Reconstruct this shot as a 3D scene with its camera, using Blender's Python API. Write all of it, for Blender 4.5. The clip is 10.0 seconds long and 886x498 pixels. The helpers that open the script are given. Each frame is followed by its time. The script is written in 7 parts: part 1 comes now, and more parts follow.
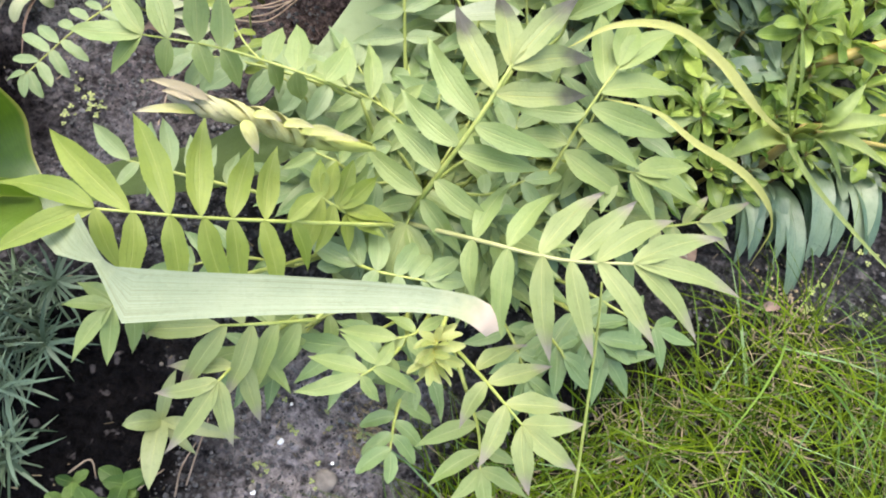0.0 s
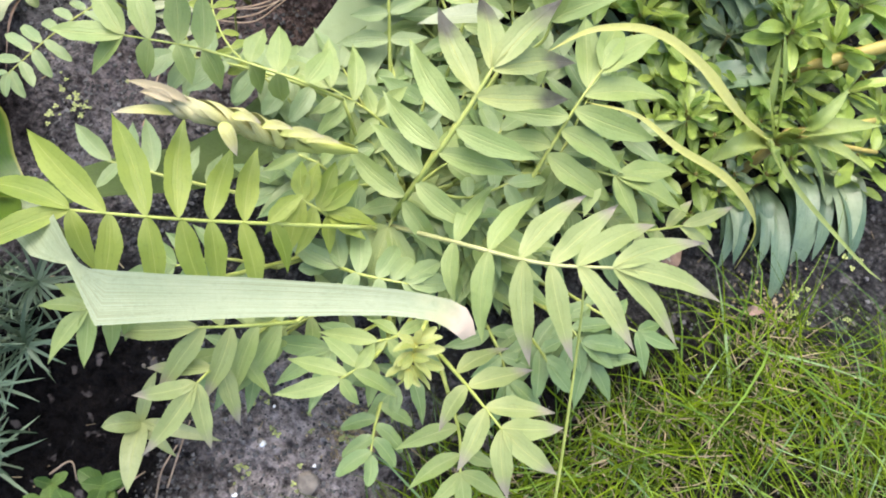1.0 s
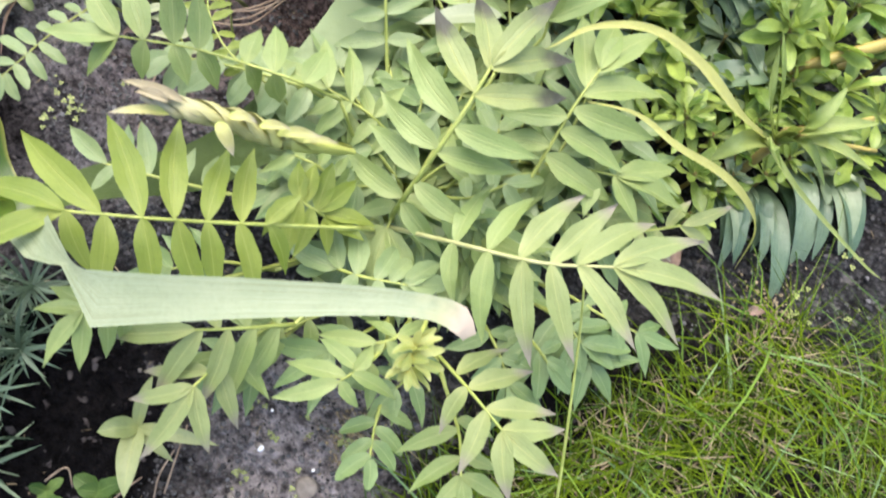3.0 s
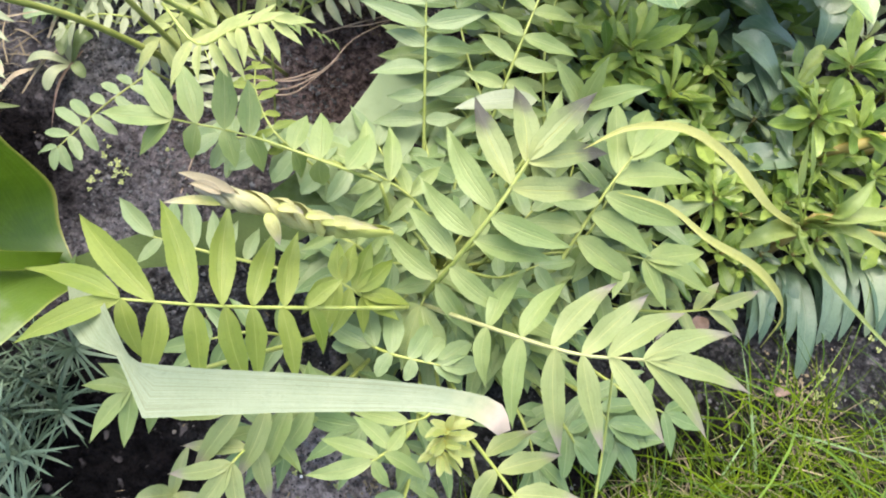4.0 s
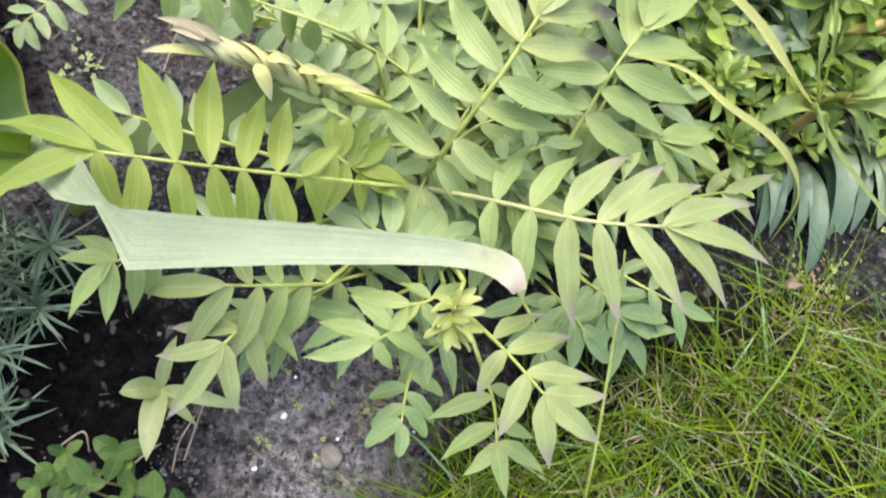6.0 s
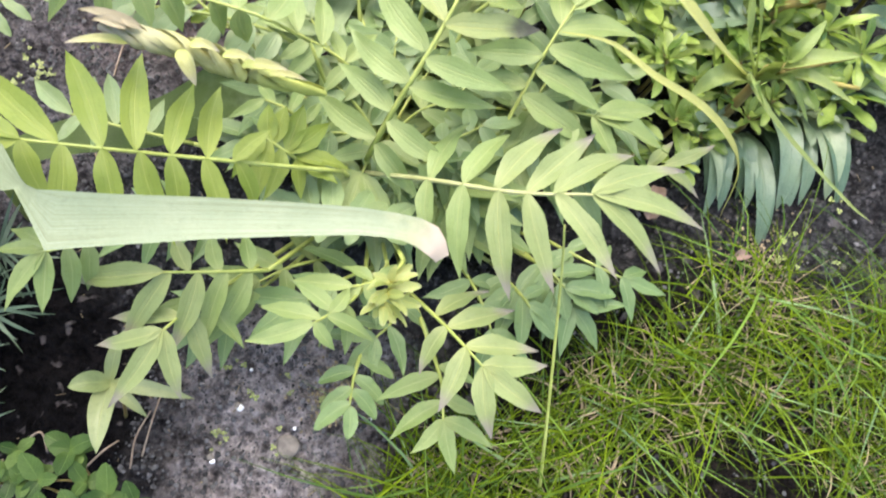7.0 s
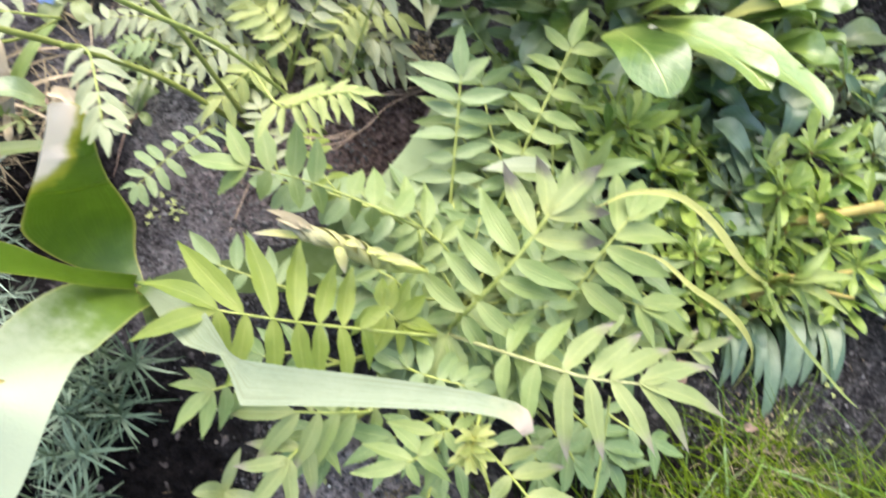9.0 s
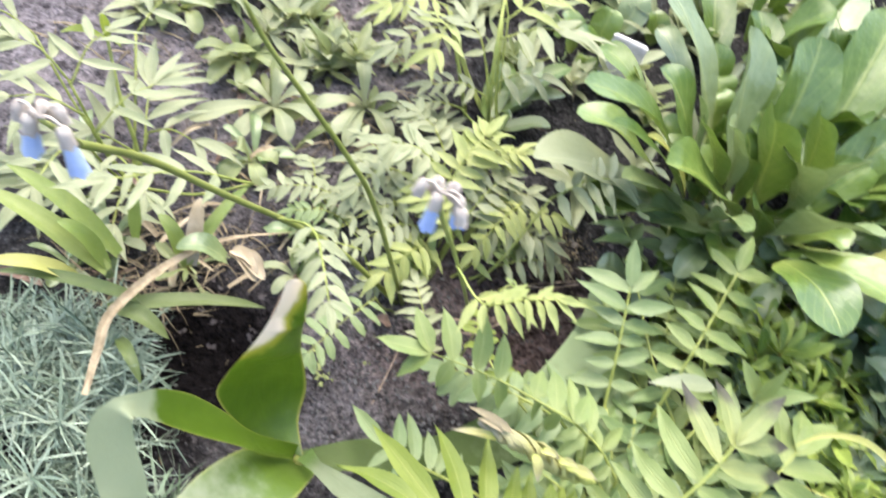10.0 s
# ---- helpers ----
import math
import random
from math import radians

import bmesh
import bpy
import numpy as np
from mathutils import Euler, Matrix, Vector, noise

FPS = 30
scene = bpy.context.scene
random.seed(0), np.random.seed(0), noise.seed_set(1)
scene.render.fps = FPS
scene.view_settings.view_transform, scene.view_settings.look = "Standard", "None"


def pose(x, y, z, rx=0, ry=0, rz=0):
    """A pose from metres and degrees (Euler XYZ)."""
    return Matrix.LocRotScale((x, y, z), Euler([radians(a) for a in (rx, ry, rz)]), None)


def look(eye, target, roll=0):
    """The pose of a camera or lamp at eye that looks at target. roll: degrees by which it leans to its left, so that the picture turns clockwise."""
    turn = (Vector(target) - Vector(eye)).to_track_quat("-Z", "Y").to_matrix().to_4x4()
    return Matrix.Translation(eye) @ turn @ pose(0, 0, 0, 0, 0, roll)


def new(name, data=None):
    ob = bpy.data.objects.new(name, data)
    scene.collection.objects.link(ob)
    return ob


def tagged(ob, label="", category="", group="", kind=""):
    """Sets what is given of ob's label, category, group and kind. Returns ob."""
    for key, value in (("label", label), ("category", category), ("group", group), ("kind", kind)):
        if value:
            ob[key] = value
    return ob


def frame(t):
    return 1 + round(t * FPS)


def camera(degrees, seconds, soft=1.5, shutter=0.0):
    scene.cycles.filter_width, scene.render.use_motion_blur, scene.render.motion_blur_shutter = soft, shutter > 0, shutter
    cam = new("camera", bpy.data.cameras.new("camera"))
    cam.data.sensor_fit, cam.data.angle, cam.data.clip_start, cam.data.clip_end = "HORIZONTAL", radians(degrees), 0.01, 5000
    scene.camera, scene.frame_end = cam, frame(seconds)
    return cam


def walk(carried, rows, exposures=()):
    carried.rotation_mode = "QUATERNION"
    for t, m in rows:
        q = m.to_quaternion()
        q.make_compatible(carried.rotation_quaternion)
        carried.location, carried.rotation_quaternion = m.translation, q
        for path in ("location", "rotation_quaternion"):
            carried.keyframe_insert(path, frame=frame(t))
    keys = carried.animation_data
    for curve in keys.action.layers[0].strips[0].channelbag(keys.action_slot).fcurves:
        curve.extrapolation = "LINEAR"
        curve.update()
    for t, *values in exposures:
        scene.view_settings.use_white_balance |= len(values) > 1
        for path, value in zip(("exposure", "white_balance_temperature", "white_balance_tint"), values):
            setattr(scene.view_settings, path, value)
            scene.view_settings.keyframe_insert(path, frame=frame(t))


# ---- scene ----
cam = camera(62.0, 10.0, soft=1.9, shutter=0.4)
PATH = [
    (0, (0.05, 0.085, 0.553), (0.135, 0.826, -1.302), 24.6),
    (0.5, (0.057, 0.083, 0.552), (0.146, 0.821, -1.304), 25.1),
    (1, (0.059, 0.089, 0.554), (0.152, 0.836, -1.299), 25.4),
    (1.5, (0.055, 0.09, 0.554), (0.152, 0.842, -1.297), 25.9),
    (2, (0.057, 0.079, 0.547), (0.161, 0.834, -1.302), 26.4),
    (2.5, (0.064, 0.067, 0.538), (0.172, 0.829, -1.308), 26.4),
    (3, (0.059, 0.087, 0.549), (0.155, 0.851, -1.297), 25.1),
    (3.2, (0.052, 0.1, 0.558), (0.12, 0.868, -1.287), 23.5),
    (3.45, (0.045, 0.109, 0.566), (0.088, 0.886, -1.276), 22.2),
    (3.75, (0.040, 0.111, 0.571), (0.068, 0.908, -1.263), 21.8),
    (4.05, (0.035, 0.109, 0.573), (0.064, 0.932, -1.250), 22.0),
    (4.3, (0.031, 0.11, 0.575), (0.07, 0.956, -1.237), 22.4),
    (4.5, (0.027, 0.114, 0.577), (0.079, 0.98, -1.225), 22.7),
    (5, (0.027, 0.111, 0.572), (0.071, 0.959, -1.239), 22.4),
    (5.5, (0.031, 0.087, 0.542), (0.12, 0.885, -1.29), 26.5),
    (5.7, (0.036, 0.08, 0.534), (0.129, 0.853, -1.309), 26.5),
    (5.95, (0.041, 0.071, 0.524), (0.147, 0.823, -1.327), 27.0),
    (6.2, (0.047, 0.060, 0.515), (0.174, 0.806, -1.337), 27.9),
    (6.45, (0.055, 0.053, 0.509), (0.196, 0.802, -1.339), 28.3),
    (6.65, (0.063, 0.050, 0.510), (0.204, 0.809, -1.334), 27.6),
    (6.8, (0.071, 0.052, 0.515), (0.2, 0.82, -1.326), 26.3),
    (7, (0.084, 0.057, 0.525), (0.186, 0.84, -1.312), 23.7),
    (7.5, (0.064, 0.07, 0.541), (0.15, 0.919, -1.268), 23.5),
    (8, (0.045, 0.081, 0.553), (0.093, 0.942, -1.252), 21.7),
    (8.5, (0.039, 0.064, 0.599), (0.142, 0.919, -1.206), 26.3),
    (9, (0.0, 0.042, 0.64), (0.037, 1.021, -1.104), 24.8),
    (9.5, (-0.061, 0.027, 0.637), (-0.168, 1.162, -1.006), 21.4),
    (10, (-0.127, 0.012, 0.638), (-0.338, 1.272, -0.9), 22.6),
]
walk(cam, [(t, look(eye, target, roll)) for t, eye, target, roll in PATH],
     exposures=[(0.0, 2.23), (3.2, 2.23), (4.5, 2.20), (5.5, 2.16), (6.8, 2.26), (8.0, 2.25), (9.0, 2.31), (9.5, 2.28), (10.0, 2.26)])

# ---- light: bright hazy daylight, a broad veiled sun ----
SUN_AZ, SUN_EL = radians(-30), radians(70)
world = bpy.data.worlds.new("sky")
scene.world = world
world.use_nodes = True
wn = world.node_tree
sky = wn.nodes.new("ShaderNodeTexSky")
sky.sky_type, sky.sun_disc = "NISHITA", False
sky.sun_elevation, sky.sun_rotation = SUN_EL, SUN_AZ
sky.air_density, sky.dust_density, sky.ozone_density = 1.0, 3.0, 1.0
wn.links.new(sky.outputs[0], wn.nodes["Background"].inputs[0])
wn.nodes["Background"].inputs[1].default_value = 0.142
sun = new("sun", bpy.data.lights.new("sun", "SUN"))
sun.data.energy, sun.data.angle, sun.data.color = 1.50, radians(70), (1.0, 0.945, 0.83)
toward_sun = Vector((math.sin(SUN_AZ) * math.cos(SUN_EL), math.cos(SUN_AZ) * math.cos(SUN_EL), math.sin(SUN_EL)))
sun.matrix_world = look(toward_sun * 5, (0, 0, 0))
scene.view_settings.exposure = 0.0

rnd = random.Random(11)


# ---- materials ----
def nodes_of(name):
    m = bpy.data.materials.new(name)
    m.use_nodes = True
    t = m.node_tree
    return m, t, t.nodes["Principled BSDF"], t.nodes["Material Output"]


def math_node(t, op, a, b=None, c=None):
    n = t.nodes.new("ShaderNodeMath")
    n.operation = op
    for i, v in enumerate((a, b, c)):
        if v is None:
            continue
        if isinstance(v, (int, float)):
            n.inputs[i].default_value = v
        else:
            t.links.new(v, n.inputs[i])
    return n.outputs[0]


def mix_colour(t, fac, a, b):
    n = t.nodes.new("ShaderNodeMix")
    n.data_type = "RGBA"
    for sock, v in ((n.inputs[0], fac), (n.inputs[6], a), (n.inputs[7], b)):
        if isinstance(v, (int, float)):
            sock.default_value = v
        elif isinstance(v, tuple):
            sock.default_value = (*v, 1)
        else:
            t.links.new(v, sock)
    return n.outputs[2]


def ramp(t, fac, lo, hi):
    n = t.nodes.new("ShaderNodeMapRange")
    n.interpolation_type = "SMOOTHSTEP"
    n.inputs[1].default_value, n.inputs[2].default_value = lo, hi
    t.links.new(fac, n.inputs[0])
    return n.outputs[0]


def noise_tex(t, scale, detail=4.0, rough=0.55, vector=None):
    n = t.nodes.new("ShaderNodeTexNoise")
    n.inputs["Scale"].default_value, n.inputs["Detail"].default_value, n.inputs["Roughness"].default_value = scale, detail, rough
    if vector is None:
        vector = t.nodes.new("ShaderNodeTexCoord").outputs["Object"]
    t.links.new(vector, n.inputs["Vector"])
    return n.outputs[0]


def position(t):
    return t.nodes.new("ShaderNodeNewGeometry").outputs["Position"]


def leaf_material(name, dark, light, vein, tip=None, tip_from=0.72, tip_much=1.0, parallel=False, rough=0.5, through_light=0.34, margin=None, specular=0.45, veins=0.75, tip_soft=0.34, creases=False, streaks=0.35, end=None, slant=0.0, base=None, rim=None, pucker=0.0):
    """Leaf with a midrib, side veins (or parallel veins), a coloured tip, and a lighter or darker tone from leaf to leaf."""
    dark, light, vein = (tuple(c * k * 0.80 for c, k in zip(q, (1.075, 1.0, 0.88))) for q in (dark, light, vein))
    even = 0.15 if creases else 0.0
    dark, light = (tuple(a + (b - a) * even for a, b in zip(p, q)) for p, q in ((dark, light), (light, dark)))
    m, t, bsdf, out = nodes_of(name)
    uv = t.nodes.new("ShaderNodeUVMap").outputs[0]
    sep = t.nodes.new("ShaderNodeSeparateXYZ")
    t.links.new(uv, sep.inputs[0])
    across = math_node(t, "ABSOLUTE", math_node(t, "SUBTRACT", sep.outputs[0], 0.5))
    along = sep.outputs[1]
    any_leaf = t.nodes.new("ShaderNodeObjectInfo").outputs["Random"]
    patch = noise_tex(t, 55.0, 3.0, vector=position(t))
    tone = math_node(t, "ADD", math_node(t, "MULTIPLY", any_leaf, 0.85), math_node(t, "MULTIPLY", math_node(t, "SUBTRACT", patch, 0.42), 1.3))
    colour = mix_colour(t, tone, dark, light)
    fine = noise_tex(t, 420.0, 3.0, vector=position(t))
    colour = mix_colour(t, math_node(t, "MULTIPLY", ramp(t, fine, 0.52, 0.75), 0.30), colour, tuple(c * 0.62 for c in dark))
    rib = math_node(t, "SUBTRACT", 1.0, ramp(t, across, 0.0, 0.035 if not parallel else 0.02))
    if parallel:
        wave = math_node(t, "SINE", math_node(t, "MULTIPLY", across, 150.0))
    else:
        wave = math_node(t, "SINE", math_node(t, "MULTIPLY", math_node(t, "SUBTRACT", along, math_node(t, "MULTIPLY", across, 0.75)), 46.0))
    side = ramp(t, wave, 0.72, 1.0)
    if parallel:
        stretch = t.nodes.new("ShaderNodeMapping")
        stretch.inputs["Scale"].default_value = (60.0, 3.0, 1.0)
        t.links.new(uv, stretch.inputs[0])
        streak = noise_tex(t, 1.0, 3.0, 0.6, vector=stretch.outputs[0])
        colour = mix_colour(t, math_node(t, "MULTIPLY", ramp(t, streak, 0.44, 0.66), streaks), colour, tuple(c * k for c, k in zip(dark, (0.82, 0.72, 0.60))))
        rib = math_node(t, "MULTIPLY", rib, 0.15)
        scratch = noise_tex(t, 1.7, 4.0, 0.7, vector=stretch.outputs[0])
        colour = mix_colour(t, math_node(t, "MULTIPLY", ramp(t, scratch, 0.60, 0.72), streaks * 1.3), colour, vein)
    else:
        fade = math_node(t, "SUBTRACT", 1.0, ramp(t, along, 0.45, 0.95))
        pleat = None
        wander = math_node(t, "ADD", across, math_node(t, "MULTIPLY", math_node(t, "SUBTRACT", noise_tex(t, 120.0, 2.0, vector=position(t)), 0.5), 0.16))
        for at, much in (((0.16, 0.15), (0.31, 0.07)) if creases else ()):
            near = math_node(t, "ABSOLUTE", math_node(t, "SUBTRACT", wander, at))
            line = math_node(t, "MULTIPLY", math_node(t, "MULTIPLY", math_node(t, "SUBTRACT", 1.0, ramp(t, near, 0.0, 0.05)), fade), much)
            pleat = line if pleat is None else math_node(t, "MAXIMUM", pleat, line)
        if pleat is not None:
            colour = mix_colour(t, pleat, colour, tuple(c * 0.66 for c in dark))
    lines = math_node(t, "MAXIMUM", rib, math_node(t, "MULTIPLY", side, 0.04 if creases else 0.24))
    colour = mix_colour(t, math_node(t, "MULTIPLY", lines, veins), colour, vein)
    if not parallel:
        colour = mix_colour(t, math_node(t, "MULTIPLY", math_node(t, "SUBTRACT", 1.0, ramp(t, along, 0.02, 0.34)), 0.38), colour, vein)
    if margin:
        colour = mix_colour(t, math_node(t, "MULTIPLY", ramp(t, across, 0.455, 0.5), 0.55), colour, margin)
    if tip:
        wob = math_node(t, "ADD", along, math_node(t, "MULTIPLY", math_node(t, "SUBTRACT", noise_tex(t, 90.0, 2.0, vector=position(t)), 0.5), min(0.28, tip_soft * 0.8 + 0.03)))
        if slant:
            wob = math_node(t, "ADD", wob, math_node(t, "MULTIPLY", math_node(t, "SUBTRACT", sep.outputs[0], 0.5), slant))
        if rim:
            colour = mix_colour(t, math_node(t, "MULTIPLY", ramp(t, wob, tip_from - 0.07, tip_from + 0.01), 0.8), colour, rim)
        much = math_node(t, "MULTIPLY", ramp(t, wob, tip_from, tip_from + tip_soft), tip_much)
        colour = mix_colour(t, much, colour, tip)
    if base:
        colour = mix_colour(t, math_node(t, "SUBTRACT", 1.0, ramp(t, along, 0.02, 0.11 if tip_from > 0.6 else 0.5)), colour, base)
    if end:
        colour = mix_colour(t, ramp(t, math_node(t, "ADD", along, math_node(t, "MULTIPLY", math_node(t, "SUBTRACT", patch, 0.5), 0.08)), 0.945, 0.985), colour, end)
    t.links.new(colour, bsdf.inputs["Base Color"])
    bsdf.inputs["Roughness"].default_value = rough
    bsdf.inputs["Specular IOR Level"].default_value = specular
    height = math_node(t, "ADD", math_node(t, "MULTIPLY", lines, -0.6), math_node(t, "MULTIPLY", fine, 0.5))
    if creases:
        height = math_node(t, "SUBTRACT", height, math_node(t, "MULTIPLY", pleat, 1.6))
    if pucker:
        height = math_node(t, "ADD", height, math_node(t, "MULTIPLY", noise_tex(t, 42.0, 2.0, vector=position(t)), 7.0 * pucker))
    bump = t.nodes.new("ShaderNodeBump")
    bump.inputs["Strength"].default_value, bump.inputs["Distance"].default_value = 0.5, 0.0014
    t.links.new(height, bump.inputs["Height"])
    t.links.new(bump.outputs[0], bsdf.inputs["Normal"])
    trans = t.nodes.new("ShaderNodeBsdfTranslucent")
    t.links.new(mix_colour(t, 0.35, colour, (light[0], light[1], light[2] * 0.35)), trans.inputs[0])
    mixer = t.nodes.new("ShaderNodeMixShader")
    mixer.inputs[0].default_value = through_light
    t.links.new(bsdf.outputs[0], mixer.inputs[1])
    t.links.new(trans.outputs[0], mixer.inputs[2])
    t.links.new(mixer.outputs[0], out.inputs[0])
    return m


def plain_material(name, a, b, scale, rough=0.7, bump=0.4, distance=0.001, island=False, specular=0.35, skew=1.0):
    """Two tones in broad and fine patches with a fine relief."""
    m, t, bsdf, out = nodes_of(name)
    broad, fine = noise_tex(t, scale, 5.0, vector=position(t)), noise_tex(t, scale * 9, 4.0, vector=position(t))
    fac = math_node(t, "ADD", math_node(t, "MULTIPLY", ramp(t, broad, 0.35, 0.65), 0.6), math_node(t, "MULTIPLY", fine, 0.4))
    if island:
        pick = math_node(t, "POWER", t.nodes.new("ShaderNodeNewGeometry").outputs["Random Per Island"], skew)
        fac = math_node(t, "ADD", math_node(t, "MULTIPLY", fac, 0.25), math_node(t, "MULTIPLY", pick, 0.75))
    t.links.new(mix_colour(t, fac, a, b), bsdf.inputs["Base Color"])
    bsdf.inputs["Roughness"].default_value = rough
    bsdf.inputs["Specular IOR Level"].default_value = specular
    bn = t.nodes.new("ShaderNodeBump")
    bn.inputs["Strength"].default_value, bn.inputs["Distance"].default_value = bump, distance
    t.links.new(fine, bn.inputs["Height"])
    t.links.new(bn.outputs[0], bsdf.inputs["Normal"])
    return m


def soil_material():
    m, t, bsdf, out = nodes_of("damp_humus_soil_shade_spots")
    pos = position(t)
    broad, mid, fine = noise_tex(t, 9.0, 4.0, vector=pos), noise_tex(t, 110.0, 6.0, 0.7, vector=pos), noise_tex(t, 480.0, 4.0, 0.7, vector=pos)
    colour = mix_colour(t, ramp(t, mid, 0.3, 0.7), (0.010, 0.0094, 0.0096), (0.108, 0.104, 0.106))
    colour = mix_colour(t, math_node(t, "MULTIPLY", ramp(t, broad, 0.45, 0.7), 0.5), colour, (0.165, 0.160, 0.162))
    colour = mix_colour(t, math_node(t, "MULTIPLY", ramp(t, fine, 0.58, 0.74), 0.85), colour, (0.20, 0.19, 0.19))
    cells = t.nodes.new("ShaderNodeTexVoronoi")
    cells.inputs["Scale"].default_value = 190.0
    t.links.new(pos, cells.inputs["Vector"])
    crumb = ramp(t, cells.outputs["Distance"], 0.15, 0.62)
    # Shade between crumbs, painted dark where the bump dips.
    colour = mix_colour(t, math_node(t, "MULTIPLY", crumb, 0.55), colour, (0.008, 0.0075, 0.0078))
    brown = noise_tex(t, 14.0, 3.0, vector=pos)
    colour = mix_colour(t, math_node(t, "MULTIPLY", ramp(t, brown, 0.58, 0.75), 0.3), colour, (0.030, 0.022, 0.017))
    # Soil turns paler and greyer towards the far left, with a ragged edge.
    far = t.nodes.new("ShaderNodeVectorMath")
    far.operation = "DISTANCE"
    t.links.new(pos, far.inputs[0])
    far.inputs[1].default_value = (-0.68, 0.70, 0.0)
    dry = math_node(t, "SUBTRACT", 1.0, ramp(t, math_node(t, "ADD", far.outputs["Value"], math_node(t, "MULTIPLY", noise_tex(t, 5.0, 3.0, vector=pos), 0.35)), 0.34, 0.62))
    crust = t.nodes.new("ShaderNodeVectorMath")
    crust.operation = "DISTANCE"
    t.links.new(pos, crust.inputs[0])
    crust.inputs[1].default_value = (0.045, 0.115, -0.04)
    patch = math_node(t, "SUBTRACT", 1.0, ramp(t, math_node(t, "ADD", crust.outputs["Value"], math_node(t, "MULTIPLY", noise_tex(t, 30.0, 3.0, vector=pos), 0.09)), 0.10, 0.19))
    colour = mix_colour(t, math_node(t, "MULTIPLY", patch, 0.85), colour, mix_colour(t, ramp(t, mid, 0.3, 0.7), (0.036, 0.031, 0.031), (0.520, 0.455, 0.445)))
    # Near-black spots: shade painted in front of the tulip, under grass and in HOLLOW.
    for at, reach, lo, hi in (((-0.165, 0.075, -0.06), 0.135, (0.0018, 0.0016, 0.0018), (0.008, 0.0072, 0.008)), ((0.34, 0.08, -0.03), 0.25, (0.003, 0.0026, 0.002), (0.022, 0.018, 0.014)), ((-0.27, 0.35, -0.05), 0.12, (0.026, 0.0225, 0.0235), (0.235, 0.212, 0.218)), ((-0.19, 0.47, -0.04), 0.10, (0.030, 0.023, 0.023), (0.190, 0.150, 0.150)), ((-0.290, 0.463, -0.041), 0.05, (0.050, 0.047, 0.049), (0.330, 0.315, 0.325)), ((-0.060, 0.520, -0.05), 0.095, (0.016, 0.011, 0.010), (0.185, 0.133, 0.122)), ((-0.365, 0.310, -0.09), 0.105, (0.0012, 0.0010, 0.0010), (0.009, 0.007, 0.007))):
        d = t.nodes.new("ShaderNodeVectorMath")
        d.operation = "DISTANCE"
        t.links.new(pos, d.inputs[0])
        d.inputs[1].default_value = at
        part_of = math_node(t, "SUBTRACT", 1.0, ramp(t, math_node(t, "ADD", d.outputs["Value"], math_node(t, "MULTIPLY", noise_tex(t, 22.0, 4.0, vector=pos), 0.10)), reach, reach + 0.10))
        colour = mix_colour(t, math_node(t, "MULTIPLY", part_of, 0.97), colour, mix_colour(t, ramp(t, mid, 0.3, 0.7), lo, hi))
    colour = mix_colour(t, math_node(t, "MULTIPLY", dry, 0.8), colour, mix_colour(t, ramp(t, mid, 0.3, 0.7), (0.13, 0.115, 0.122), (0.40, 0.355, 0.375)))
    lumps, spots = noise_tex(t, 46.0, 4.0, 0.6, vector=pos), noise_tex(t, 75.0, 2.0, 0.5, vector=pos)
    colour = mix_colour(t, math_node(t, "MULTIPLY", math_node(t, "SUBTRACT", 1.0, ramp(t, lumps, 0.36, 0.46)), 0.62), colour, (0.013, 0.011, 0.0115))
    colour = mix_colour(t, math_node(t, "MULTIPLY", ramp(t, spots, 0.62, 0.72), 0.45), colour, (0.21, 0.185, 0.185))
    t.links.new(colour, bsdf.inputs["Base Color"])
    bsdf.inputs["Roughness"].default_value = 1.0
    bsdf.inputs["Specular IOR Level"].default_value = 0.02
    bn = t.nodes.new("ShaderNodeBump")
    bn.inputs["Strength"].default_value, bn.inputs["Distance"].default_value = 1.0, 0.010
    t.links.new(math_node(t, "SUBTRACT", math_node(t, "ADD", mid, math_node(t, "MULTIPLY", fine, 0.7)), math_node(t, "MULTIPLY", crumb, 0.45)), bn.inputs["Height"])
    t.links.new(bn.outputs[0], bsdf.inputs["Normal"])
    return m


PURPLE = (0.200, 0.170, 0.145)
CHARCOAL = (0.042, 0.035, 0.032)
SOIL = soil_material()
V_GREEN = leaf_material("valerian_leaf", (0.148, 0.236, 0.072), (0.262, 0.345, 0.135), (0.34, 0.41, 0.17), PURPLE, 0.88, 0.6, creases=True)
V_PURPLE = leaf_material("valerian_leaf_purple_tipped", (0.170, 0.236, 0.085), (0.275, 0.340, 0.150), (0.38, 0.43, 0.18), PURPLE, 0.62, 0.95, creases=True)
V_CHARCOAL = leaf_material("valerian_leaf_charcoal_tipped", (0.158, 0.220, 0.080), (0.280, 0.342, 0.150), (0.37, 0.41, 0.15), CHARCOAL, 0.46, 0.95, creases=True)
V_YELLOW = leaf_material("valerian_leaf_fresh", (0.155, 0.240, 0.036), (0.290, 0.372, 0.080), (0.37, 0.45, 0.13), through_light=0.50, creases=True)
V_BLUE = leaf_material("valerian_leaf_bluish", (0.150, 0.240, 0.105), (0.265, 0.352, 0.178), (0.29, 0.37, 0.19), rough=0.4, creases=True)
# Low bluish leaves, darkened further to paint the shade inside the plant.
V_DEEP = leaf_material("valerian_leaf_low_shaded", (0.092, 0.168, 0.058), (0.180, 0.268, 0.110), (0.24, 0.33, 0.15), rough=0.45, through_light=0.22, creases=True)
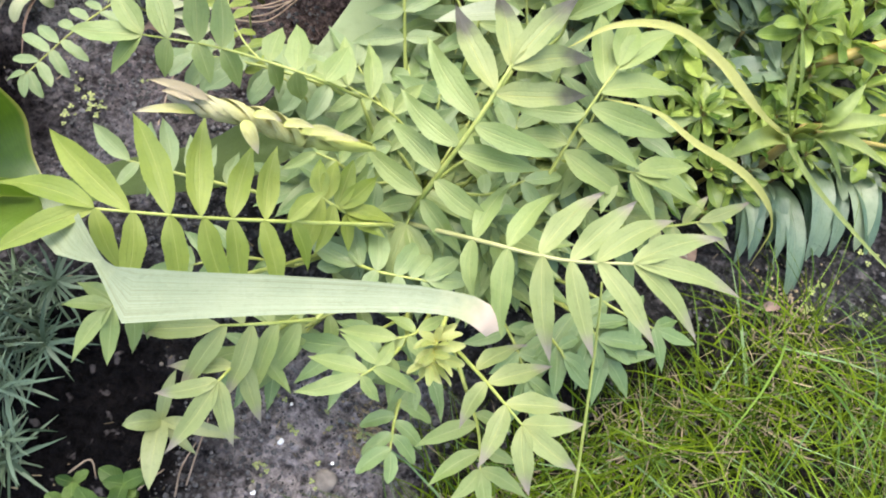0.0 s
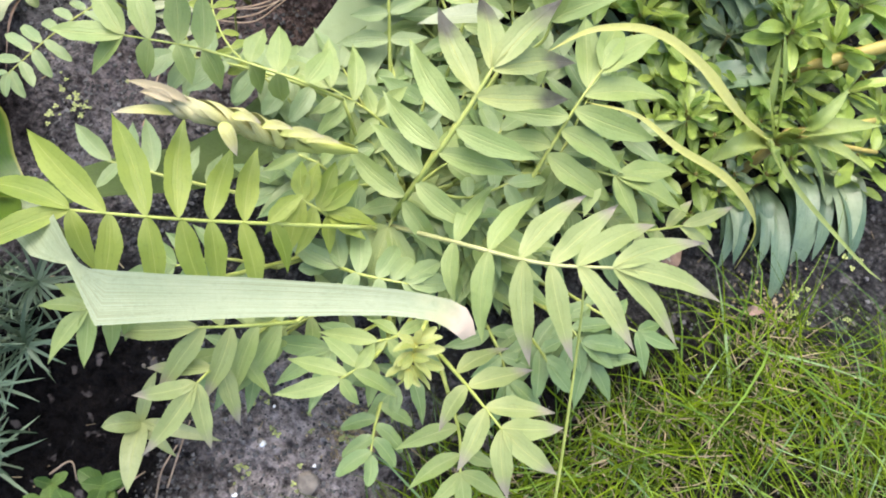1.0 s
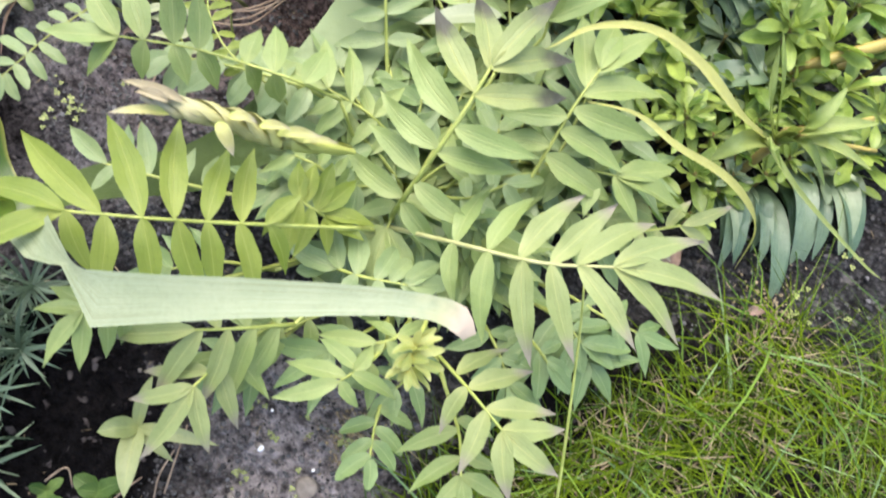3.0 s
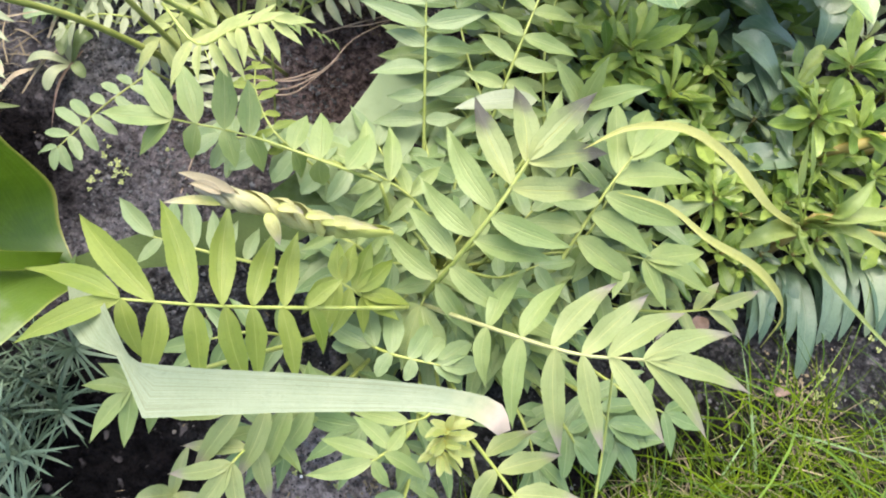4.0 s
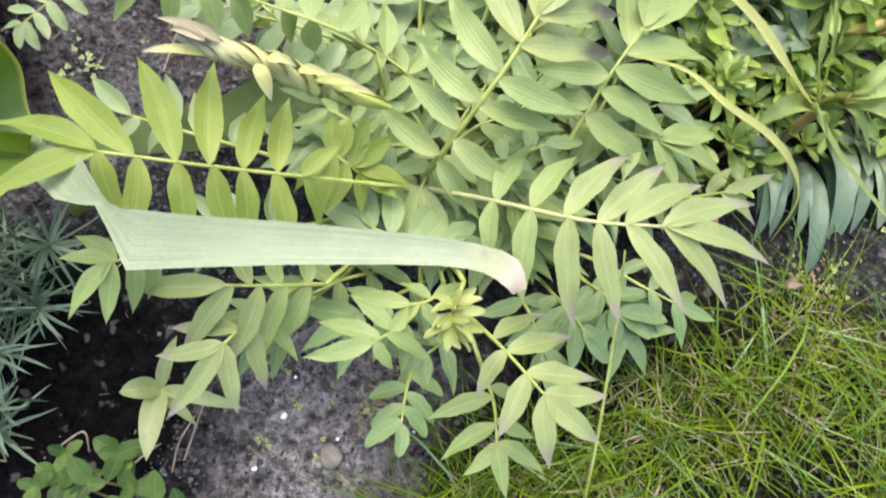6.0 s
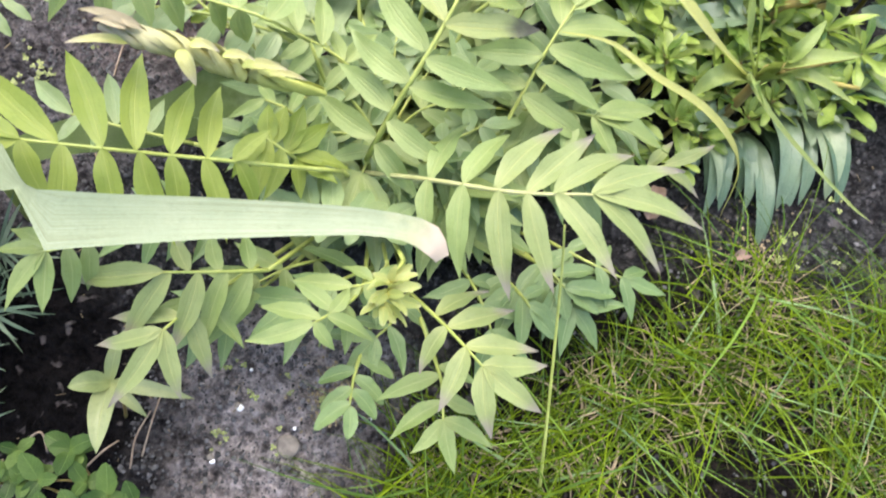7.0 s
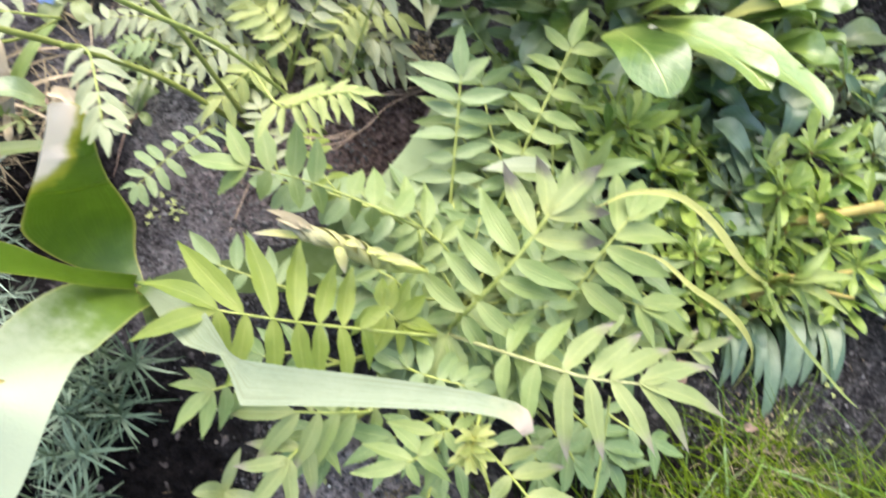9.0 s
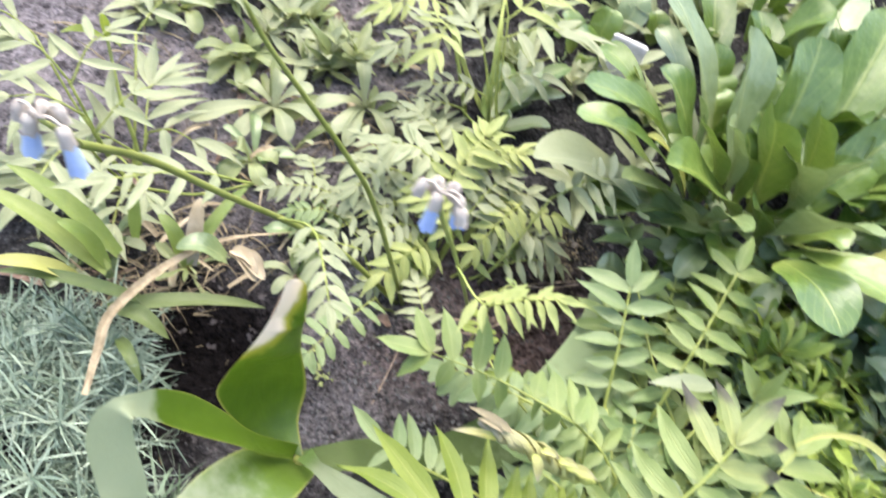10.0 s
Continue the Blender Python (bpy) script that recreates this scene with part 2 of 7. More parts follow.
V_PALE = leaf_material("pale_feathery_leaf", (0.235, 0.288, 0.172), (0.350, 0.402, 0.262), (0.38, 0.42, 0.28), rough=0.45, creases=True)
# Whitish tone paints the bright reflection on a single glossy leaflet.
V_WHITISH = leaf_material("valerian_leaf_painted_sheen", (0.205, 0.260, 0.165), (0.275, 0.330, 0.225), (0.33, 0.39, 0.26), rough=0.35, creases=True)
V_YOUNG = leaf_material("valerian_leaf_bud", (0.23, 0.30, 0.075), (0.37, 0.42, 0.16), (0.42, 0.40, 0.10), (0.30, 0.24, 0.20), 0.8, 0.5, creases=True, base=(0.33, 0.29, 0.05))
V_FRESH = leaf_material("young_feathery_leaf", (0.240, 0.310, 0.100), (0.360, 0.420, 0.175), (0.40, 0.44, 0.16), creases=True)
V_TWIST = leaf_material("valerian_leaf_rolled", (0.33, 0.36, 0.14), (0.47, 0.48, 0.25), (0.46, 0.46, 0.24), (0.29, 0.25, 0.195), 0.60, 0.8, parallel=True, margin=(0.27, 0.23, 0.17), streaks=0.9, base=(0.38, 0.41, 0.10), through_light=0.2)
V_TWIST_GREY = leaf_material("valerian_leaf_rolled_mauve", (0.24, 0.22, 0.145), (0.35, 0.315, 0.22), (0.42, 0.40, 0.26), None, parallel=True, margin=(0.12, 0.095, 0.09), streaks=0.5, through_light=0.2)
STALK = plain_material("yellow_green_stalk", (0.17, 0.20, 0.038), (0.29, 0.32, 0.085), 60.0, 0.45, 0.2)
STALK_PALE = plain_material("straw_green_stalk", (0.21, 0.215, 0.080), (0.32, 0.315, 0.145), 60.0, 0.45, 0.2)
STALK_DARK = plain_material("olive_stalk", (0.120, 0.140, 0.024), (0.220, 0.235, 0.060), 50.0, 0.45, 0.2)
STALK_RED = plain_material("rusty_stalk", (0.13, 0.08, 0.025), (0.22, 0.18, 0.05), 50.0, 0.5, 0.2)
TULIP = leaf_material("tulip_leaf", (0.056, 0.118, 0.008), (0.126, 0.218, 0.020), (0.17, 0.28, 0.05), (0.74, 0.60, 0.48), 0.80, 0.97, True, 0.30, 0.28, (0.42, 0.36, 0.08), 0.6, 0.25, 0.09, slant=0.34, rim=(0.33, 0.30, 0.03))
# Green base, then pale: the sky's sheen is painted into the tip colour.
TULIP_PALE = leaf_material("tulip_leaf_pale", (0.075, 0.140, 0.014), (0.115, 0.195, 0.026), (0.18, 0.28, 0.06), (0.265, 0.298, 0.190), 0.20, 1.0, True, 0.36, 0.22, (0.36, 0.36, 0.10), 0.5, 0.3, 0.30)
TULIP_FOLD = leaf_material("tulip_leaf_folded", (0.188, 0.254, 0.168), (0.278, 0.340, 0.245), (0.38, 0.42, 0.29), (0.37, 0.36, 0.20), 0.90, 0.85, True, 0.4, 0.2, None, 0.3, 0.2, 0.10, streaks=0.75, end=(0.44, 0.35, 0.27), base=(0.115, 0.185, 0.050))
# Past the bend the tip colour holds waxy bloom and painted sky sheen.
TULIP_BENT = leaf_material("tulip_leaf_bent", (0.075, 0.145, 0.010), (0.125, 0.215, 0.020), (0.18, 0.29, 0.06), (0.335, 0.365, 0.215), 0.555, 1.0, True, 0.36, 0.3, (0.36, 0.36, 0.07), 0.35, 0.25, 0.03, end=(0.36, 0.27, 0.07))
# Dark first third: shade from the leaves above, painted in.
TULIP_LIE = leaf_material("tulip_leaf_lying_shaded_base", (0.045, 0.080, 0.012), (0.070, 0.115, 0.024), (0.10, 0.15, 0.04), (0.195, 0.245, 0.125), 0.36, 1.0, True, 0.45, 0.18, None, 0.2, 0.3)
BROAD = leaf_material("broad_leaf", (0.074, 0.144, 0.024), (0.176, 0.266, 0.064), (0.33, 0.40, 0.12), veins=0.75, rough=0.30, specular=0.85, through_light=0.20, pucker=0.6)
# For darker leaves; on the filling leaves it paints deep shade within the clump.
BROAD_DARK = leaf_material("broad_leaf_dark", (0.046, 0.102, 0.016), (0.115, 0.192, 0.042), (0.25, 0.32, 0.10), veins=0.6, rough=0.32, specular=0.4, through_light=0.2, pucker=0.4)
BROAD_PALE = leaf_material("broad_leaf_pale", (0.125, 0.195, 0.075), (0.215, 0.290, 0.150), (0.34, 0.40, 0.18), veins=0.75, rough=0.30, specular=0.85, through_light=0.20, pucker=0.6)
MAT_LEAF = leaf_material("rosette_leaf", (0.042, 0.118, 0.018), (0.375, 0.505, 0.130), (0.28, 0.38, 0.14), rough=0.28, through_light=0.42)
MAT_BLUE = leaf_material("rosette_leaf_grey_blue", (0.120, 0.190, 0.115), (0.300, 0.385, 0.250), (0.24, 0.31, 0.18), rough=0.34, specular=0.6)
MAT_DARK = leaf_material("rosette_leaf_dark", (0.070, 0.140, 0.084), (0.195, 0.285, 0.190), (0.22, 0.30, 0.19), rough=0.3, specular=0.6)
STRAP = leaf_material("strap_leaf", (0.170, 0.260, 0.060), (0.280, 0.360, 0.120), (0.33, 0.40, 0.15), parallel=True, rough=0.38)
STRAP_DARK = leaf_material("strap_leaf_dark", (0.080, 0.130, 0.040), (0.150, 0.205, 0.075), (0.20, 0.25, 0.10), parallel=True, rough=0.4)
STRAP_YELLOW = leaf_material("strap_leaf_yellowing", (0.340, 0.385, 0.115), (0.450, 0.475, 0.185), (0.40, 0.44, 0.13), parallel=True, rough=0.4, tip=(0.36, 0.35, 0.06), tip_from=0.8)
SMALL_OVAL = leaf_material("small_oval_leaf", (0.022, 0.058, 0.010), (0.085, 0.150, 0.034), (0.13, 0.21, 0.06), rough=0.45, specular=0.25)
SEEDLING = leaf_material("seedling_leaf", (0.180, 0.240, 0.100), (0.280, 0.335, 0.175), (0.33, 0.40, 0.16), rough=0.4)
GRASS = plain_material("fine_lawn_grass", (0.005, 0.016, 0.0008), (0.102, 0.146, 0.005), 30.0, 0.6, 0.1, island=True, specular=0.05, skew=1.35)
GRASS_LONG = plain_material("long_grass_blade", (0.012, 0.040, 0.003), (0.130, 0.196, 0.026), 30.0, 0.5, 0.1, island=True, specular=0.12, skew=1.5)
STRAW = plain_material("dead_straw", (0.045, 0.032, 0.017), (0.23, 0.18, 0.105), 60.0, 0.7, 0.3, island=True)
DRY = plain_material("dry_tulip_stalk", (0.14, 0.105, 0.06), (0.34, 0.275, 0.18), 80.0, 0.7, 0.5)
PAPERY = plain_material("papery_dead_leaf", (0.20, 0.16, 0.095), (0.40, 0.33, 0.23), 45.0, 0.7, 0.5)
DEAD = plain_material("brown_dead_leaf", (0.09, 0.055, 0.038), (0.19, 0.13, 0.10), 60.0, 0.75, 0.5)
NEEDLE = plain_material("silvery_needle_leaf", (0.030, 0.055, 0.030), (0.260, 0.320, 0.235), 40.0, 0.45, 0.1, island=True)
NEEDLE_GREEN = plain_material("green_needle_leaf", (0.014, 0.030, 0.010), (0.140, 0.190, 0.115), 40.0, 0.45, 0.1, island=True)
STONE = plain_material("pale_garden_stone", (0.075, 0.064, 0.055), (0.20, 0.172, 0.145), 120.0, 0.8, 0.5)
CLOD = plain_material("soil_crumb", (0.012, 0.0115, 0.0118), (0.130, 0.126, 0.128), 80.0, 1.0, 0.9, 0.002, island=True, specular=0.02)
WEED = plain_material("yellowish_weed_leaf", (0.10, 0.12, 0.03), (0.20, 0.22, 0.065), 50.0, 0.5, 0.1, island=True)
ROOT = plain_material("thin_root", (0.13, 0.09, 0.06), (0.28, 0.21, 0.155), 70.0, 0.8, 0.4)
PETAL = plain_material("blue_petal", (0.25, 0.33, 0.60), (0.42, 0.50, 0.66), 60.0, 0.5, 0.1)
CALYX = plain_material("mauve_grey_calyx", (0.34, 0.28, 0.24), (0.52, 0.45, 0.38), 70.0, 0.6, 0.3)
SLAB = plain_material("grey_speckled_stone", (0.34, 0.33, 0.32), (0.54, 0.525, 0.515), 90.0, 0.85, 0.5)


# ---- shapes ----
def soil_height(x, y):
    """The mean height of the bed: it rises gently away and to one side."""
    x, y = min(max(x, -0.6), 0.8), min(max(y, -0.3), 1.2)
    return -0.045 + 0.1 * x + 0.1 * (y - 0.13)


PIT, HOLLOW = Vector((-0.075, 0.505)), Vector((-0.358, 0.318))


def relief(x, y):
    v = Vector((x, y, 0.0))
    h = noise.noise(v * 9) * 0.008 + noise.noise(v * 28) * 0.0055 + noise.noise(v * 60) * 0.0050 + abs(noise.noise(v * 130)) * 0.0060
    d = (Vector((x, y)) - PIT).length
    hollow = (Vector((x, y)) - HOLLOW).length
    return h - 0.03 * math.exp(-(d / 0.06) ** 2) - 0.035 * math.exp(-(hollow / 0.055) ** 2)


def on_soil(x, y, h=0.0):
    return Vector((x, y, soil_height(x, y) + relief(x, y) + h))


def along_curve(pts, s):
    """A smooth line through the points, s from 0 to 1."""
    p = [Vector(q) for q in pts]
    q = [2 * p[0] - p[1], *p, 2 * p[-1] - p[-2]]
    n = len(p) - 1
    k = max(0, min(int(s * n), n - 1))
    u = s * n - k
    a, b, c, d = q[k:k + 4]
    return 0.5 * (2 * b + (c - a) * u + (2 * a - 5 * b + 4 * c - d) * u * u + (3 * b - a - 3 * c + d) * u ** 3)


def heading(pts, s):
    return (along_curve(pts, min(1, s + 0.01)) - along_curve(pts, max(0, s - 0.01))).normalized()


def mesh_from(name, verts, faces, mat, uvs=None, smooth=True):
    me = bpy.data.meshes.new(name)
    me.from_pydata(verts, [], faces)
    me.materials.append(mat)
    if uvs:
        layer = me.uv_layers.new(name="UVMap")
        for loop in me.loops:
            layer.data[loop.index].uv = uvs[loop.vertex_index]
    if smooth:
        me.polygons.foreach_set("use_smooth", [True] * len(me.polygons))
    me.update()
    return me


def thing(name, at, label, category, group="", kind=""):
    ob = tagged(new(name), label, category, group, kind)
    ob.empty_display_size = 0.02
    ob.location = at
    return ob


def child(name, me, parent, matrix=None, label=""):
    """A mesh under a thing or part, kept where it stands in the world."""
    ob = new(name, me)
    ob.parent = parent
    ob.matrix_parent_inverse = parent.matrix_basis.inverted()
    if matrix is not None:
        ob.matrix_basis = matrix
    return tagged(ob, label)


def tube_data(pts, r0, r1, n=10, sides=6):
    verts, faces = [], []
    for i in range(n + 1):
        s = i / n
        c, t = along_curve(pts, s), heading(pts, s)
        a = t.orthogonal().normalized() if i == 0 else (a - t * a.dot(t)).normalized()
        b = t.cross(a)
        r = r0 + (r1 - r0) * s
        verts += [c + (a * math.cos(k * 2 * math.pi / sides) + b * math.sin(k * 2 * math.pi / sides)) * r for k in range(sides)]
    for i in range(n):
        for k in range(sides):
            faces.append((i * sides + k, i * sides + (k + 1) % sides, (i + 1) * sides + (k + 1) % sides, (i + 1) * sides + k))
    faces.append(tuple(range(n * sides, (n + 1) * sides)))
    faces.append(tuple(reversed(range(sides))))
    return verts, faces


def joined(*pieces):
    verts, faces = [], []
    for v, f in pieces:
        k = len(verts)
        verts += v
        faces += [tuple(i + k for i in q) for q in f]
    return verts, faces


PROFILES = {
    "lance": lambda v: (4.04 * (v + 0.003) ** 0.80 * (1 - v) ** 1.30) ** 0.92 + 0.006,
    "oblong": lambda v: max(0.20 * (1 - v), math.sin(math.pi * max(0.0, (v - 0.10) / 0.90) ** 1.15) ** 0.62) + 0.01,
    "ovate": lambda v: (v + 0.004) ** 0.55 * (1 - v) ** 0.62 * 2.2,
    "spoon": lambda v: 0.24 + 0.76 * (max(0.0, v - 0.06) / 0.61) ** 1.15 if v < 0.67 else max(0.03, 1 - ((v - 0.67) / 0.33) ** 2.4) ** 0.6,
    "paddle": lambda v: (0.15 + 0.85 * math.sin(math.pi / 2 * min(1.0, v / 0.62)) ** 1.7) * max(0.0, 1 - (max(0.0, v - 0.62) / 0.38) ** 2.5) ** 0.55 + 0.012,
    "strap": lambda v: min(1.0, 0.55 + v * 1.5) * (1 - v ** 3.2) ** 0.9 + 0.01,
    "grass": lambda v: min(1.0, 0.6 + v * 1.2) * (1 - v ** 1.8) + 0.015,
    "sedge": lambda v: min(1.0, 0.10 + (v / 0.30) ** 2) * (1 - v ** 1.8) + 0.02,
    "tongue": lambda v: (0.30 + 0.70 * min(1.0, v / 0.55) ** 1.2) * (1 - v ** 6) ** 0.8 + 0.01,
    "tulip": lambda v: (0.42 + 0.58 * math.sin(math.pi * min(1, v * 0.95 + 0.05)) ** 0.8) * (1 - v ** 5) + 0.01,
}

BLADES = {}


def blade(profile, mat, variant, ratio):
    """A unit leaf along +y, its face to +z; eight slightly different ones of each kind are shared by all leaves."""
    key = (profile, mat.name, variant, round(ratio, 2))
    if key in BLADES:
        return BLADES[key]
    r = random.Random(variant * 77 + 5)
    fold, droop, sickle = r.uniform(0.15, 0.55), r.uniform(0.02, 0.26), r.choice((-1, 1)) * r.uniform(0.04, 0.22)
    wave, twist, phase = r.uniform(0.004, 0.022), r.uniform(-0.35, 0.35), r.uniform(0, 6)
    n, m = 34 if profile == "lance" else 18, 2
    teeth = 0.022 if profile == "lance" else 0.0
    verts, uvs, faces = [], [], []
    for i in range(n + 1):
        v = i / n
        half = PROFILES[profile](v) * ratio / 2 * (1 + teeth * (1 if i % 2 == 0 else -1) * (0.15 < v < 0.9))
        for j in range(-m, m + 1):
            u = j / m
            w = half * (1 + 0.05 * math.sin(v * 17 + phase + j) * (abs(j) == m))
            x = u * w
            z = fold * abs(x) - droop * v * v + wave * math.sin(v * 11 + phase + (2 if j > 0 else 0)) * abs(u) + x * twist * v
            verts.append((x + sickle * (v * v - 0.62 * v), v, z))
            uvs.append((0.5 + u / 2, v))
    k = 2 * m + 1
    for i in range(n):
        for j in range(2 * m):
            faces.append((i * k + j, i * k + j + 1, (i + 1) * k + j + 1, (i + 1) * k + j))
    BLADES[key] = mesh_from("leaf_blade", verts, faces, mat, uvs)
    return BLADES[key]


def blade_pose(at, way, up, length, roll=0.0, wide=1.0):
    y = way.normalized()
    z = (up - y * up.dot(y))
    z = z.normalized() if z.length > 1e-4 else y.orthogonal().normalized()
    x = y.cross(z)
    m = Matrix((x, y, z)).transposed().to_4x4()
    return Matrix.Translation(at) @ m @ Matrix.Rotation(roll, 4, "Y") @ Matrix.Diagonal((length * wide, length, length, 1))


def strap_mesh(name, pts, width, mat, profile="strap", fold=0.25, up=Vector((0, 0, 1)), n=20, wave=0.0, roll=0.0):
    """A long leaf along a smooth line, with a rib and slightly raised halves."""
    m = 3
    verts, uvs, faces = [], [], []
    ph = rnd.uniform(0, 6)
    for i in range(n + 1):
        s = i / n
        c, t = along_curve(pts, s), heading(pts, s)
        side = t.cross(up)
        side = side.normalized() if side.length > 0.05 else t.orthogonal().normalized()
        if i and side.dot(last) < 0:
            side = -side
        last = side.copy()
        side = Matrix.Rotation(roll * s, 3, t) @ side
        face = side.cross(t)
        half = PROFILES[profile](s) * width / 2
        for j in range(-m, m + 1):
            u = j / m
            lift = fold * (0.45 * abs(u) + 0.55 * u * u) * half + wave * half * math.sin(s * 9 + ph + (1.5 if j > 0 else 0)) * abs(u)
            verts.append(c + side * (u * half) + face * lift)
            uvs.append((0.5 + u / 2, s))
    k = 2 * m + 1
    for i in range(n):
        for j in range(2 * m):
            faces.append((i * k + j, (i + 1) * k + j, (i + 1) * k + j + 1, i * k + j + 1))
    return mesh_from(name, verts, faces, mat, uvs)


def compound_leaf(plant, pts, leaflets, width=0.30, mat=None, profile="lance", crown=None, stalk=None, thick=0.0016, tilt=9, end_mat=None, end_from=0.7):
    """A pinnate leaf: its stalk, and leaflets given by place along it, angle from it (plus: to its left), length and rise."""
    data = tube_data(pts, thick, thick * 0.5, 12, 6)
    if crown is not None and (Vector(crown) - Vector(pts[0])).length > 0.012:
        a, b = Vector(crown), Vector(pts[0])
        mid = (a * 0.45 + b * 0.55) - Vector((0, 0, abs(a.z - b.z) * 0.12))
        data = joined(data, tube_data([a, mid, b], thick * 1.25, thick, 8, 6))
    leaf = child("leaf", mesh_from("leaf_stalk", *data, stalk or STALK), plant)
    usual = sum(q[2] for q in leaflets) / len(leaflets)
    for s, angle, length, rise in leaflets:
        t = heading(pts, s)
        side = Vector((0, 0, 1)).cross(t).normalized()
        up = t.cross(side)
        a, e = radians(angle), radians(rise)
        way = (t * math.cos(a) + side * math.sin(a)) * math.cos(e) + up * math.sin(e)
        me = blade(profile, end_mat if end_mat and s > end_from else mat, rnd.randrange(8), width * (0.86 if profile == "lance" else 1.0))
        child("leaflet", me, leaf, blade_pose(along_curve(pts, s) + up * thick * 0.5, way, up * 0.4 + Vector((0, 0, 0.6)), length * (1.1 if profile == "lance" else 1.0), radians(rnd.uniform(-tilt, tilt)), (usual / length) ** 0.55))
    return leaf


def feather(pairs, first, last, angle0=75, angle1=45, rise=-4, start=0.25, end_length=None):
    """Even pairs of leaflets with a last one at the end."""
    out = []
    for k in range(pairs):
        f = k / max(1, pairs - 1)
        s = start + (0.97 - start) * f
        for side in (1, -1):
            out.append((min(1, s + rnd.uniform(-0.012, 0.012)), side * (angle0 + (angle1 - angle0) * f + rnd.uniform(-15, 15)),
                        (first + (last - first) * f) * rnd.uniform(0.72, 1.14), rise + rnd.uniform(-16, 14)))
    out.append((1.0, rnd.uniform(-8, 8), end_length or last, rise))
    return out


def simple_leaf(parent, base, tip, width, mat, profile="spoon", arch=0.03, fold=0.3, wave=0.12, name="leaf", sag=0.0, roll=0.0):
    a, b = Vector(base), Vector(tip)
    mid = (a + b) / 2 + Vector((0, 0, arch))
    near = a * 0.78 + b * 0.22 + Vector((0, 0, arch * 0.62))
    far = a * 0.22 + b * 0.78 + Vector((0, 0, arch * 0.7))
    return child(name, strap_mesh("leaf_blade", [a, near, mid, far, b - Vector((0, 0, sag))], width, mat, profile, fold, wave=wave, roll=roll), parent)


# ---- the bed ----
def spaced(lo, hi, step, far):
    inner = list(np.arange(lo, hi, step))
    out, d = [], step
    x = 0.0
    while x < far:
        d *= 1.35
        x += d
        out.append(x)
    return [lo - v for v in reversed(out)] + inner + [inner[-1] + v for v in out]


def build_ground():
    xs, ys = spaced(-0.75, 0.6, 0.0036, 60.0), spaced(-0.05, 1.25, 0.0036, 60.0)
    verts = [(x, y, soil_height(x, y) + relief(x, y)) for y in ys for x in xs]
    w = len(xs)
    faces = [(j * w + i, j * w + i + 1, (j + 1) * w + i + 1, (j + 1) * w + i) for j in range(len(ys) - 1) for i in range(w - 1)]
    tagged(new("ground", mesh_from("ground", verts, faces, SOIL)), "dark grey crumbly damp garden soil with shade painted in patches", "soil", kind="structure")


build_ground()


def lump(r, at, rng, flat=0.75):
    """A rough crumb of about 20 faces."""
    bm = bmesh.new()
    bmesh.ops.create_icosphere(bm, subdivisions=1, radius=r)
    for v in bm.verts:
        v.co = Vector((v.co.x * rng.uniform(0.5, 1.5), v.co.y * rng.uniform(0.5, 1.5), v.co.z * flat * rng.uniform(0.5, 1.3)))
    verts = [v.co + at for v in bm.verts]
    faces = [tuple(v.index for v in f.verts) for f in bm.faces]
    bm.free()
    return verts, faces


def scatter_crumbs():
    rng = random.Random(5)
    verts, faces = [], []
    spots = [(-0.75, 0.45, -0.02, 0.95)] * 12000 + [(-0.38, -0.10, 0.24, 0.52)] * 4500 + [(-0.08, 0.12, 0.06, 0.22)] * 1500
    for x0, x1, y0, y1 in spots:
        x, y = rng.uniform(x0, x1), rng.uniform(y0, y1)
        r = rng.choice((0.0006, 0.0008, 0.0008, 0.0011, 0.0011, 0.0015, 0.0021))
        # Keeps lighter crumbs off the painted shade by the tulip.
        if (Vector((x, y)) - Vector((-0.17, 0.10))).length < 0.10 or (Vector((x, y)) - HOLLOW).length < 0.09:
            continue
        v, f = lump(r, on_soil(x, y, r * 0.25), rng)
        k = len(verts)
        verts += v
        faces += [tuple(i + k for i in q) for q in f]
    tagged(new("soil_crumbs", mesh_from("soil_crumbs", verts, faces, CLOD, smooth=False)), "loose dark crumbs of soil on the bed", "soil", kind="stuff")


scatter_crumbs()


def scatter_debris():
    """Bits of straw, husk and grit between the crumbs."""
    rng = random.Random(6)
    verts, faces = [], []
    for _ in range(1100):
        p = on_soil(rng.uniform(-0.75, 0.55), rng.uniform(-0.02, 1.2), 0.0012)
        az, L, w = rng.uniform(0, 6.283), rng.choice((0.0008, 0.001, 0.0014, 0.002, 0.0035)), rng.uniform(0.0002, 0.0007)
        d = Vector((math.cos(az), math.sin(az), rng.uniform(-0.15, 0.25))) * L
        e = Vector((-math.sin(az), math.cos(az), rng.uniform(-0.3, 0.3))) * w
        up = Vector((0, 0, w * 0.7))
        n = len(verts)
        verts += [p - d - e, p - d + e, p + d + e, p + d - e, p - d + up, p + d + up]
        faces += [(n, n + 1, n + 4), (n + 2, n + 3, n + 5), (n + 1, n + 2, n + 5, n + 4), (n + 3, n, n + 4, n + 5)]
    tagged(new("soil_debris", mesh_from("soil_debris", verts, faces, STRAW, smooth=False)), "pale bits of straw and husk on the soil", "debris", kind="stuff")


scatter_debris()


